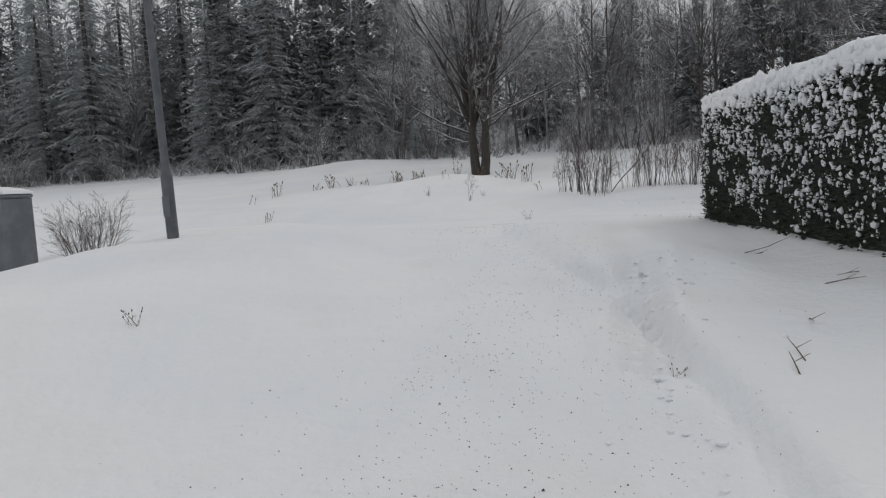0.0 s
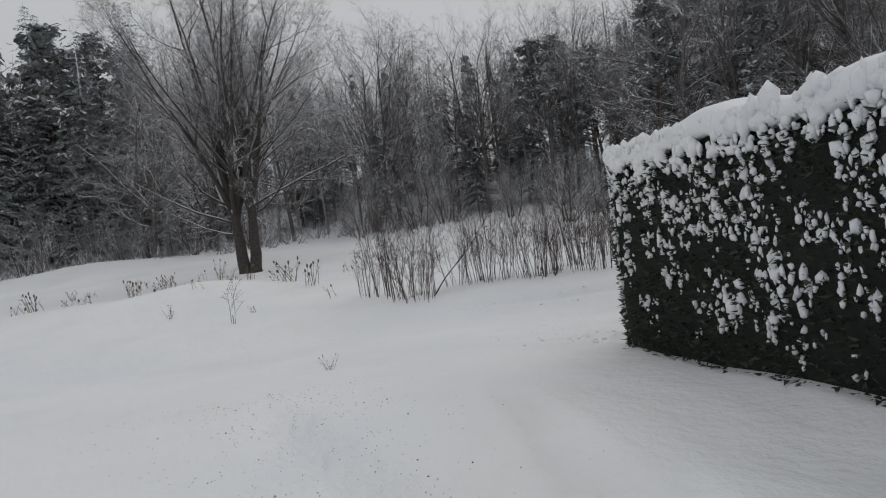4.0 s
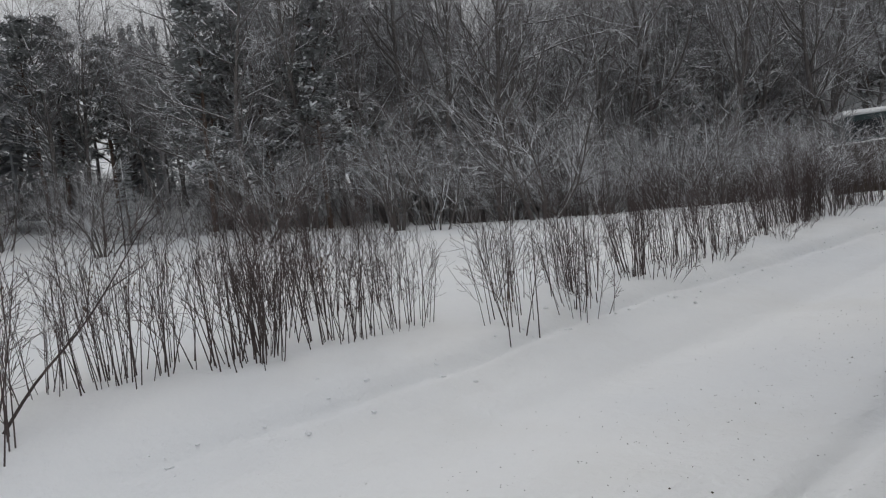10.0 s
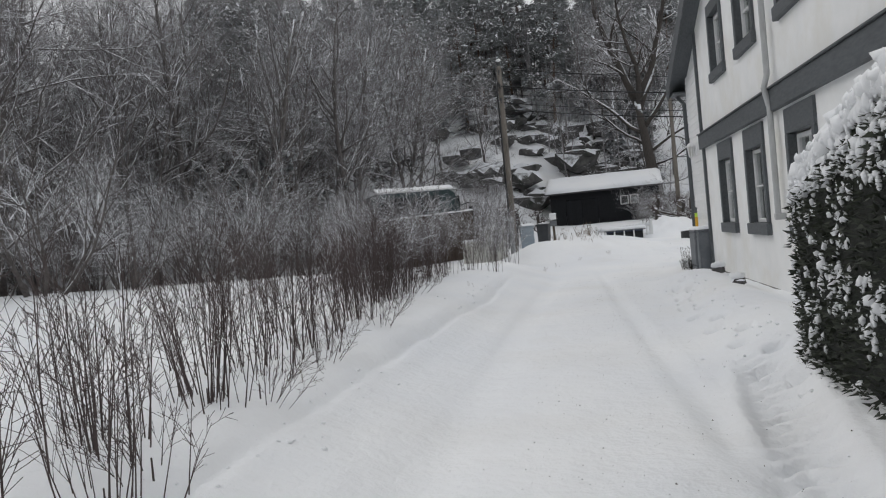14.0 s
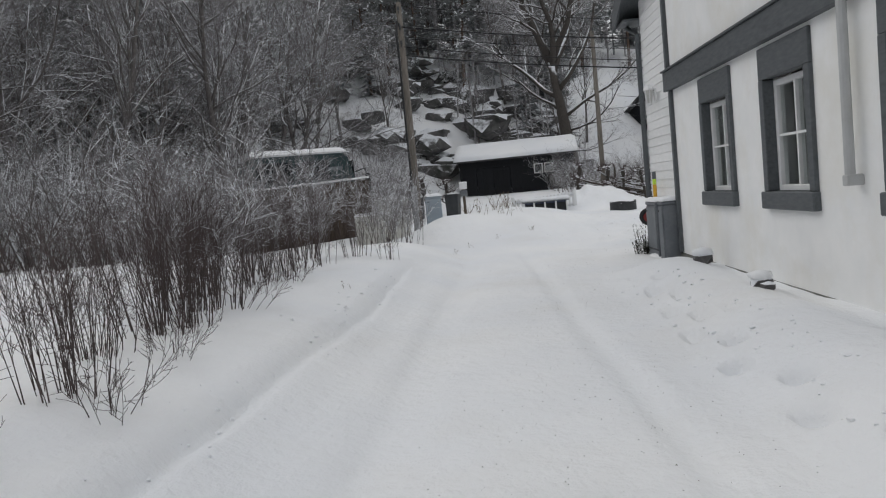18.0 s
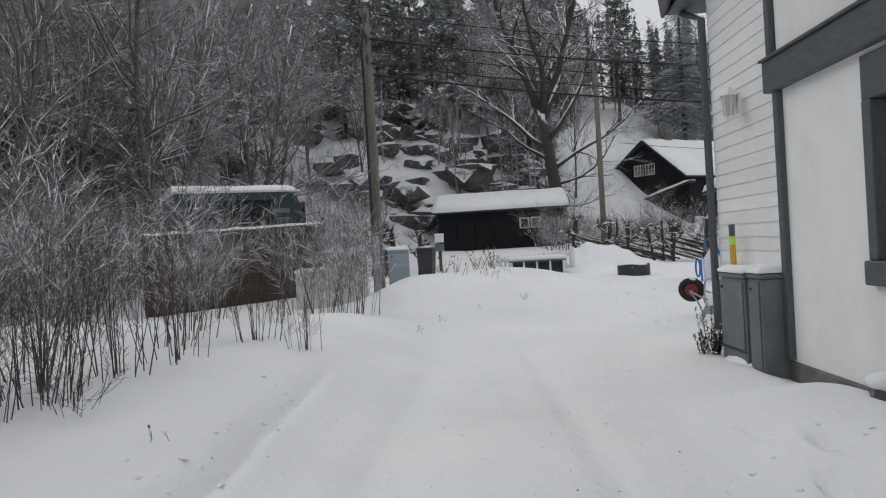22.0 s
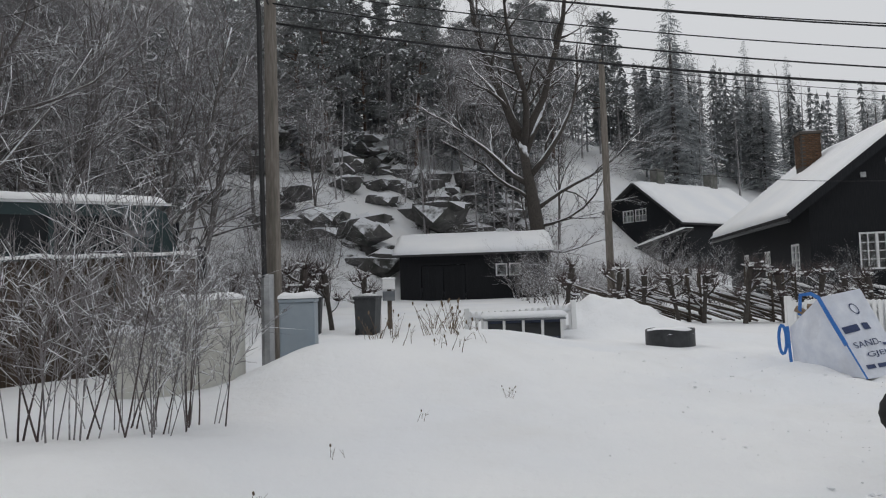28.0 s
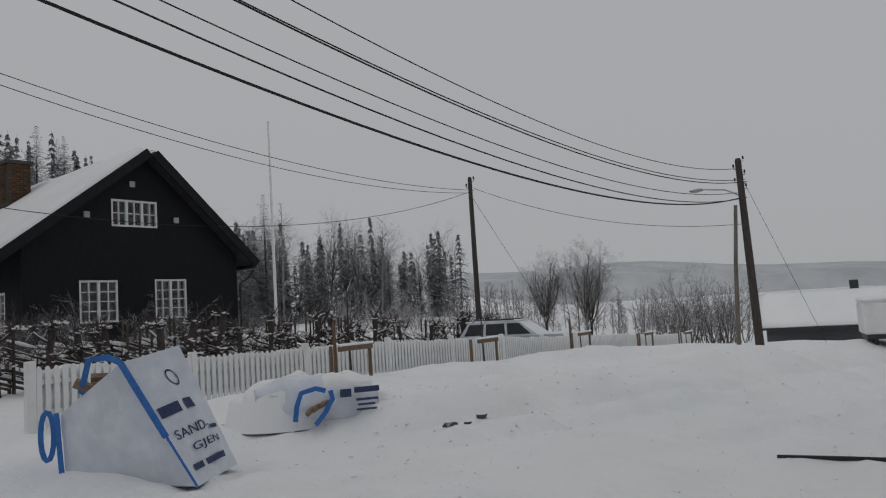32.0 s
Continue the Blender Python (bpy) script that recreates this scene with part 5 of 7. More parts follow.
for protos, places in ((spruces, sp_places), (pines, pi_places), (bares, ba_places), (thickets, th_places)):
    for proto, some in zip(protos, deal(protos, places)):
        spread_copies(proto, some)
rimed = [plant("rimed_tree", shrub(s, 5.6, 7, 11, 12, 1.0, 0.06, ("bark_mid", "rime_twig"), (0.35, 0.62), (25, 65), 0.4, 0.22, 0.17, sliver=True), "spreading low leafless tree thick with rime", "tree", "rimed trees at the field's edge") for s in (24, 25)]
spread_copies(rimed[0], [(21.0, 25.4, 0.3, 1.12), (13.2, 30.5, 2.0, 0.75), (27.6, 24.4, 4.0, 0.85)])
spread_copies(rimed[1], [(17.0, 28.2, 1.0, 0.8), (24.0, 27.0, 5.0, 0.9), (9.0, 33.0, 3.0, 0.62), (33.5, 23.5, 2.4, 0.8)])
kept_state = R.getstate()
slope_places = area(16, 49, 66, 1.5, 8.5, 0.4, 0.85, gap=1.1)
for i, proto in enumerate(thickets):
    spread_copies(proto, slope_places[i::4])
R.setstate(kept_state)


def branching(seed, trunks, shoots, fine_r, n3=7, n2=7, n1=9, extra=(), crook=0.13):
    """Trunks given as (base, top, foot radius, head radius); shoots as (trunk, height share, turn, tilt, length, radius)."""
    rng = random.Random(seed)
    spec = {4: level(8, crook, 0.035, 7, 9, 0.16, (25, 55), (0.28, 0.5), 0.5), 3: level(6, crook * 1.2, 0.05, 5, n3, 0.2, (20, 50), (0.35, 0.6), 0.55),
            2: level(4, 0.14, 0.03, 4, n2, 0.15, (25, 55), (0.4, 0.65), 0.6), 1: level(2, 0.15, 0.0, 3, n1, 0.2, (25, 55), (0.45, 0.8), 0.6), 0: level(1, 0.2, -0.02, 3)}
    for s in spec.values():
        s["fine_r"], s["sliver"] = fine_r, True
    wood, twigs = Buf(), Buf()
    for a, c, r0, r1 in trunks:
        pts = [a.lerp(c, k / 6) + Vector((rng.uniform(-1, 1), rng.uniform(-1, 1), 0)) * (r0 * 0.12 if k else 0) for k in range(7)]
        wood.tube(pts, [r0 * 1.25] + [r0 + (r1 - r0) * k / 6 for k in range(1, 7)], 11)
    for t, f, a, tilt, L, r in shoots:
        p = trunks[t][0].lerp(trunks[t][1], f)
        grow(rng, wood, twigs, p, Vector((math.cos(a) * tilt, math.sin(a) * tilt, 1)), L, r, 4, spec)
    for t, f, a, up, L, r in extra:
        p = trunks[t][0].lerp(trunks[t][1], f)
        grow(rng, wood, twigs, p, Vector((math.cos(a), math.sin(a), up)), L, r, 3, spec)
    return wood.mesh("trunk", "bark", True), twigs.mesh("crown", "frost_twig")


crown_rng = random.Random(32)
fan = [(k % 2, crown_rng.uniform(0.7, 0.99), 2.39996 * k, 0.1 + 0.6 * (k / 19) ** 1.2, crown_rng.uniform(8.0, 9.8) * (1 - 0.16 * k / 19), crown_rng.uniform(0.07, 0.125)) for k in range(20)]
field_tree = plant("field_tree", branching(31, [(Vector((-0.17, 0, -0.3)), Vector((-0.36, 0.1, 2.6)), 0.25, 0.13), (Vector((0.17, 0.05, -0.3)), Vector((0.34, 0.0, 2.75)), 0.24, 0.13)], fan,
    0.012, 7, 6, 6, [(1, 0.9, 0.15, 0.4, 4.8, 0.06), (0, 0.75, 3.2, 0.3, 4.4, 0.055), (0, 0.62, 2.9, 0.2, 3.0, 0.045), (1, 0.8, 6.0, 0.3, 3.4, 0.045), (0, 0.95, 3.6, 0.5, 3.8, 0.05), (1, 0.7, 5.2, 0.2, 3.0, 0.04), (0, 0.85, 2.4, 0.45, 4.0, 0.05)]),
    "large leafless many-stemmed tree with dark trunk, standing in the open", "tree")
spread_copies(field_tree, [(-3.6, 29.55, 0, 1.0)] + [(x, y, a, (top - gzf(x, y)) / 12.4) for x, y, a, top in ((56.8, -52.1, 1.9, 6.2), (53.3, -53.7, 0.8, 6.9))])
clump = [(47.6, -56.6, 0.4, 5.0), (46.6, -57.4, 1.9, 5.6), (45.4, -56.6, 3.0, 6.2), (44.4, -58.2, 4.2, 6.4), (43.2, -57.6, 5.1, 6.0), (42.4, -58.4, 0.9, 6.6), (45.8, -59.4, 2.2, 6.8), (43.8, -60.2, 3.6, 7.0), (41.2, -59.0, 4.6, 6.0), (46.0, -55.4, 5.5, 4.8)]
for i, (x, y, a, h) in enumerate(clump):
    c = copy_thing(thickets[i % 4], Matrix())
    k = h / 3.7
    c.matrix_basis = Matrix.LocRotScale((x, y, gzf(x, y) - 0.1), Euler((0, 0, a)), (k * 0.9, k * 0.9, k))
yard_tree = plant("yard_tree", branching(77, [(Vector((0, 0, -0.3)), Vector((0.5, 0.9, 7.2)), 0.46, 0.16)],
    [(0, 0.97, 1.2, 0.35, 9.5, 0.24), (0, 0.97, 4.4, 0.45, 9.0, 0.2), (0, 0.95, 2.9, 0.6, 8.0, 0.18), (0, 0.9, 5.6, 0.7, 8.5, 0.18), (0, 0.85, 0.6, 0.9, 8.0, 0.16), (0, 0.75, 4.3, 1.1, 7.5, 0.15), (0, 0.7, 1.7, 1.2, 7.5, 0.14), (0, 0.55, 4.9, 1.6, 6.0, 0.12), (0, 0.6, 1.3, 1.7, 6.0, 0.1)],
    0.03, 7, 6, 6, [(0, 0.45, 4.4, 0.15, 4.5, 0.09), (0, 0.4, 1.6, 0.1, 4.0, 0.08), (0, 0.3, 4.9, 0.2, 3.0, 0.06)], crook=0.26),
    "large leafless tree with snow along its dark limbs, by the shed", "tree")
spread_copies(yard_tree, [(68.0, 6.2, 0, 1.38)])


def slip(buf, p, q, w):
    """One thin tapering shoot."""
    d = q - p
    c = d.cross(Vector((0.37, -0.81, 0.2))).normalized() * w
    buf.add([p - c, p + c, q], [(0, 1, 2)])


def far_bare(buf, rng, x, y, h):
    z = gzf(x, y) - 0.2
    top = Vector((x + rng.uniform(-0.6, 0.6), y + rng.uniform(-0.6, 0.6), z + h))
    foot = Vector((x, y, z))
    buf.tube([foot, foot.lerp(top, 0.5), top], [0.012 * h, 0.008 * h, 0.01], 3, cap=False)
    for k in range(17):
        f = 0.18 + 0.8 * (k + rng.random()) / 17
        p, a = foot.lerp(top, f), rng.uniform(0, 6.28)
        q = p + Vector((math.cos(a), math.sin(a), rng.uniform(0.5, 1.4))) * h * rng.uniform(0.07, 0.17) * (1.25 - 0.6 * f)
        slip(buf, p, q, 0.03)
        for _ in range(4):
            m = p.lerp(q, rng.uniform(0.25, 0.9))
            slip(buf, m, m + Vector((rng.uniform(-1, 1), rng.uniform(-1, 1), rng.uniform(-0.1, 1.1))) * h * 0.06, 0.014)


def far_fir(buf, rng, x, y, h):
    z = gzf(x, y) - 0.2
    foot = Vector((x, y, z))
    buf.tube([foot, foot + Vector((0, 0, h))], [0.011 * h, 0.01], 3, cap=False)
    w = rng.uniform(0.13, 0.2) * h
    for k in range(30):
        f = 0.08 + 0.9 * (k + rng.random()) / 30
        p = foot + Vector((0, 0, h * f))
        for j in range(7):
            a = rng.uniform(0, 6.28)
            out = Vector((math.cos(a), math.sin(a), 0)) * (w * (1 - f) ** 0.85 + 0.12) * rng.uniform(0.5, 1.3)
            side = Vector((-math.sin(a), math.cos(a), 0)) * rng.uniform(0.08, 0.2)
            drop = Vector((0, 0, rng.uniform(0.01, 0.045) * h))
            buf.add([p + out * 0.15 - side, p + out * 0.15 + side, p + out - drop + side * 0.6, p + out * 1.1 - drop - side * 0.5], [(0, 1, 2), (0, 2, 3)])


rng = random.Random(91)
b1, b2 = Buf(), Buf()
for n, x0, x1, y0, y1, lo, hi, fir in ((110, -64, -27, 46, 72, 13, 18, 0.4), (60, -27, -13, 46, 68, 10, 14, 0.35), (170, -13, 18, 44, 64, 6.5, 9.6, 0.25), (110, 19, 42, 42, 66, 9, 14, 0.3), (170, 36, 72, 30, 58, 8, 13, 0.22), (340, 84, 114, 2, 56, 7, 12, 0.4), (24, 72, 84, 5, 10, 6, 10, 0.2), (34, 72, 84, 10, 34, 5, 9, 0.1), (60, 70, 84, 34, 56, 8, 13, 0.3), (60, 94, 118, -20, 4, 8, 12, 0.35), (90, 97, 122, -44, -6, 9, 13, 0.75), (150, 76, 100, -76, -32, 6.5, 12, 0.72), (60, 76, 95, -90, -72, 3, 5, 0.0), (50, 44, 56, -86, -68, 3.5, 6, 0.0), (110, 46, 76, -78, -40, 2.5, 4.5, 0.0)):
    for _ in range(n):
        x, y, h = rng.uniform(x0, x1), rng.uniform(y0, y1), rng.uniform(lo, hi)
        if rng.random() < fir:
            far_fir(b2, rng, x, y, h)
        else:
            far_bare(b1, rng, x, y, h)
# both woods take the pale far colours that stand in for haze
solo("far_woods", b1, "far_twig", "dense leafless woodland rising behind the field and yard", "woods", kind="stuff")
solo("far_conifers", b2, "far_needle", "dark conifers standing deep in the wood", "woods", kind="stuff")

# brush on the forest floor and hillside
b = Buf()
for n, x0, x1, y0, y1, hi in ((1500, -60, 12, 41, 62, 1.5), (1100, 10, 42, 36, 56, 1.7), (1500, 34, 72, 23, 48, 1.9), (650, 68, 100, 4, 42, 1.0), (300, 60, 95, -70, -36, 1.6)):
    spots = [(rng.uniform(x0, x1), rng.uniform(y0, y1)) for _ in range(n)]
    for (x, y), z in zip(spots, gz(*zip(*spots)).tolist()):
        p = Vector((x, y, z - 0.05))
        for _ in range(7):
            q = p + Vector((rng.uniform(-0.7, 0.7), rng.uniform(-0.7, 0.7), rng.uniform(0.3, 1.0))) * hi * rng.uniform(0.4, 1.1)
            slip(b, p + Vector((rng.uniform(-0.3, 0.3), rng.uniform(-0.3, 0.3), 0)), q, 0.02)
            m = p.lerp(q, 0.6)
            slip(b, m, m + Vector((rng.uniform(-0.4, 0.4), rng.uniform(-0.4, 0.4), rng.uniform(0.1, 0.5))), 0.012)
# brush shares the rimed twig colour paled for haze
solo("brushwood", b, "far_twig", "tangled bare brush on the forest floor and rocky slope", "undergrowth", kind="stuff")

# ledges of bare rock on the slope above the shed
for k in range(66):
    x, y = rng.uniform(68.5, 86), rng.uniform(7, 34)
    root = thing("rock_ledge", pose(x, y, gzf(x, y), 0, 0, rng.uniform(40, 85)), "dark grey rock ledge with snow lying on it, on the slope", "rock", "rock ledges of the slope")
    big = rng.uniform(0.7, 2.0)
    for j in range(rng.randint(3, 6)):
        b = Buf()
        b.blob((rng.uniform(-1.6, 1.6) * big, -0.12 * j, rng.uniform(-0.2, 0.6) * big), (rng.uniform(0.6, 1.5) * big, rng.uniform(0.4, 0.8) * big, rng.uniform(0.3, 0.7) * big), rng, 0.3)
        part("rock", b, "rock", root)


# ---- saplings along the lane ----
saps = [plant("sapling_clump", shrub(s, 1.5, n, 5, 3, 0.3, 0.0078, ("twig", "twig"), (0.18, 0.42), (15, 40), 0.34, 0.35, 0.04), "clump of thin leafless red-brown saplings in the snow", "sapling", "saplings along the lane") for s, n in ((40, 16), (41, 11), (42, 19), (43, 14), (44, 15))]
frosty = [plant("sapling_clump", shrub(s, 2.0, n, 8, 9, 0.4, 0.0085, ("twig", "frost_twig"), (0.28, 0.55), (18, 48), 0.45, 0.3, 0.06, sliver=True), "clump of leafless saplings with frosted tops", "sapling", "saplings along the lane") for s, n in ((50, 10), (51, 12), (52, 9))]


leaning = plant("sapling_clump", shrub(58, 1.0, 9, 6, 3, 1.1, 0.006, ("twig", "twig"), (0.2, 0.45), (15, 45), 0.3, 0.3, 0.06), "low clump of leaning bare shoots at the edge of the lane", "sapling", "saplings along the lane")


def bank_y(x):
    """The line on which the saplings stand, above the lane."""
    return 14.0 + 0.11 * float(np.clip(x - 8, 0, 11)) - 0.06 * float(np.clip(x - 22, 0, 8)) + 1.1 * float(np.clip((5.6 - x) / 2.4, 0, 1))


row1 = [(2.3 + 0.5 * k + R.uniform(-0.25, 0.25), bank_y(2.3 + 0.5 * k) + R.uniform(-0.15, 0.9), R.uniform(0, 6.28), R.uniform(0.72, 1.08)) for k in range(38)] + [(23.2, 14.1, 0.4, 0.6), (23.9, 14.9, 2.0, 0.85), (22.3, 15.2, 3.3, 1.0), (21.4, 15.4, 5.1, 1.0), (26.0, 15.2, 1.1, 0.6), (1.7, 16.0, 0.2, 1.2), (2.0, 15.2, 1.2, 1.15), (2.3, 14.6, 4.2, 1.05), (1.3, 16.3, 2.2, 0.7), (3.5, 15.3, 2.8, 1.05), (4.3, 15.0, 4.4, 1.0), (5.2, 14.9, 5.5, 1.0)]
row2 = [(8.5 + 1.0 * k + R.uniform(-0.3, 0.3), bank_y(8.5 + k) + 0.9 + R.uniform(-0.4, 1.4), R.uniform(0, 6.28), R.uniform(0.75, 1.1)) for k in range(9, 17)] + area(5, 28.3, 30.6, 14.6, 15.8, 1.0, 1.25, gap=0.5) + [(24.2, 15.9, 0.3, 0.95), (21.2, 16.2, 2.2, 1.1), (20.2, 15.7, 4.0, 1.05), (25.4, 16.4, 1.0, 1.0), (27.0, 16.6, 5.0, 1.0), (17.4, 15.3, 3.0, 1.0)]
for protos, places in ((saps, row1), (frosty, row2)):
    for proto, some in zip(protos, deal(protos, places)):
        spread_copies(proto, some)
for i, (x, y, a, k) in enumerate(((5.3, 16.0, 0.3, 0.95), (5.6, 16.8, 1.7, 1.0), (6.1, 16.3, 2.9, 1.05), (6.2, 17.2, 4.1, 0.9), (6.9, 16.4, 5.2, 1.0), (4.9, 15.5, 0.9, 0.95))):
    c = copy_thing(saps[i % 5], Matrix())
    c.matrix_basis = Matrix.LocRotScale((x, y, gzf(x, y) - 0.05), Euler((0, 0, a)), (k, k, k))


spread_copies(leaning, [(x, bank_y(x) - 0.15 + R.uniform(-0.15, 0.15), R.uniform(0, 6.28), R.uniform(0.7, 1.1)) for x in (8.0, 9.7, 11.2, 12.6, 13.8, 15.1, 16.3, 17.4, 18.7, 20.0)])

# ---- things at the start of the lane ----
LP = thing("lamp_post", pose(-3.55, 6.2, gzf(-3.55, 6.2), 0, -1.5, 0), "grey steel street lamp post standing in the snow", "lamp post")
b = Buf()
b.tube([Vector((0, 0, -0.2)), Vector((0, 0, 0.92)), Vector((0, 0, 1.0))], [0.085, 0.085, 0.06], 14)
part("base_sleeve", b, "lamp_metal", LP)
b = Buf()
b.tube([Vector((0, 0, 0.95)), Vector((0, 0, 4.2)), Vector((0, 0, 6.4))], [0.06, 0.052, 0.04], 14)
part("shaft", b, "lamp_metal", LP)
b = Buf()
b.box((-0.06, -0.088, 0.32), (0.06, -0.08, 0.62), 0.004)
part("hatch", b, "cabinet", LP)
b = Buf()
b.tube([Vector((0, 0, 6.4)), Vector((0.25, 0, 6.6)), Vector((0.7, 0, 6.65))], [0.03, 0.03, 0.03], 8)
part("lamp_arm", b, "lamp_metal", LP)
b = Buf()
b.blob((0.85, 0, 6.64), (0.28, 0.12, 0.07), random.Random(1), 0.03)
part("lamp_head", b, "lamp_metal", LP, "", True)


def cabinet(name, m, w, d, h, mat, label, doors=1, lid=0.06, snow=0.1, split=None, kind="utility cabinet"):
    """A street cabinet: body w wide (x), d deep (towards -y from its face), with lid, doors, handle and a cap of snow."""
    root = thing(name, m, label, kind)
    b = Buf()
    b.box((-w / 2, -d, -0.25), (w / 2, 0, h - lid), 0.012)
    part("body", b, mat, root)
    b = Buf()
    b.box((-w / 2 - 0.015, -d - 0.015, h - lid + 0.002), (w / 2 + 0.015, 0.015, h), 0.015)
    part("lid", b, mat, root)
    for k in range(doors):
        x0, x1 = -w / 2 + w * k / doors + 0.02, -w / 2 + w * (k + 1) / doors - 0.02
        b = Buf()
        b.box((x0, 0.002, 0.24 if split else 0.1), (x1, 0.016, h - lid - 0.03), 0.006)
        dr = part("door", b, mat, root)
        b = Buf()
        b.box((x1 - 0.1, 0.017, h - lid - 0.12), (x1 - 0.05, 0.03, h - lid - 0.09), 0.004)
        part("handle", b, "cabinet_dark", dr)
    if split:
        b = Buf()
        b.box((-w / 2 + 0.01, 0.001, 0.205), (w / 2 - 0.01, 0.008, 0.235))
        part("seam", b, "cabinet_dark", root)
    if snow:
        b = Buf()
        n = 12
        for i in range(n + 1):
            for j in range(n + 1):
                u, v = i / n, j / n
                e = min(1, min(u, 1 - u, v, 1 - v) * 5 + 0.12) ** 0.5
                b.v.append(Vector((-w / 2 - 0.02 + (w + 0.04) * u, -d - 0.02 + (d + 0.04) * v, h + snow * e * (1 + 0.15 * math.sin(5 * u + 3 * v)))))
        m_ = n + 1
        b.f = [(i * m_ + j, (i + 1) * m_ + j, (i + 1) * m_ + j + 1, i * m_ + j + 1) for i in range(n) for j in range(n)]
        k0 = len(b.v)
        ring = [i * m_ for i in range(n + 1)] + [n * m_ + j for j in range(1, n + 1)] + [i * m_ + n for i in range(n - 1, -1, -1)] + [j for j in range(n - 1, 0, -1)]
        b.v += [Vector((b.v[q].x, b.v[q].y, h + 0.003)) for q in ring]
        b.f += [(ring[i], k0 + i, k0 + (i + 1) % len(ring), ring[(i + 1) % len(ring)]) for i in range(len(ring))]
        part("snow_cap", b, "snow", root, "", True)
    return root


cabinet("utility_cabinet", pose(-6.25, 5.75, gzf(-6.2, 5.6), 0, 0, 95), 0.62, 0.4, 1.12, "cabinet", "grey metal utility cabinet beside a bare shrub", 1, split=True)
cabinet("utility_cabinet", pose(23.3, 9.29, 0.02, 0, 0, 3), 0.68, 0.38, 1.07, "cabinet", "grey metal utility cabinet against the white house", 1, snow=0.08, split=True)
cabinet("utility_cabinet", pose(22.77, 9.23, 0.0, 0, 0, 3), 0.3, 0.36, 1.1, "cabinet", "narrow grey metal utility cabinet against the white house", 1, snow=0.07)
cabinet("storage_box", pose(32.9, 15.5, 0.1, 0, 0, 93), 1.02, 0.7, 1.45, "pale_box", "tall cream fibreglass cabinet capped with snow", 1, kind="street cabinet")
cabinet("storage_box", pose(32.6, 16.15, 0.1, 0, 0, 93), 0.95, 0.6, 1.02, "pale_box", "lower cream fibreglass cabinet among bare stems", 1, kind="street cabinet")
cabinet("storage_box", pose(33.45, 14.2, 0.25, 0, 0, 95), 0.52, 0.55, 1.28, "blue_box", "pale blue-grey cabinet capped with snow, beside the pole", 1, kind="street cabinet")

MP = thing("marker_post", pose(23.74, 9.11, gzf(23.74, 9.11), 0, 0, 10), "yellow plastic marker post with grey tip and lime band", "marker post")
for n_, z0, z1, mt in (("post", -0.1, 1.36, "yellow"), ("reflector_band", 1.362, 1.46, "lime"), ("tip", 1.462, 1.6, "lamp_metal")):
    b = Buf()
    b.tube([Vector((0, 0, z0)), Vector((0, 0, z1))], [0.035, 0.035], 12)
    part(n_, b, mt, MP)

evergreen = thing("evergreen_shrub", pose(23.85, 9.36, gzf(23.85, 9.36) - 0.03) @ Matrix.Diagonal((0.72, 0.6, 0.85, 1)), "small dark evergreen shrub flecked with snow by the cabinet", "shrub")
rr = random.Random(5)
bl, bs, bt = Buf(), Buf(), Buf()
for k in range(34):
    a, d = rr.uniform(0, 6.28), rr.uniform(0, 0.26)
    foot = Vector((math.cos(a) * d * 0.7, math.sin(a) * d * 1.2, 0))
    tall = rr.uniform(0.2, 0.42) + (0.28 if d < 0.16 and k % 2 else 0)
    pts = bend_path(rr, foot, Vector((math.cos(a) * 0.3, math.sin(a) * 0.3, 1)), tall, 6, 0.12, 0.02)
    bt.tube(pts, [0.006, 0.006, 0.005, 0.005, 0.004, 0.003, 0.002], 5)
    for i, q in enumerate(pts[1:]):
        for _ in range(11):
            w = rr.uniform(0, 6.28)
            u = Vector((math.cos(w), math.sin(w), rr.uniform(0.1, 1.1))).normalized() * rr.uniform(0.035, 0.075)
            o = q + Vector((0, 0, rr.uniform(-0.03, 0.03)))
            v = u.cross(Vector((0, 0, 1))).normalized() * 0.009
            bl.add([o, o + u * 0.5 + v, o + u, o + u * 0.5 - v], [(0, 1, 2, 3)])
        if rr.random() < 0.16:
            bs.blob(q + Vector((rr.uniform(-0.03, 0.03), rr.uniform(-0.03, 0.03), 0.02)), (rr.uniform(0.015, 0.035), rr.uniform(0.015, 0.035), 0.014), rr, 0.4)
part("stem", bt, "bark", evergreen)
part("foliage", bl, "leaf", evergreen)
part("snow_clumps", bs, "snow", evergreen, "", True)


def stone(x, y, r, snow, seed, label):
    rng = random.Random(seed)
    root = thing("stone", pose(x, y, gzf(x, y)), label, "stone")
    b = Buf()
    b.blob((0, 0, r * 0.25), (r, r * 0.8, r * 0.6), rng, 0.22)
    part("rock", b, "rock", root)
    if snow:
        b = Buf()
        b.blob((0, 0, r * 0.72), (r * 1.02, r * 0.84, r * 0.36), rng, 0.12)
        part("snow_cap", b, "snow", root, "", True)


stone(17.6, 9.3, 0.17, True, 1, "dark stone capped with snow near the wall")
stone(17.42, 9.28, 0.11, False, 2, "small dark stone near the wall")
stone(20.3, 9.2, 0.2, True, 3, "snow-covered stone near the wall")
for k, (x, y, r) in enumerate(((32.3, 3.1, 0.09), (32.2, 2.85, 0.06), (32.1, 2.68, 0.08), (32.35, 2.9, 0.05), (31.95, 2.1, 0.05), (31.85, 1.75, 0.06))):
    stone(x, y, r, False, 10 + k, "dark lump of stone at the road edge")


# ---- yard ----
V = Vector


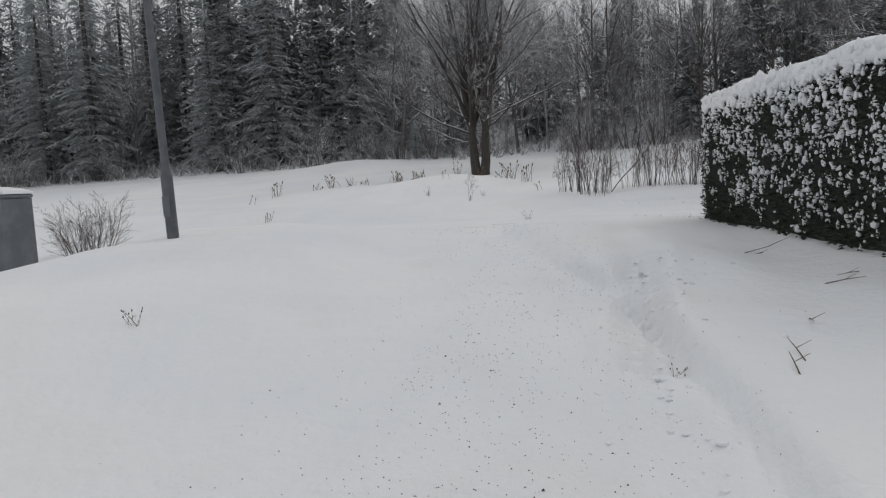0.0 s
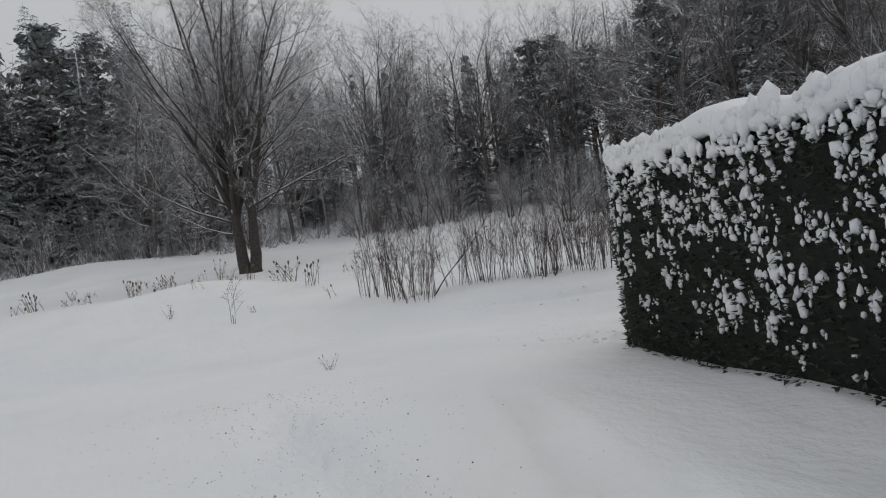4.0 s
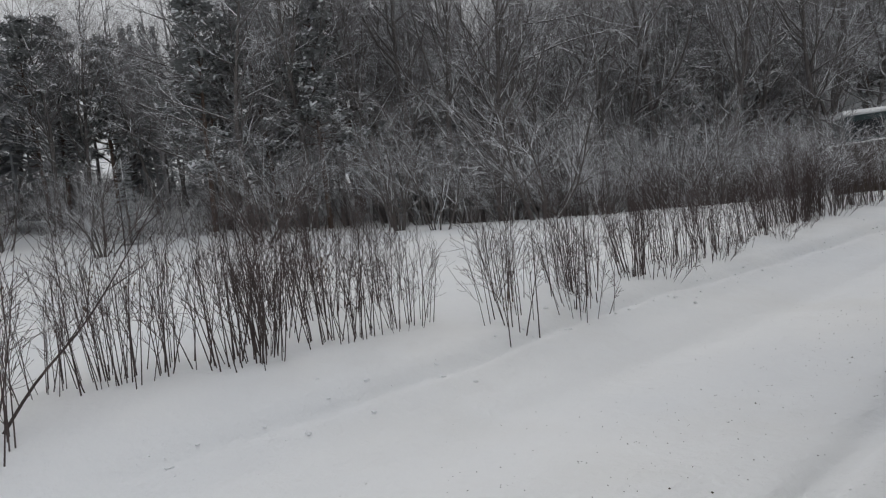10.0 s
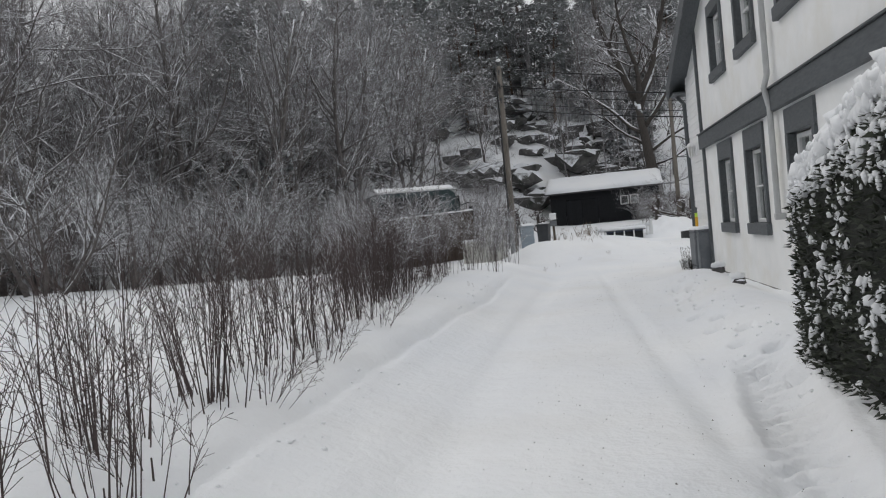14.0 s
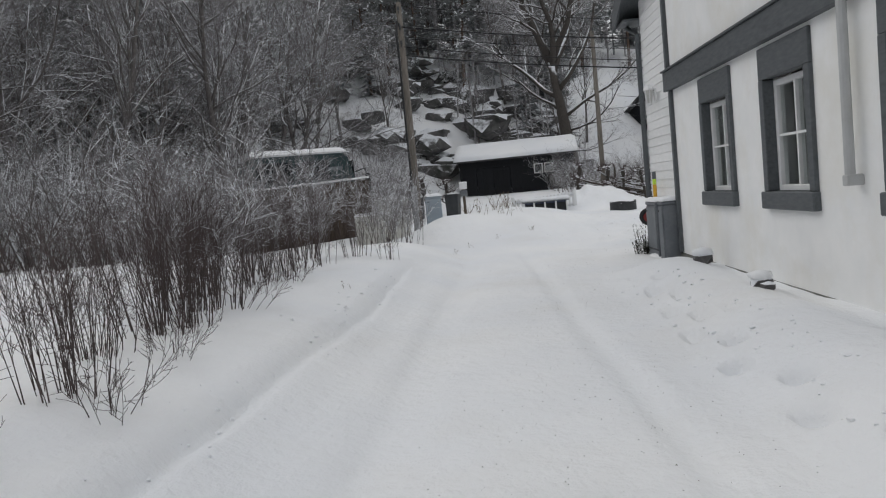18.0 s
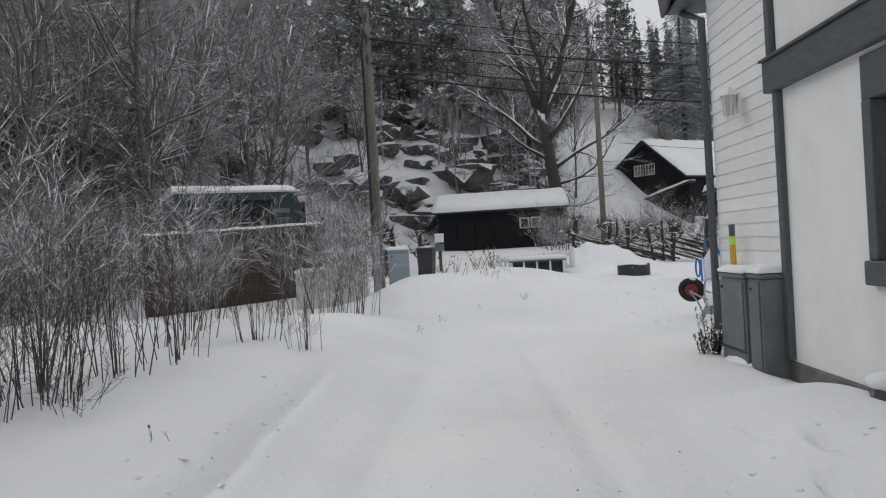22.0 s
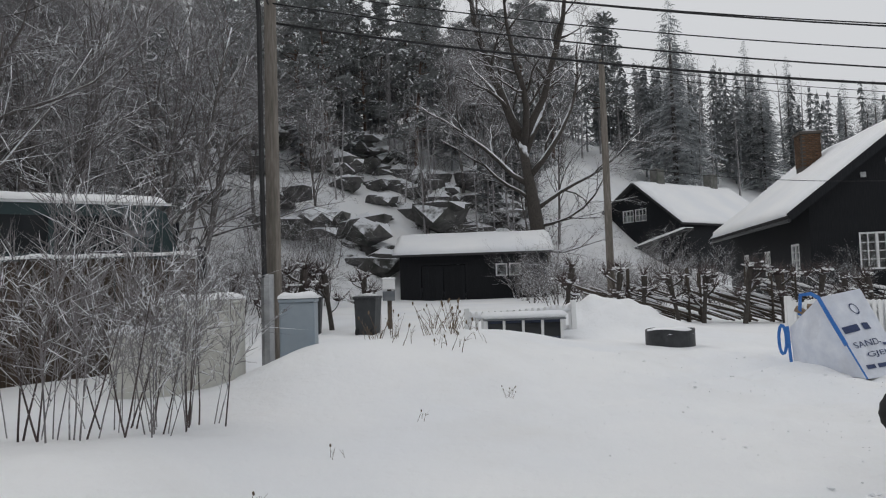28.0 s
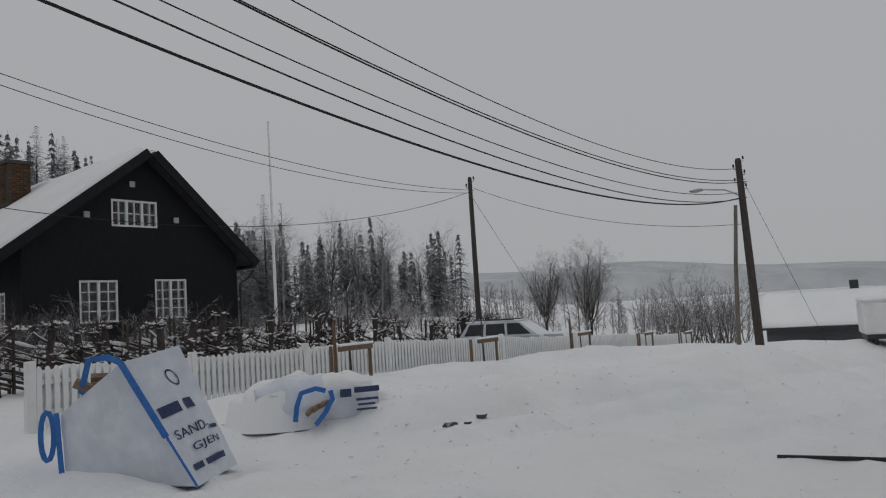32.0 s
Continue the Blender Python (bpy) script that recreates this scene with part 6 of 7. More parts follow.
def strap(pts, w, mat, parent, name="strap"):
    b = Buf()
    n = len(pts)
    for i, p in enumerate(pts):
        d = (pts[min(i + 1, n - 1)] - pts[max(i - 1, 0)]).normalized()
        o = Vector((0, 1, 0))
        s = d.cross(o).normalized() * w / 2
        b.v += [p - s + o * 0.004, p + s + o * 0.004, p + s - o * 0.004, p - s - o * 0.004]
        if i:
            k = 4 * i
            b.f += [(k - 4 + j, k - 4 + (j + 1) % 4, k + (j + 1) % 4, k + j) for j in range(4)]
    b.f += [(3, 2, 1, 0), tuple(range(4 * n - 4, 4 * n))]
    return part(name, b, mat, parent, "blue webbing loop")


def patch(buf, a, c, d, e, n, bulge, seed, thick=0.0):
    """A slightly slack cloth face between four corners."""
    rng = random.Random(seed)
    nrm = (c - a).cross(e - a).normalized()
    base = len(buf.v)
    for i in range(n + 1):
        for j in range(n + 1):
            u, v = i / n, j / n
            p = a.lerp(c, u).lerp(e.lerp(d, u), v)
            k = math.sin(math.pi * u) * math.sin(math.pi * v)
            buf.v.append(p + nrm * (bulge * k + 0.02 * k * math.sin(7 * u + 5 * v + seed) + 0.008 * math.sin(19 * u - 13 * v + seed) * min(1, 6 * k)))
    m = n + 1
    buf.f += [(base + i * m + j, base + (i + 1) * m + j, base + (i + 1) * m + j + 1, base + i * m + j + 1) for i in range(n) for j in range(n)]


def rounded(pts, k):
    """A smooth line through the points, with k steps between two."""
    out = []
    for i in range(len(pts) - 1):
        p0, p1, p2, p3 = pts[max(i - 1, 0)], pts[i], pts[i + 1], pts[min(i + 2, len(pts) - 1)]
        for j in range(k):
            t = j / k
            out.append(0.5 * (2 * p1 + (p2 - p0) * t + (2 * p0 - 5 * p1 + 4 * p2 - p3) * t * t + (3 * p1 - 3 * p2 + p3 - p0) * t ** 3))
    return out + [pts[-1]]


def lump_cap(buf, c, rx, ry, h, seed, n=9, m=22, skirt=0.04):
    """A smooth uneven cap of snow, thick in the middle and rounded off at its rim."""
    base = len(buf.v)
    buf.v.append(V((c[0], c[1], c[2] + h)))
    for i in range(1, n + 1):
        r = i / n
        for j in range(m):
            w = 2 * math.pi * j / m
            k = noise.noise(V((math.cos(w) * r * 1.7 + seed, math.sin(w) * r * 1.7, seed * 0.37)))
            e = 1 + 0.16 * noise.noise(V((math.cos(w) * 1.3, math.sin(w) * 1.3, seed + 4.0)))
            buf.v.append(V((c[0] + rx * r * e * math.cos(w), c[1] + ry * r * e * math.sin(w), c[2] + h * math.sqrt(max(0, 1 - r * r)) * (1 + 0.45 * k) - (skirt if i == n else 0))))
    for j in range(m):
        buf.f.append((base, base + 1 + j, base + 1 + (j + 1) % m))
        for i in range(n - 1):
            a = base + 1 + i * m
            buf.f.append((a + j, a + m + j, a + m + (j + 1) % m, a + (j + 1) % m))


def text_part(words, parent, m, size, mat):
    cu = bpy.data.curves.new("lettering", "FONT")
    cu.body, cu.size, cu.extrude, cu.align_x = words, size, 0.002, "CENTER"
    ob = bpy.data.objects.new("lettering_curve", cu)
    me = bpy.data.meshes.new_from_object(ob)
    bpy.data.objects.remove(ob)
    me.materials.clear()
    me.materials.append(M[mat])
    t = new("lettering", me)
    t.parent, t.matrix_local = parent, m
    return t


def face_frame(a, c, e, u, v, lift=0.03):
    """A frame lying on the face a, a->c across, a->e up."""
    x = (c - a).normalized()
    z = (c - a).cross(e - a).normalized()
    y = z.cross(x)
    o = a + (c - a) * u + (e - a) * v + z * lift
    return Matrix(((x.x, y.x, z.x, o.x), (x.y, y.y, z.y, o.y), (x.z, y.z, z.z, o.z), (0, 0, 0, 1)))


BG = thing("builders_bag", pose(33.91, 5.93, gzf(33.7, 5.7) - 0.03, 0, 0, -132), "white woven builders' bag with blue straps, holding firewood", "bag")
BL, BM, BR, BB = V((-0.86, 0.42, 0)), V((0.43, -0.45, 0)), V((0.78, 0.38, 0.02)), V((-0.1, 1.0, 0))
TL, TM, TR, TB = V((-0.92, 0.5, 0.68)), V((-0.24, -0.2, 1.18)), V((0.26, 0.1, 1.3)), V((-0.4, 0.9, 0.95))
b = Buf()
patch(b, BL, BM, TM, TL, 14, 0.10, 1)
patch(b, BM, BR, TR, TM, 12, 0.06, 2)
patch(b, BR, BB, TB, TR, 10, 0.08, 3)
patch(b, BB, BL, TL, TB, 10, 0.08, 4)
inner = 0.93
ctr = (TL + TM + TR + TB) / 4
I = [ctr + (p - ctr) * inner - V((0, 0, 0.02)) for p in (TL, TM, TR, TB)]
D = [ctr + (p - ctr) * 0.8 - V((0, 0, 0.3)) for p in (TL, TM, TR, TB)]
for k in range(4):
    k2 = (k + 1) % 4
    p = (TL, TM, TR, TB)
    b.add([p[k], p[k2], I[k2], I[k], D[k2], D[k]], [(0, 1, 2, 3), (3, 2, 4, 5)])
b.add(D, [(0, 1, 2, 3)])
part("sack", b, "bag", BG, "", True)
rr = random.Random(8)
for k in range(7):
    b = Buf()
    c = ctr + V((rr.uniform(-0.35, 0.1), rr.uniform(-0.1, 0.35), -0.2 + 0.03 * k))
    d = V((rr.uniform(-1, 1), rr.uniform(-0.6, 0.6), rr.uniform(-0.1, 0.3))).normalized() * 0.18
    b.tube([c - d, c + d], [0.05, 0.055], 5)
    part("firewood", b, "firewood", BG)
strap([BM.lerp(TM, t) + V((0, -0.03, 0)) for t in (0.0, 0.2, 0.4)], 0.022, "blue_strap", BG, "seam")
strap([BM.lerp(TM, t) + V((0, -0.035 - 0.03 * math.sin(3.1 * t), 0)) for t in (0.4, 0.6, 0.8, 1.0)] + [TM + V((-0.12, 0.02, 0.06)), TM + V((-0.3, 0.1, 0.04)), TL.lerp(TM, 0.35) + V((0, 0, 0.03))], 0.06, "blue_strap", BG)
strap([BL.lerp(TL, t) + V((-0.02, -0.05 - 0.02 * math.sin(3 * t), 0)) for t in (0.0, 0.3, 0.6, 0.9)] + [TL + V((-0.03, -0.05, 0.02))], 0.05, "blue_strap", BG)
strap([TL + V((-0.11 + 0.06 * math.cos(a), -0.06, -0.2 + 0.24 * math.sin(a))) for a in [0.42 * k for k in range(16)]], 0.05, "blue_strap", BG)


def on_face(a, c, d, e, bulge, seed, u, v, lift):
    """A point of the cloth face made by patch(), lifted a little off it."""
    nrm = (c - a).cross(e - a).normalized()
    k = math.sin(math.pi * u) * math.sin(math.pi * v)
    return a.lerp(c, u).lerp(e.lerp(d, u), v) + nrm * (bulge * k + 0.02 * k * math.sin(7 * u + 5 * v + seed) + lift)


FACE = (BM, BR, TR, TM, 0.06, 2)
for v0, v1, u0, u1 in ((0.52, 0.6, 0.06, 0.36), (0.52, 0.6, 0.44, 0.62), (0.1, 0.145, 0.1, 0.3), (0.1, 0.145, 0.36, 0.78), (0.33, 0.36, 0.7, 0.92)):
    pb = Buf()
    for k in range(9):
        for v in (v0, v1):
            pb.v.append(on_face(*FACE, u0 + (u1 - u0) * k / 8, v, 0.012))
    pb.f = [(2 * k, 2 * k + 2, 2 * k + 3, 2 * k + 1) for k in range(8)]
    part("print_bar", pb, "ink", BG)
for words, v0, v1, u0, u1 in (("SAND-", 0.34, 0.41, 0.1, 0.66), ("GJEN", 0.21, 0.28, 0.26, 0.8)):
    ob = text_part(words, BG, Matrix(), 0.1, "ink")
    xs, ys = [v.co.x for v in ob.data.vertices], [v.co.y for v in ob.data.vertices]
    for v in ob.data.vertices:
        fu, fv = (v.co.x - min(xs)) / (max(xs) - min(xs)), (v.co.y - min(ys)) / (max(ys) - min(ys))
        v.co = on_face(*FACE, u0 + (u1 - u0) * fu, v0 + (v1 - v0) * fv, 0.012 + max(v.co.z, 0))
pb = Buf()
for k in range(26):
    a0, a1 = 2 * math.pi * k / 26, 2 * math.pi * (k + 1) / 26
    pb.add([on_face(*FACE, 0.55 + r * 1.5 * math.cos(a), 0.78 + r * math.sin(a), 0.012) for r, a in ((0.055, a0), (0.055, a1), (0.07, a1), (0.07, a0))], [(0, 1, 2, 3)])
part("emblem", pb, "ink", BG)

B2 = thing("builders_bag", pose(34.1, 3.35, gzf(34.1, 3.35) - 0.12, 0, 0, -128), "slumped white builders' bag with blue straps, half buried in snow", "bag")
b, rr = Buf(), random.Random(9)
n, m = 18, 20
for i in range(n + 1):
    u = i / n
    for j in range(m):
        w = 2 * math.pi * j / m
        r = (math.sin(math.pi * min(max(u, 0.03), 0.97))) ** 0.35
        k = 1 + 0.08 * math.sin(5 * w + 9 * u) + 0.05 * math.sin(11 * u + 3 * w)
        b.v.append(V((-0.8 + 1.55 * u, 0.36 * math.cos(w) * r * k, 0.26 + (0.3 + 0.06 * u) * math.sin(w) * r * k + 0.12 * (1 - u))))
for i in range(n):
    for j in range(m):
        j2 = (j + 1) % m
        b.f.append((i * m + j, (i + 1) * m + j, (i + 1) * m + j2, i * m + j2))
b.f += [tuple(range(m - 1, -1, -1)), tuple(n * m + j for j in range(m))]
part("sack", b, "bag", B2, "", True)
b = Buf()
lump_cap(b, (-0.42, 0.1, 0.3), 0.58, 0.4, 0.36, 1.3, skirt=0.3)
lump_cap(b, (0.2, 0.06, 0.4), 0.6, 0.36, 0.25, 2.6, skirt=0.12)
lump_cap(b, (-0.2, 0.3, 0.2), 1.0, 0.5, 0.3, 5.1, skirt=0.4)
part("snow_cover", b, "snow", B2, "uneven snow over the bag", True)
strap([V((-0.36, -0.4, 0.12)), V((-0.34, -0.42, 0.3)), V((-0.28, -0.42, 0.46)), V((-0.1, -0.42, 0.5)), V((0.02, -0.41, 0.46))], 0.06, "blue_strap", B2)
strap([V((-0.12, -0.42, 0.06)), V((0.0, -0.44, 0.2)), V((0.1, -0.43, 0.36)), V((0.08, -0.41, 0.46))], 0.06, "blue_strap", B2)
for x0, x1, z0, z1 in ((0.2, 0.34, 0.36, 0.46), (0.38, 0.7, 0.4, 0.47), (0.4, 0.68, 0.3, 0.33), (0.42, 0.64, 0.24, 0.265), (0.4, 0.66, 0.18, 0.205)):
    pb = Buf()
    pb.box((x0, -0.415 + 0.12 * max(0, x0 - 0.3), z0), (x1, -0.405 + 0.12 * max(0, x0 - 0.3), z1))
    part("print_bar", pb, "ink", B2)
for k in range(3):
    b = Buf()
    b.tube([V((-0.22 + 0.08 * k, -0.44, 0.2 + 0.04 * k)), V((-0.12 + 0.08 * k, -0.36, 0.26 + 0.03 * k))], [0.035, 0.04], 5)
    part("firewood", b, "firewood", B2)

# overturned wheelbarrow: wheel and legs in the air
WB = thing("wheelbarrow", pose(28.0, 8.42, gzf(27.8, 8.0) + 0.1, 15, 0, math.degrees(math.atan2(-0.78, -0.62))), "overturned galvanised wheelbarrow with a red-hubbed wheel, under snow", "wheelbarrow")
b = Buf()
seg, rings = 36, 10
for i in range(seg):
    a = 2 * math.pi * i / seg
    for j in range(rings):
        w = 2 * math.pi * j / rings
        rad = 0.165 + 0.052 * math.cos(w) + (0.006 if (i % 2 and math.cos(w) > 0.5) else 0)
        b.v.append(V((rad * math.cos(a), 0.05 * math.sin(w), rad * math.sin(a))))
for i in range(seg):
    for j in range(rings):
        i2, j2 = (i + 1) % seg, (j + 1) % rings
        b.f.append((i * rings + j, i * rings + j2, i2 * rings + j2, i2 * rings + j))
WH = new("wheel")
WH.parent = WB
WH.matrix_local = pose(0, 0, 0.42, 0, 12, 18)
part("tyre", b, "rubber", WH, "black knobbly tyre", True)
b = Buf()
b.tube([V((0, -0.035, 0)), V((0, -0.03, 0)), V((0, 0.03, 0)), V((0, 0.035, 0))], [0.1, 0.12, 0.12, 0.1], 24)
part("rim", b, "red_paint", WH, "red wheel disc", True)
b = Buf()
b.tube([V((0, -0.09, 0)), V((0, 0.09, 0))], [0.02, 0.02], 10)
part("axle", b, "steel", WH)
for sgn in (-1, 1):
    b = Buf()
    b.tube([V((0.0, 0.09 * sgn, 0.42)), V((0.3, 0.16 * sgn, 0.3)), V((0.75, 0.26 * sgn, 0.26)), V((1.1, 0.28 * sgn, 0.2)), V((1.48, 0.28 * sgn, 0.16))], [0.017] * 5, 8)
    part("handle_tube", b, "steel", WB)
    b = Buf()
    b.tube([V((0.0, 0.09 * sgn, 0.42)), V((0.12, 0.11 * sgn, 0.25)), V((0.2, 0.14 * sgn, 0.05))], [0.014] * 3, 8)
    part("wheel_stay", b, "steel", WB)
    b = Buf()
    b.tube([V((1.4, 0.28 * sgn, 0.168)), V((1.52, 0.28 * sgn, 0.156))], [0.02, 0.02], 10)
    part("grip", b, "red_paint", WB, "worn red plastic grip")
    b = Buf()
    b.tube(rounded([V((0.3, 0.24 * sgn, 0.27)), V((0.35, 0.24 * sgn, 0.58)), V((0.37, 0.24 * sgn, 0.65)), V((0.41, 0.24 * sgn, 0.69)), V((0.46, 0.24 * sgn, 0.7)), V((0.5, 0.24 * sgn, 0.67)), V((0.53, 0.24 * sgn, 0.61)), V((0.64, 0.27 * sgn, 0.28))], 4), [0.015] * 29, 10)
    part("leg", b, "steel", WB, "", True)
b = Buf()
patch(b, V((0.18, -0.3, 0.0)), V((0.95, -0.36, 0.0)), V((0.86, -0.24, 0.27)), V((0.32, -0.2, 0.27)), 6, 0.02, 1)
patch(b, V((0.95, -0.36, 0)), V((0.95, 0.36, 0)), V((0.86, 0.24, 0.27)), V((0.86, -0.24, 0.27)), 6, 0.02, 2)
patch(b, V((0.95, 0.36, 0)), V((0.18, 0.3, 0)), V((0.32, 0.2, 0.27)), V((0.86, 0.24, 0.27)), 6, 0.02, 3)
patch(b, V((0.18, 0.3, 0)), V((0.18, -0.3, 0)), V((0.32, -0.2, 0.27)), V((0.32, 0.2, 0.27)), 6, 0.02, 4)
patch(b, V((0.32, -0.2, 0.27)), V((0.86, -0.24, 0.27)), V((0.86, 0.24, 0.27)), V((0.32, 0.2, 0.27)), 6, 0.02, 5)
part("tray", b, "steel", WB, "grey-green galvanised tray turned upside down", True)
b, rr = Buf(), random.Random(12)
lump_cap(b, (0.6, 0.0, 0.26), 0.4, 0.3, 0.12, 3.2)
lump_cap(b, (0.62, -0.02, -0.03), 0.62, 0.5, 0.13, 7.4)
part("snow_drift", b, "snow", WB, "", True)
b = Buf()
lump_cap(b, (0, 0, 0.618), 0.1, 0.035, 0.022, 4.4, 5, 14, 0.02)
part("snow_cover", b, "snow", WB, "", True)

b = Buf()
lump_cap(b, (23.29, 9.15, gzf(23.29, 9.15) - 0.04), 0.42, 0.3, 0.17, 8.3, skirt=0.1)
solo("snow_heap", b, "snow", "soft heap of snow drifted against the grey cabinets", "snow heap")

PL = thing("planter", pose(37.05, 7.67, gzf(37.05, 7.67) - 0.06), "low round dark planter ring filled with snow", "planter")
b = Buf()
for i in range(40):
    a = 2 * math.pi * i / 40
    for r, z in ((0.47, -0.1), (0.47, 0.37), (0.43, 0.37), (0.43, -0.1)):
        b.v.append(V((r * math.cos(a), r * math.sin(a), z + (0.02 * math.sin(3 * a) if z > 0.1 else 0))))
for i in range(40):
    i2 = (i + 1) % 40
    b.f += [(4 * i + j, 4 * i2 + j, 4 * i2 + j + 1, 4 * i + j + 1) for j in range(3)]
part("ring", b, "dark_metal", PL)
b = Buf()
lump_cap(b, (0, 0, 0.33), 0.465, 0.465, 0.09, 6.6)
part("snow_fill", b, "snow", PL, "", True)


# ---- picket fence ----
def picket_mesh(h, w=0.075):
    b = Buf()
    b.prism([V((0, -w / 2, 0)), V((0, w / 2, 0)), V((0, w / 2, h - 0.05)), V((0, w * 0.3, h - 0.012)), V((0, 0, h)), V((0, -w * 0.3, h - 0.012)), V((0, -w / 2, h - 0.05))], V((0.022, 0, 0)))
    return b.mesh("picket", "white_paint")


def rail_along(x, ya, yb, z0, h, mat, step=1.0, d=0.03, w=0.03, lump=0.0, off=0.0):
    b = Buf()
    n = max(2, int(abs(yb - ya) / step))
    for i in range(n + 1):
        y = ya + (yb - ya) * i / n
        z = z0(y)
        k = lump * (0.6 + 0.4 * math.sin(9 * y) * math.sin(3.1 * y))
        b.v += [V((x - w + off, y, z)), V((x + w + off, y, z)), V((x + w * (0.7 if lump else 1) + off, y, z + h + k)), V((x - w * (0.7 if lump else 1) + off, y, z + h + k))]
        if i:
            q = 4 * i
            b.f += [(q - 4 + j, q - 4 + (j + 1) % 4, q + (j + 1) % 4, q + j) for j in range(4)]
    b.f += [(3, 2, 1, 0), tuple(range(4 * n, 4 * n + 4))]
    return b


FX = 37.85
fence_z = lambda y: gzf(FX, y) + 0.02  # noqa: E731
PF = thing("picket_fence", Matrix(), "long white wooden picket fence with snow on its rails", "fence")
pm = picket_mesh(0.86)
yy, k = 4.9, 0
while yy > -29:
    ob = new("picket", pm)
    ob.parent, ob.location = PF, (FX - 0.05, yy, fence_z(yy) + 0.02)
    yy -= 0.125
for z in (0.2, 0.62):
    part("rail", rail_along(FX, 4.95, -29, lambda y: fence_z(y) + z, 0.07, "white_paint", 0.8, w=0.018), "white_paint", PF)
    part("rail_snow", rail_along(FX, 4.95, -29, lambda y: fence_z(y) + z + 0.072, 0.08 if z > 0.4 else 0.3, "snow", 0.25, w=0.07, lump=0.12, off=0.06), "snow", PF, "snow lying along the rail", True)
for k in range(13):
    y = 5.0 - 2.7 * k
    b = Buf()
    b.box((FX - 0.06, y - 0.06, fence_z(y) - 0.3), (FX + 0.06, y + 0.06, fence_z(y) + 0.95), 0.012)
    part("post", b, "white_paint", PF)

for k, y in enumerate((-0.3, -5.3, -11.4, -17.8, -23.5)):
    x = 36.6
    TS = thing("tree_stake_frame", pose(x, y, gzf(x, y) - 0.26), "wooden stake frame round a young street tree, snow on its bar", "tree support", "stake frames along the fence")
    for dx, dy, h in ((0.12, 0.42, 0.82), (-0.12, -0.42, 0.82), (0.3, 0.1, 1.25 if k in (0, 2) else 0.8)):
        b = Buf()
        b.tube([V((dx, dy, -0.2)), V((dx, dy, h))], [0.035, 0.033], 8)
        part("stake", b, "stake_wood", TS)
    b = Buf()
    b.box((-0.16, -0.48, 0.72), (-0.1, 0.48, 0.81), 0.008)
    part("crossbar", b, "stake_wood", TS)
    b = Buf()
    b.box((-0.18, -0.5, 0.812), (-0.08, 0.5, 0.86), 0.02)
    part("snow_cap", b, "snow", TS)
    b = Buf()
    b.tube([V((0, 0, -0.2)), V((0.02, 0.01, 0.9)), V((0.0, 0.03, 2.1))], [0.025, 0.018, 0.006], 6)
    rr = random.Random(60 + k)
    for _ in range(7):
        z = rr.uniform(0.9, 1.9)
        a = rr.uniform(0, 6.28)
        b.tube([V((0.01, 0.02, z)), V((0.22 * math.cos(a), 0.22 * math.sin(a), z + 0.3))], [0.008, 0.003], 4)
    part("young_trunk", b, "bark", TS)


# ---- woven fence and pollards before the black house ----
WF = thing("woven_fence", Matrix(), "old fence of slanting split rails, each carrying snow", "fence")
rr = random.Random(17)
slat = Buf()
slat.tube([V((0, 0, 0)), V((0.01, 1.3, 0.44)), V((0, 2.6, 0.85))], [0.035, 0.04, 0.03], 6)
slat_mesh = slat.mesh("slat", "old_wood")
post_b = Buf()
post_b.tube([V((0, 0, -0.3)), V((0.01, 0, 0.8)), V((0, 0, 1.5))], [0.04, 0.035, 0.025], 7)
post_mesh = post_b.mesh("post", "old_wood")
y = 7.2
while y > -20:
    z = gzf(44.0, y)
    for k in range(2):
        ob = new("slat", slat_mesh)
        ob.parent = WF
        ob.matrix_basis = pose(44.0 + rr.uniform(-0.05, 0.05), y - 1.3, z + 0.0 + 0.0 * k + rr.uniform(-0.02, 0.14), rr.uniform(-3, 3), 0, rr.uniform(-2, 2))
        y -= 0.17
    if int(y * 10) % 3 == 0 or rr.random() < 0.24:
        for dx in (-0.09, 0.09):
            ob = new("post", post_mesh)
            ob.parent, ob.location = WF, (44.0 + dx, y, z + rr.uniform(-0.1, 0.15))
snowline = Buf()
y = 7.0
while y > -20:
    z = gzf(44, y)
    for lev in (0.35, 0.7, 1.0):
        if rr.random() < 0.75:
            L = rr.uniform(0.25, 0.7)
            c = V((43.95 + rr.uniform(-0.04, 0.04), y, z + lev + rr.uniform(-0.1, 0.12)))
            snowline.tube([c + V((0, -L / 2, -0.16 * L)), c, c + V((0, L / 2, 0.16 * L))], [0.02, 0.045, 0.02], 6)
    y -= 0.3
part("snow", snowline, "snow", WF, "snow lying along the rails", True)


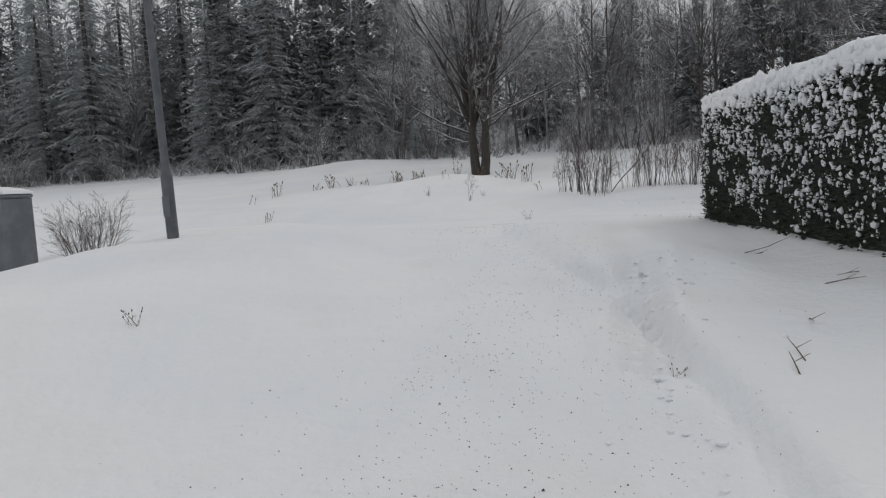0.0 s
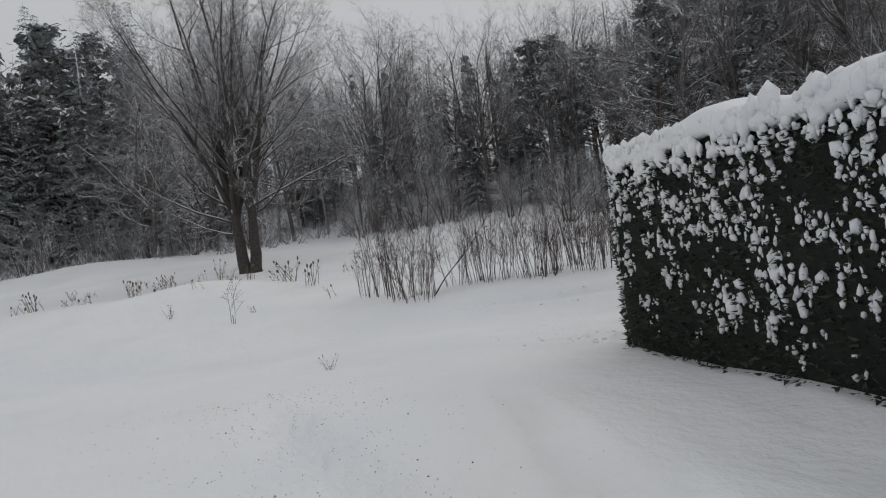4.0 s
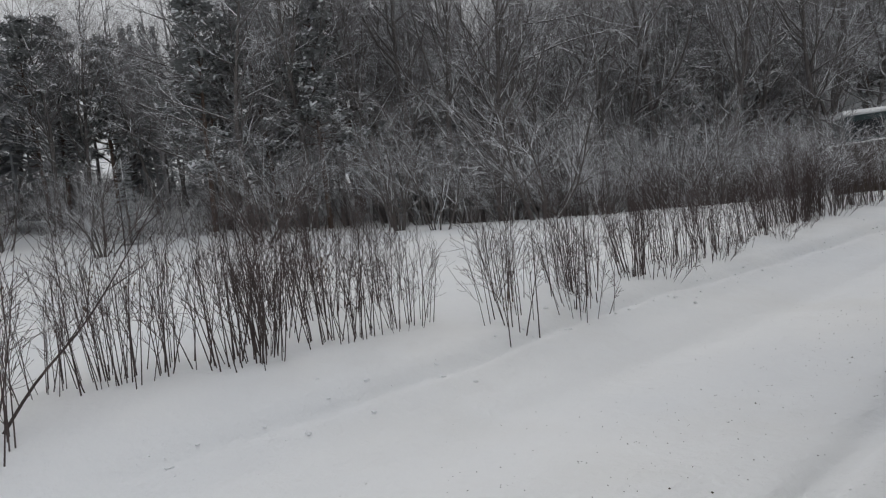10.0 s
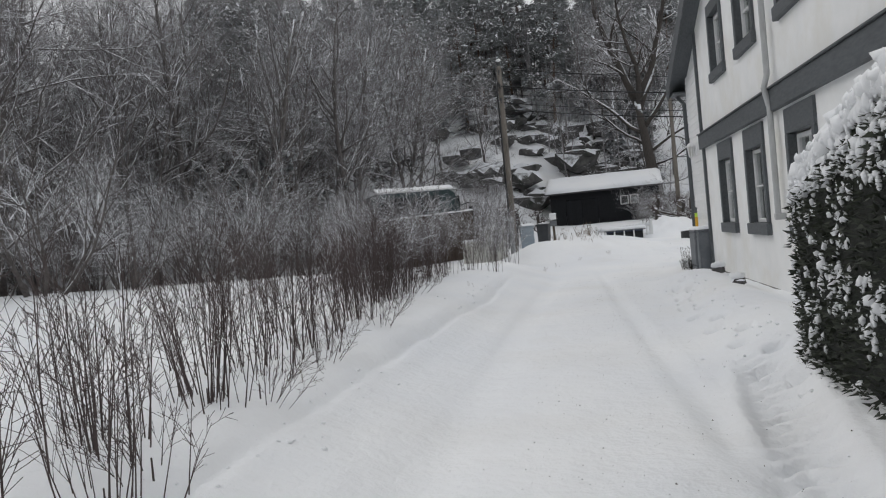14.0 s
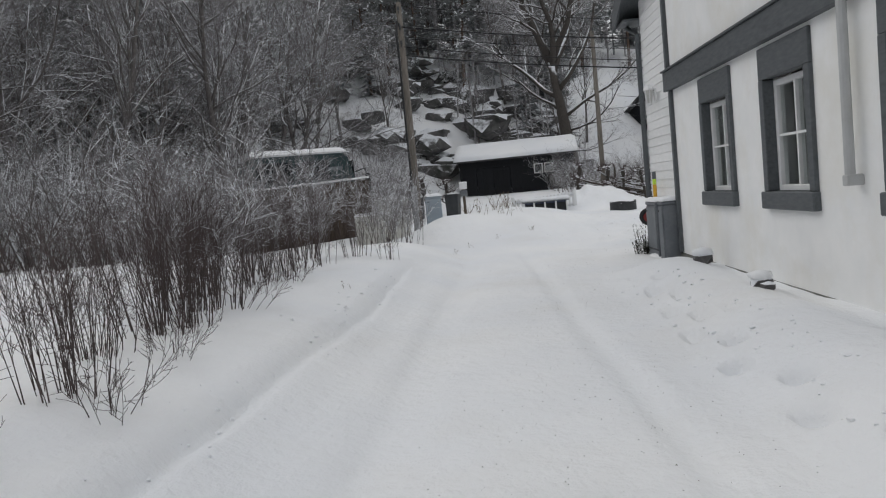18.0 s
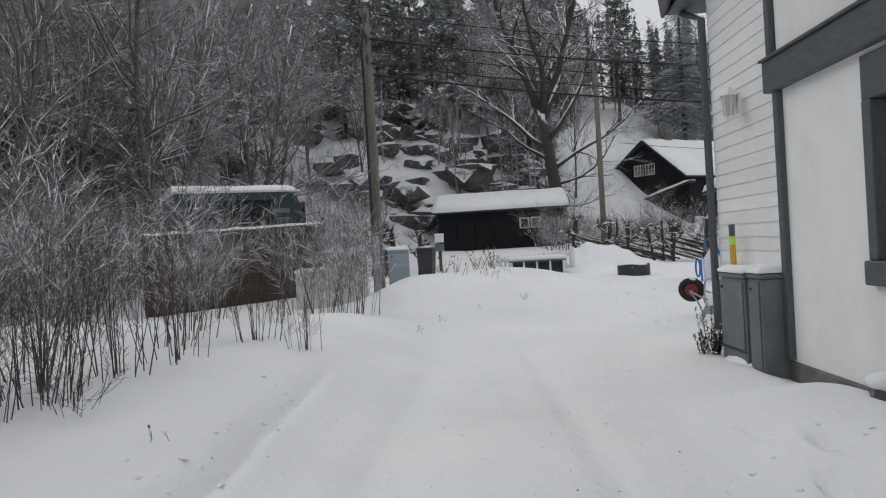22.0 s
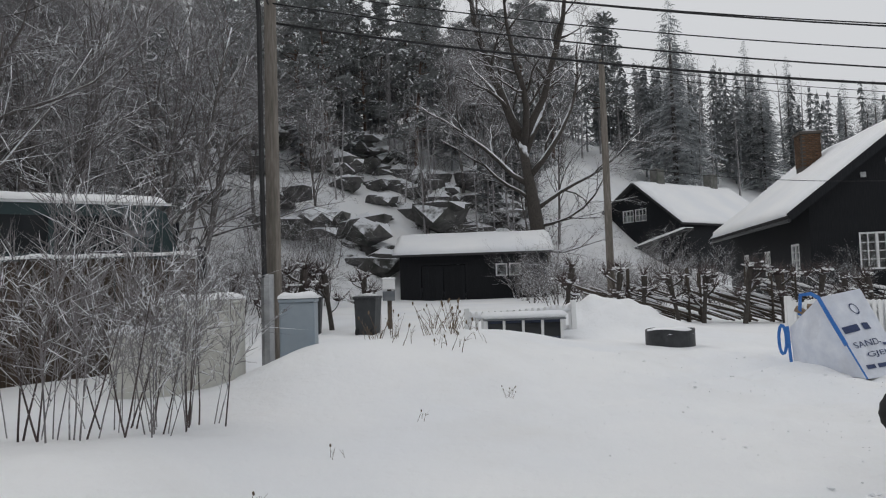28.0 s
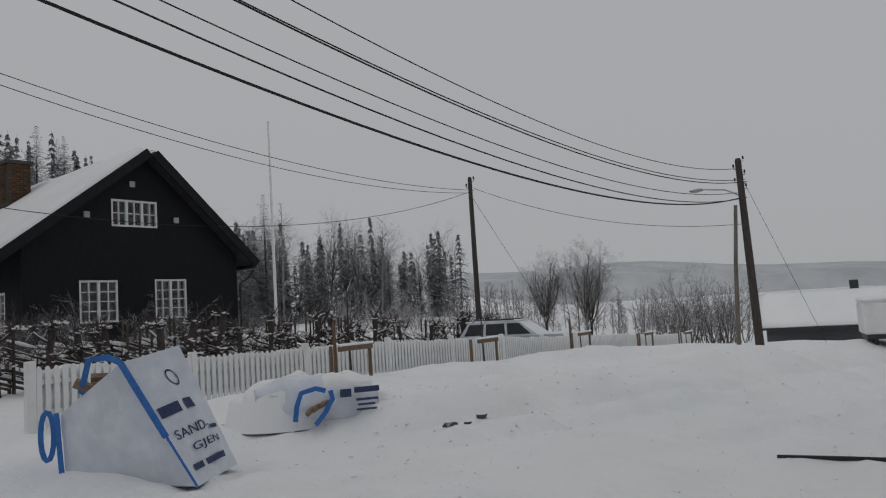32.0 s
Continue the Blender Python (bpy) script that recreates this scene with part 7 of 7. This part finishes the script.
def pollard(seed, h=1.35):
    rng = random.Random(seed)
    wood, tw, sn = Buf(), Buf(), Buf()
    pts = bend_path(rng, V((0, 0, -0.2)), V((rng.uniform(-0.15, 0.15), rng.uniform(-0.15, 0.15), 1)), h + 0.2, 5, 0.09, 0.03)
    wood.tube(pts, [0.075, 0.062, 0.055, 0.058, 0.075, 0.085], 8)
    for _ in range(5):
        q = pts[rng.choice((2, 3, 4))]
        p2 = bend_path(rng, q, V((rng.uniform(-1, 1), rng.uniform(-1, 1), 0.4)), rng.uniform(0.25, 0.5), 3, 0.2, 0.1)
        wood.tube(p2, [0.035, 0.03, 0.033, 0.04], 6)
        pts.append(p2[-1])
    for q in pts[5:]:
        for _ in range(40):
            a = rng.uniform(0, 6.28)
            d = V((math.cos(a) * rng.uniform(0.2, 0.9), math.sin(a) * rng.uniform(0.2, 0.9), rng.uniform(0.2, 1)))
            e = bend_path(rng, q, d, rng.uniform(0.15, 0.5), 2, 0.15, 0.02)
            tw.tube(e, [0.007, 0.006, 0.003], 3)
        for _ in range(9):
            sn.blob(q + V((rng.uniform(-0.2, 0.2), rng.uniform(-0.2, 0.2), rng.uniform(0.06, 0.16))), (rng.uniform(0.02, 0.07), rng.uniform(0.02, 0.07), rng.uniform(0.012, 0.03)), rng, 0.4)
    return wood.mesh("trunk", "bark"), tw.mesh("shoot_head", "twig"), sn.mesh("snow_head", "snow", True)


pols = []
for s in (1, 2, 3, 4):
    root = thing("pollard_shrub", Matrix(), "knobbly cut-back shrub with a snowy head along the woven fence", "shrub", "pollards along the fence")
    for n_, me in zip(("trunk", "shoot_head", "snow_head"), pollard(s)):
        part(n_, me, None, root)
    pols.append(root)
places = [(43.3 + R.uniform(-0.2, 0.2), 7.6 - 0.95 * k + R.uniform(-0.25, 0.25), R.uniform(0, 6.28), R.uniform(0.9, 1.2)) for k in range(29)] + [(43.6, 15.4, 1, 1.2), (42.8, 16.3, 2, 1.3), (44.6, 14.6, 3, 1.1), (45.3, 17.6, 0, 1.1), (45.4, 19, 4, 1.1), (45.0, 8.6, 1, 1.2)]
for proto, some in zip(pols, deal(pols, places)):
    spread_copies(proto, some, 0.0)

# white gate panel, cold frame, bins and letter box by the heap
GP = thing("gate_panel", Matrix(), "short white picket panel with snow on top", "fence")
for k in range(17):
    ob = new("picket", pm)
    y = 9.2 + 0.145 * k
    ob.parent, ob.location = GP, (39.75, y, gzf(39.7, y) - 0.25)
for y in (9.12, 11.6):
    b = Buf()
    b.box((39.7, y - 0.06, gzf(39.7, y) - 0.3), (39.82, y + 0.06, gzf(39.7, y) + 0.68), 0.01)
    part("post", b, "white_paint", GP)
for z in (0.05, 0.38):
    part("rail", rail_along(39.8, 9.15, 11.6, lambda y: gzf(39.7, y) + z, 0.06, "white_paint", 0.8, w=0.018), "white_paint", GP)
part("rail_snow", rail_along(39.8, 9.15, 11.6, lambda y: gzf(39.7, y) + 0.44, 0.1, "snow", 0.2, w=0.06, lump=0.08), "snow", GP, "", True)
CF = thing("cold_frame", pose(39.0, 10.35, gzf(39.1, 10.3)), "white-framed garden box with blue-grey glass under a snowy lid", "garden box")
b = Buf()
b.box((-0.24, -0.8, -0.1), (0.35, 0.8, 0.42), 0.01)
part("body", b, "navy", CF)
for y0, y1 in ((-0.78, -0.42), (-0.36, 0.0), (0.06, 0.42), (0.48, 0.78)):
    b = Buf()
    b.box((-0.262, y0, 0.06), (-0.245, y1, 0.36), 0.004)
    part("pane", b, "dark_glass", CF)
for y in (-0.84, -0.42, 0.0, 0.42, 0.81):
    b = Buf()
    b.box((-0.275, y, -0.1), (-0.243, y + 0.06, 0.42), 0.006)
    part("glazing_bar", b, "white_paint", CF)
b = Buf()
b.box((-0.36, -0.9, 0.422), (0.4, 0.9, 0.46), 0.01)
part("lid", b, "cabinet", CF)
b = Buf()
b.box((-0.39, -0.93, 0.462), (0.43, 0.93, 0.6), 0.06)
part("snow_cap", b, "snow", CF, "", True)


def wheelie_bin(x, y, a):
    root = thing("wheelie_bin", pose(x, y, gzf(x, y) - 0.05, 0, 0, a), "dark grey wheeled rubbish bin with snow on the lid", "bin", "bins by the letter box")
    b = Buf()
    b.prism([V((-0.24, -0.26, 0)), V((0.24, -0.26, 0)), V((0.29, -0.32, 0.95)), V((-0.29, -0.32, 0.95))], V((0, 0.55, 0)))
    part("body", b, "cabinet_dark", root)
    b = Buf()
    b.box((-0.31, -0.34, 0.952), (0.31, 0.3, 1.02), 0.02)
    part("lid", b, "cabinet_dark", root)
    for sx in (-0.2, 0.2):
        b = Buf()
        b.tube([V((sx - 0.03, 0.3, 0.1)), V((sx + 0.03, 0.3, 0.1))], [0.1, 0.1], 14)
        part("wheel", b, "rubber", root)
    b = Buf()
    b.blob((0, 0, 1.04), (0.28, 0.28, 0.06), random.Random(3), 0.08)
    part("snow_cap", b, "snow", root, "", True)


wheelie_bin(41.7, 14.15, 80)
wheelie_bin(42.3, 15.75, 95)
LB = thing("letter_box", pose(43.6, 13.75, gzf(43.6, 13.75)), "weathered post with letter boxes capped by snow", "letter box")
b = Buf()
b.box((-0.06, -0.06, -0.2), (0.06, 0.06, 1.25), 0.01)
part("post", b, "old_wood", LB)
for z in (0.8, 1.12):
    b = Buf()
    b.box((-0.26, -0.17, z), (-0.065, 0.17, z + 0.27), 0.015)
    part("box", b, "cabinet" if z < 1 else "white_paint", LB)
b = Buf()
b.box((-0.28, -0.19, 1.392), (-0.03, 0.19, 1.46), 0.03)
part("snow_cap", b, "snow", LB)

# ---- van parked behind the boards ----
CO = thing("van", pose(37.3, 17.35, gzf(36.5, 18) - 0.15, 0, 0, math.degrees(math.atan2(0.868, -0.496))), "tall dark green van with a snow-covered roof, parked behind boards", "van")
b = Buf()
b.box((0.1, -2.45, 0.45), (3.9, 0.0, 2.2), 0.08)
part("lower_body", b, "green_paint", CO)
b = Buf()
pr = [V((0.05, 0, 2.205)), V((3.9, 0, 2.205)), V((3.9, 0, 3.1)), V((3.75, 0, 3.25)), V((0.55, 0, 3.25)), V((0.3, 0, 3.1))]
b.prism(pr[::-1], V((0, -2.45, 0)))
part("upper_body", b, "green_paint", CO)
for k in range(2):
    b = Buf()
    b.box((1.0 + 1.4 * k, 0.003, 2.3), (2.3 + 1.4 * k, 0.012, 3.02), 0.03)
    part("side_window", b, "dark_glass", CO)
b = Buf()
b.box((0.02, -2.3, 1.4), (0.09, -0.15, 2.95), 0.02)
part("windscreen", b, "dark_glass", CO)
for z, w_ in ((2.62, 0.55), (2.42, 0.4)):
    b = Buf()
    b.box((0.55, 0.014, z), (0.55 + w_, 0.02, z + (0.13 if z > 2.5 else 0.06)))
    part("print_bar", b, "cabinet", CO)
b = Buf()
b.tube([V((0.1, 0.1, 2.5)), V((-0.25, 0.25, 2.6)), V((-0.3, 0.28, 2.45))], [0.02] * 3, 6)
b.box((-0.42, 0.2, 1.75), (-0.25, 0.34, 2.42), 0.03)
part("mirror", b, "rubber", CO, "black wing mirror")
cs = snow_slab(0.2, 3.25, 3.88, 3.25, 0.02, -2.45, 0.22, 0.005, 51, 26, 8)
part("roof_snow", cs, "snow", CO, "", True)
for x in (0.9, 3.1):
    b = Buf()
    b.tube([V((x, -0.28, 0.42)), V((x, 0.02, 0.42))], [0.46, 0.46], 22)
    wl_ = part("wheel", b, "rubber", CO)
    b = Buf()
    b.tube([V((x, 0.015, 0.42)), V((x, 0.03, 0.42))], [0.24, 0.2], 16)
    part("hub", b, "steel", wl_)

BS = thing("board_screen", Matrix(), "tall screen of dark brown boards with snow along its top", "fence")
p0, p1 = V((36.35, 16.75, 0)), V((32.5, 20.35, 0))
d = (p1 - p0).normalized()
nb = 28
wdt = (p1 - p0).length / nb
bb = Buf()
bb.box((0.006, -0.015, -0.2), (wdt - 0.006, 0.015, 2.0), 0.004)
board2 = bb.mesh("board", "brown_wood")
ang = math.degrees(math.atan2(d.y, d.x))
rr = random.Random(3)
for k in range(nb):
    q = p0 + d * wdt * k
    ob = new("board", board2)
    ob.parent = BS
    ob.matrix_basis = pose(q.x, q.y, gzf(q.x, q.y) + rr.uniform(-0.05, 0.02), rr.uniform(-1, 1), 0, ang)
b = Buf()
for k in range(40):
    q = p0.lerp(p1, k / 39)
    z = gzf(q.x, q.y) + 2.04 - 0.05 * k / 39
    s = V((-d.y, d.x, 0)) * 0.07
    b.v += [V((q.x, q.y, z)) - s, V((q.x, q.y, z)) + s, V((q.x, q.y, z + 0.06 + 0.02 * math.sin(k))) + s * 0.6, V((q.x, q.y, z + 0.06)) - s * 0.6]
    if k:
        n = 4 * k
        b.f += [(n - 4 + j, n - 4 + (j + 1) % 4, n + (j + 1) % 4, n + j) for j in range(4)]
part("snow_cap", b, "snow", BS, "", True)

# ---- parked car, far house and small things down the road ----
CR = thing("car", pose(41.0, -15.6, gzf(41, -15.6), 0, 0, 188), "pale blue-grey estate car dusted with snow, behind the fence", "car")
b = Buf()
prof = [(-2.2, 0.35), (-2.25, 0.7), (-2.15, 0.95), (2.05, 0.95), (2.2, 0.75), (2.2, 0.35)]
b.prism([V((x, 0.85, z)) for x, z in prof][::-1], V((0, -1.7, 0)))
part("body", b, "car_paint", CR)
b = Buf()
lo, hi = [(-2.1, 0.955), (1.1, 0.955), (0.35, 1.48), (-1.75, 1.52)], 0.12
vs = [V((x, 0.82 if z < 1 else 0.66, z)) for x, z in lo] + [V((x, -0.82 if z < 1 else -0.66, z)) for x, z in lo]
b.add(vs, [(0, 1, 2, 3), (7, 6, 5, 4), (1, 5, 6, 2), (4, 0, 3, 7), (3, 2, 6, 7)])
part("cabin", b, "car_paint", CR)
for x0, x1, x2, x3 in ((-1.0, -0.2, -0.25, -1.0), (-0.1, 0.85, 0.33, -0.15), (-1.9, -1.1, -1.1, -1.7)):
    for sgn in (-1, 1):
        b = Buf()
        b.add([V((x0, sgn * 0.81, 1.0)), V((x1, sgn * 0.81, 1.0)), V((x2, sgn * 0.69, 1.43)), V((x3, sgn * 0.69, 1.43)), V((x0, sgn * 0.79, 1.0)), V((x1, sgn * 0.79, 1.0)), V((x2, sgn * 0.67, 1.43)), V((x3, sgn * 0.67, 1.43))],
              [(0, 1, 2, 3), (7, 6, 5, 4), (0, 4, 5, 1), (2, 6, 7, 3), (1, 5, 6, 2), (0, 3, 7, 4)])
        part("side_window", b, "dark_glass", CR)
for x in (-1.35, 1.35):
    for sgn in (-1, 1):
        b = Buf()
        b.tube([V((x, sgn * 0.68, 0.32)), V((x, sgn * 0.87, 0.32))], [0.32, 0.32], 20)
        wl_ = part("wheel", b, "rubber", CR)
        b = Buf()
        b.tube([V((x, sgn * 0.872, 0.32)), V((x, sgn * 0.88, 0.32))], [0.2, 0.18], 14)
        part("rim", b, "steel", wl_)
for sgn in (-1, 1):
    b = Buf()
    b.tube([V((-1.6, sgn * 0.6, 1.53)), V((-1.5, sgn * 0.6, 1.58)), V((0.1, sgn * 0.6, 1.56)), V((0.2, sgn * 0.6, 1.5))], [0.018] * 4, 6)
    part("roof_rail", b, "dark_metal", CR)
    b = Buf()
    b.box((-2.27, sgn * 0.6 - 0.12, 0.72), (-2.2, sgn * 0.6 + 0.12, 0.95), 0.02)
    part("tail_light", b, "red_paint", CR)
b, rr = Buf(), random.Random(6)
for k in range(26):
    b.blob((rr.uniform(-1.9, 0.3), rr.uniform(-0.6, 0.6), 1.52), (rr.uniform(0.15, 0.3), rr.uniform(0.15, 0.3), 0.04), rr, 0.1)
part("roof_snow", b, "snow", CR, "", True)

HS = thing("small_house", pose(32.3, -51.3, -3.15, 0, 0, 184), "low white-roofed house down the slope", "house")
stop = Top(0, 4.4, 0.5, 0.5)
b = Buf()
b.box((-5.0, -6.0, 0), (5.0, -0.3, 2.1))
b.box((-5.0, -0.3, 0), (5.0, 0, 1.0))
for x0, x1 in ((-5, -4.0), (-2.6, -2.0), (-0.6, 0.2), (1.8, 2.4), (4.0, 5.0)):
    b.box((x0, -0.3, 1.0), (x1, 0, 2.1))
part("wall", b, "grey_trim", HS)
for x0, x1 in ((-4.0, -2.6), (-2.0, -0.6), (0.2, 1.8), (2.4, 4.0)):
    window(HS, x0, x1, 1.0, 2.1, 0.0, 1, 1, ("white_paint", "white_paint"), 0, 0, False, 1)
for ya, yb in ((0.7, -3.0), (-6.7, -3.0)):
    b = Buf()
    b.prism([V((-5.6, ya, 2.1)), V((-5.6, yb, 4.3)), V((-5.6, yb, 4.45)), V((-5.6, ya, 2.25))], V((11.2, 0, 0)))
    part("roof", b, "roof_felt", HS)
holder = new("roof_snow_layer")
holder.parent = HS
holder.matrix_local = pose(0, 0, 0, 0, 0, 90)
for k, ya in enumerate((0.7, -6.7)):
    part("roof_snow", snow_slab(ya, 2.25, -3.0, 4.45, 5.6, -5.6, 0.25, 0.005, 61 + k, 10, 20), "snow", holder, "", True)
for x, y, z0, z1, r in ((0.6, -3.0, 4.2, 5.2, 0.28), (0.2, -1.6, 3.3, 4.1, 0.2)):
    b = Buf()
    b.box((x - r, y - r, z0), (x + r, y + r, z1), 0.02)
    part("chimney", b, "dark_metal", HS)

TR_ = thing("trailer_box", pose(27.95, -7.4, gzf(27.95, -7.4), 0, 0, 10), "white box trailer on dark legs with snow on top", "trailer")
b = Buf()
b.box((-0.7, -0.5, 0.3), (0.7, 0.5, 0.95), 0.03)
part("box", b, "white_paint", TR_)
b = Buf()
b.box((-0.66, -0.46, 0.2), (0.66, 0.46, 0.298))
part("chassis", b, "dark_metal", TR_)
for sx in (-0.5, 0.5):
    for sy in (-0.35, 0.35):
        b = Buf()
        b.box((sx - 0.04, sy - 0.04, -0.1), (sx + 0.04, sy + 0.04, 0.198))
        part("leg", b, "dark_metal", TR_)
b = Buf()
b.box((-0.72, -0.52, 0.952), (0.72, 0.52, 1.05), 0.045)
part("snow_cap", b, "snow", TR_)
b = Buf()
q0, q1 = V((28.72, 3.27, 0)), V((27.3, 3.14, 0))
b.tube([V((p.x, p.y, gzf(p.x, p.y) + 0.02)) for p in (q0, q0.lerp(q1, 0.4), q0.lerp(q1, 0.7), q1)], [0.016, 0.02, 0.022, 0.02], 6)
solo("pipe", b, "rubber", "black pipe lying half sunk in the snow", "pipe")


# ---- weeds and small growth ----
def stalks(seed, n, h, r, base=0.2, mat="dry", lean=0.5):
    rng = random.Random(seed)
    b = Buf()
    for _ in range(n):
        a = rng.uniform(0, 6.28)
        o = V((math.cos(a), math.sin(a), 0)) * rng.uniform(0, base)
        pts = bend_path(rng, o - V((0, 0, 0.05)), V((rng.uniform(-lean, lean), rng.uniform(-lean, lean), 1)), h * rng.uniform(0.4, 1.1), 4, 0.1, -0.02)
        b.tube(pts, [r, r * 0.9, r * 0.8, r * 0.6, r * 0.4], 4)
        if rng.random() < 0.5:
            b.blob(pts[-1], (r * 3, r * 3, r * 6), rng, 0.3)
        for _ in range(rng.randint(0, 3)):
            q = rng.choice(pts[1:4])
            b.tube([q, q + V((rng.uniform(-0.1, 0.1), rng.uniform(-0.1, 0.1), rng.uniform(0.02, 0.12)))], [r * 0.6, r * 0.3], 3)
    return b.mesh("stalk", mat)


weeds = []
for s, n, h in ((1, 5, 0.35), (2, 8, 0.5), (3, 3, 0.3), (4, 10, 0.6)):
    root = thing("weed_tuft", Matrix(), "tuft of dry brown weed stalks standing in the snow", "weed", "weeds in the snow")
    part("stalk", stalks(s, n, h, 0.006), None, root)
    weeds.append(root)
places = area(34, -9, 1, 17, 29, 0.7, 1.4, gap=0.5) + area(3, -3, 0.5, 15.6, 17, 0.3, 0.5) + area(10, 0, 9, 16, 26, 0.6, 1.1) + area(12, 32.6, 36, 11.4, 13.2, 0.7, 1.1, gap=0.25) + [(-0.98, 1.8, 0, 0.35), (-5.8, 13.4, 1, 0.6), (1.2, 9.9, 1, 0.3), (3.3, 1.4, 2, 0.25), (29, 12.9, 1, 0.5), (27.5, 13.2, 2, 0.5), (30.3, 12.2, 2, 0.45), (31.2, 11.2, 1, 0.35)] + area(3, 6, 24, 13.9, 14.3, 0.35, 0.5, gap=2)
for proto, some in zip(weeds, deal(weeds, places)):
    spread_copies(proto, some, 0.0)
young = plant("young_sapling", shrub(70, 0.95, 2, 6, 3, 0.2, 0.008, ("twig", "twig"), (0.25, 0.5), (25, 50), 0.05, 0.35), "small bare sapling standing alone in the snow", "sapling")
spread_copies(young, [(-0.96, 15.02, 0, 1.0)])
edge_shrub = plant("roadside_shrub", shrub(71, 1.1, 16, 7, 4, 0.7, 0.01, ("twig", "twig"), (0.25, 0.5), (20, 55), 0.35, 0.2), "low bare shrub beside the utility cabinet", "shrub")
spread_copies(edge_shrub, [(-5.3, 6.5, 0, 1.0), (-5.9, 7.3, 2, 0.9)])
small_fir = plant("spruce", spruce(80, 3.0, 0.26, 0.16, 0.03), "small young spruce laden with snow", "spruce tree")
spread_copies(small_fir, [(11.0, 36.0, 0, 1.05), (-10.5, 43.0, 1, 0.9)])
b = Buf()
z0 = gzf(2.45, 15.0)
b.tube(rounded([Vector((2.45, 15.0, z0 - 0.1)), Vector((2.75, 14.95, z0 + 0.3)), Vector((3.2, 14.9, z0 + 0.75)), Vector((3.75, 14.85, z0 + 1.5))], 4), [0.014 - 0.0009 * k for k in range(13)], 6)
for k, (x, z, dx, dz) in enumerate(((2.9, 0.45, 0.35, 0.5), (3.15, 0.7, 0.1, 0.55), (3.3, 0.88, 0.4, 0.22), (3.5, 1.15, 0.0, 0.5), (3.6, 1.3, 0.3, 0.25))):
    b.tube([Vector((x, 14.9, z0 + z)), Vector((x + dx * 0.5, 14.88 + 0.04 * (k % 3), z0 + z + dz * 0.4)), Vector((x + dx, 14.86, z0 + z + dz))], [0.005, 0.004, 0.002], 4)
solo("leaning_sapling", b, "twig", "thin bare sapling leaning over beside its clump", "sapling")
rr = random.Random(14)
for k, (x, y, L) in enumerate(((4.5, 5.6, 0.7), (4.35, 5.2, 0.5), (4.8, 3.5, 0.45), (4.7, 3.2, 0.3), (3.96, 1.26, 0.3), (3.9, 1.0, 0.25), (4.2, 2.0, 0.3))):
    a = rr.uniform(0, 6.28)
    b = Buf()
    o = V((math.cos(a), math.sin(a), 0)) * L / 2
    c = V((x, y, 0))
    b.tube([V((p.x, p.y, gzf(p.x, p.y) + h)) for p, h in ((c - o, 0.0), (c, 0.03), (c + o, 0.05))], [0.005, 0.004, 0.002], 4)
    b.tube([V((c.x, c.y, gzf(c.x, c.y) + 0.03)), V((c.x + 0.1, c.y + 0.08, gzf(c.x, c.y) + 0.06))], [0.003, 0.0015], 3)
    solo("twig", b, "dry", "thin dry twig lying on the snow", "twig", group="twigs on the snow")

# grit strewn on the driven snow
b, rr = Buf(), random.Random(21)
spots = []
for k in range(6500):
    if k < 3600:
        y = rr.uniform(-6, 9)
        x = 2.2 + rr.gauss(0, 0.6) + 0.05 * (2 - y) - 0.25 * max(0, y - 4)
    elif k < 4900:
        x, y = rr.uniform(3, 24), 11.4 + rr.gauss(0, 0.7)
    else:
        x, y = rr.uniform(24, 35), rr.uniform(-6, 11)
    spots.append((x, y))
for (x, y), z in zip(spots, gz(*zip(*spots)).tolist()):
    s = rr.uniform(0.0018, 0.005) * (1.8 if rr.random() < 0.06 else 1)
    b.v += [V((x - s, y - s, z)), V((x + s, y - s * 0.6, z)), V((x, y + s, z)), V((x, y, z + s * 1.1))]
    n = len(b.v) - 4
    b.f += [(n, n + 1, n + 3), (n + 1, n + 2, n + 3), (n + 2, n, n + 3)]
solo("grit", b, "gravel", "dark sanding grit strewn over the driven snow", "grit", kind="stuff")

# crumbs and clods of snow thrown up by feet, wheels and the plough
b, rr = Buf(), random.Random(33)
spots = [(rr.uniform(26.5, 35.5), rr.uniform(-9, 9.5)) for _ in range(900)]
spots += [(rr.uniform(31, 34.5), rr.uniform(-2, 5)) for _ in range(400)]
spots += [(rr.uniform(3, 22), 13.75 + rr.gauss(0, 0.14)) for _ in range(260)]
spots += [(rr.uniform(5, 20), 10.0 + rr.gauss(0, 0.25)) for _ in range(220)]
spots += [(4.3 + rr.gauss(0, 0.45), 10.15 + rr.gauss(0, 0.3)) for _ in range(140)]
spots += [(3.3 + rr.gauss(0, 0.25), rr.uniform(-2, 5)) for _ in range(260)]
for (x, y), z in zip(spots, gz(*zip(*spots)).tolist()):
    r = 0.005 + 0.02 * rr.random() ** 3
    b.blob((x, y, z + r * 0.25), (r * rr.uniform(0.8, 1.5), r * rr.uniform(0.8, 1.5), r * rr.uniform(0.5, 0.9)), rr, 0.3)
solo("snow_crumbs", b, "snow", "small clods of loose snow strewn over the trodden ground", "snow", kind="stuff")
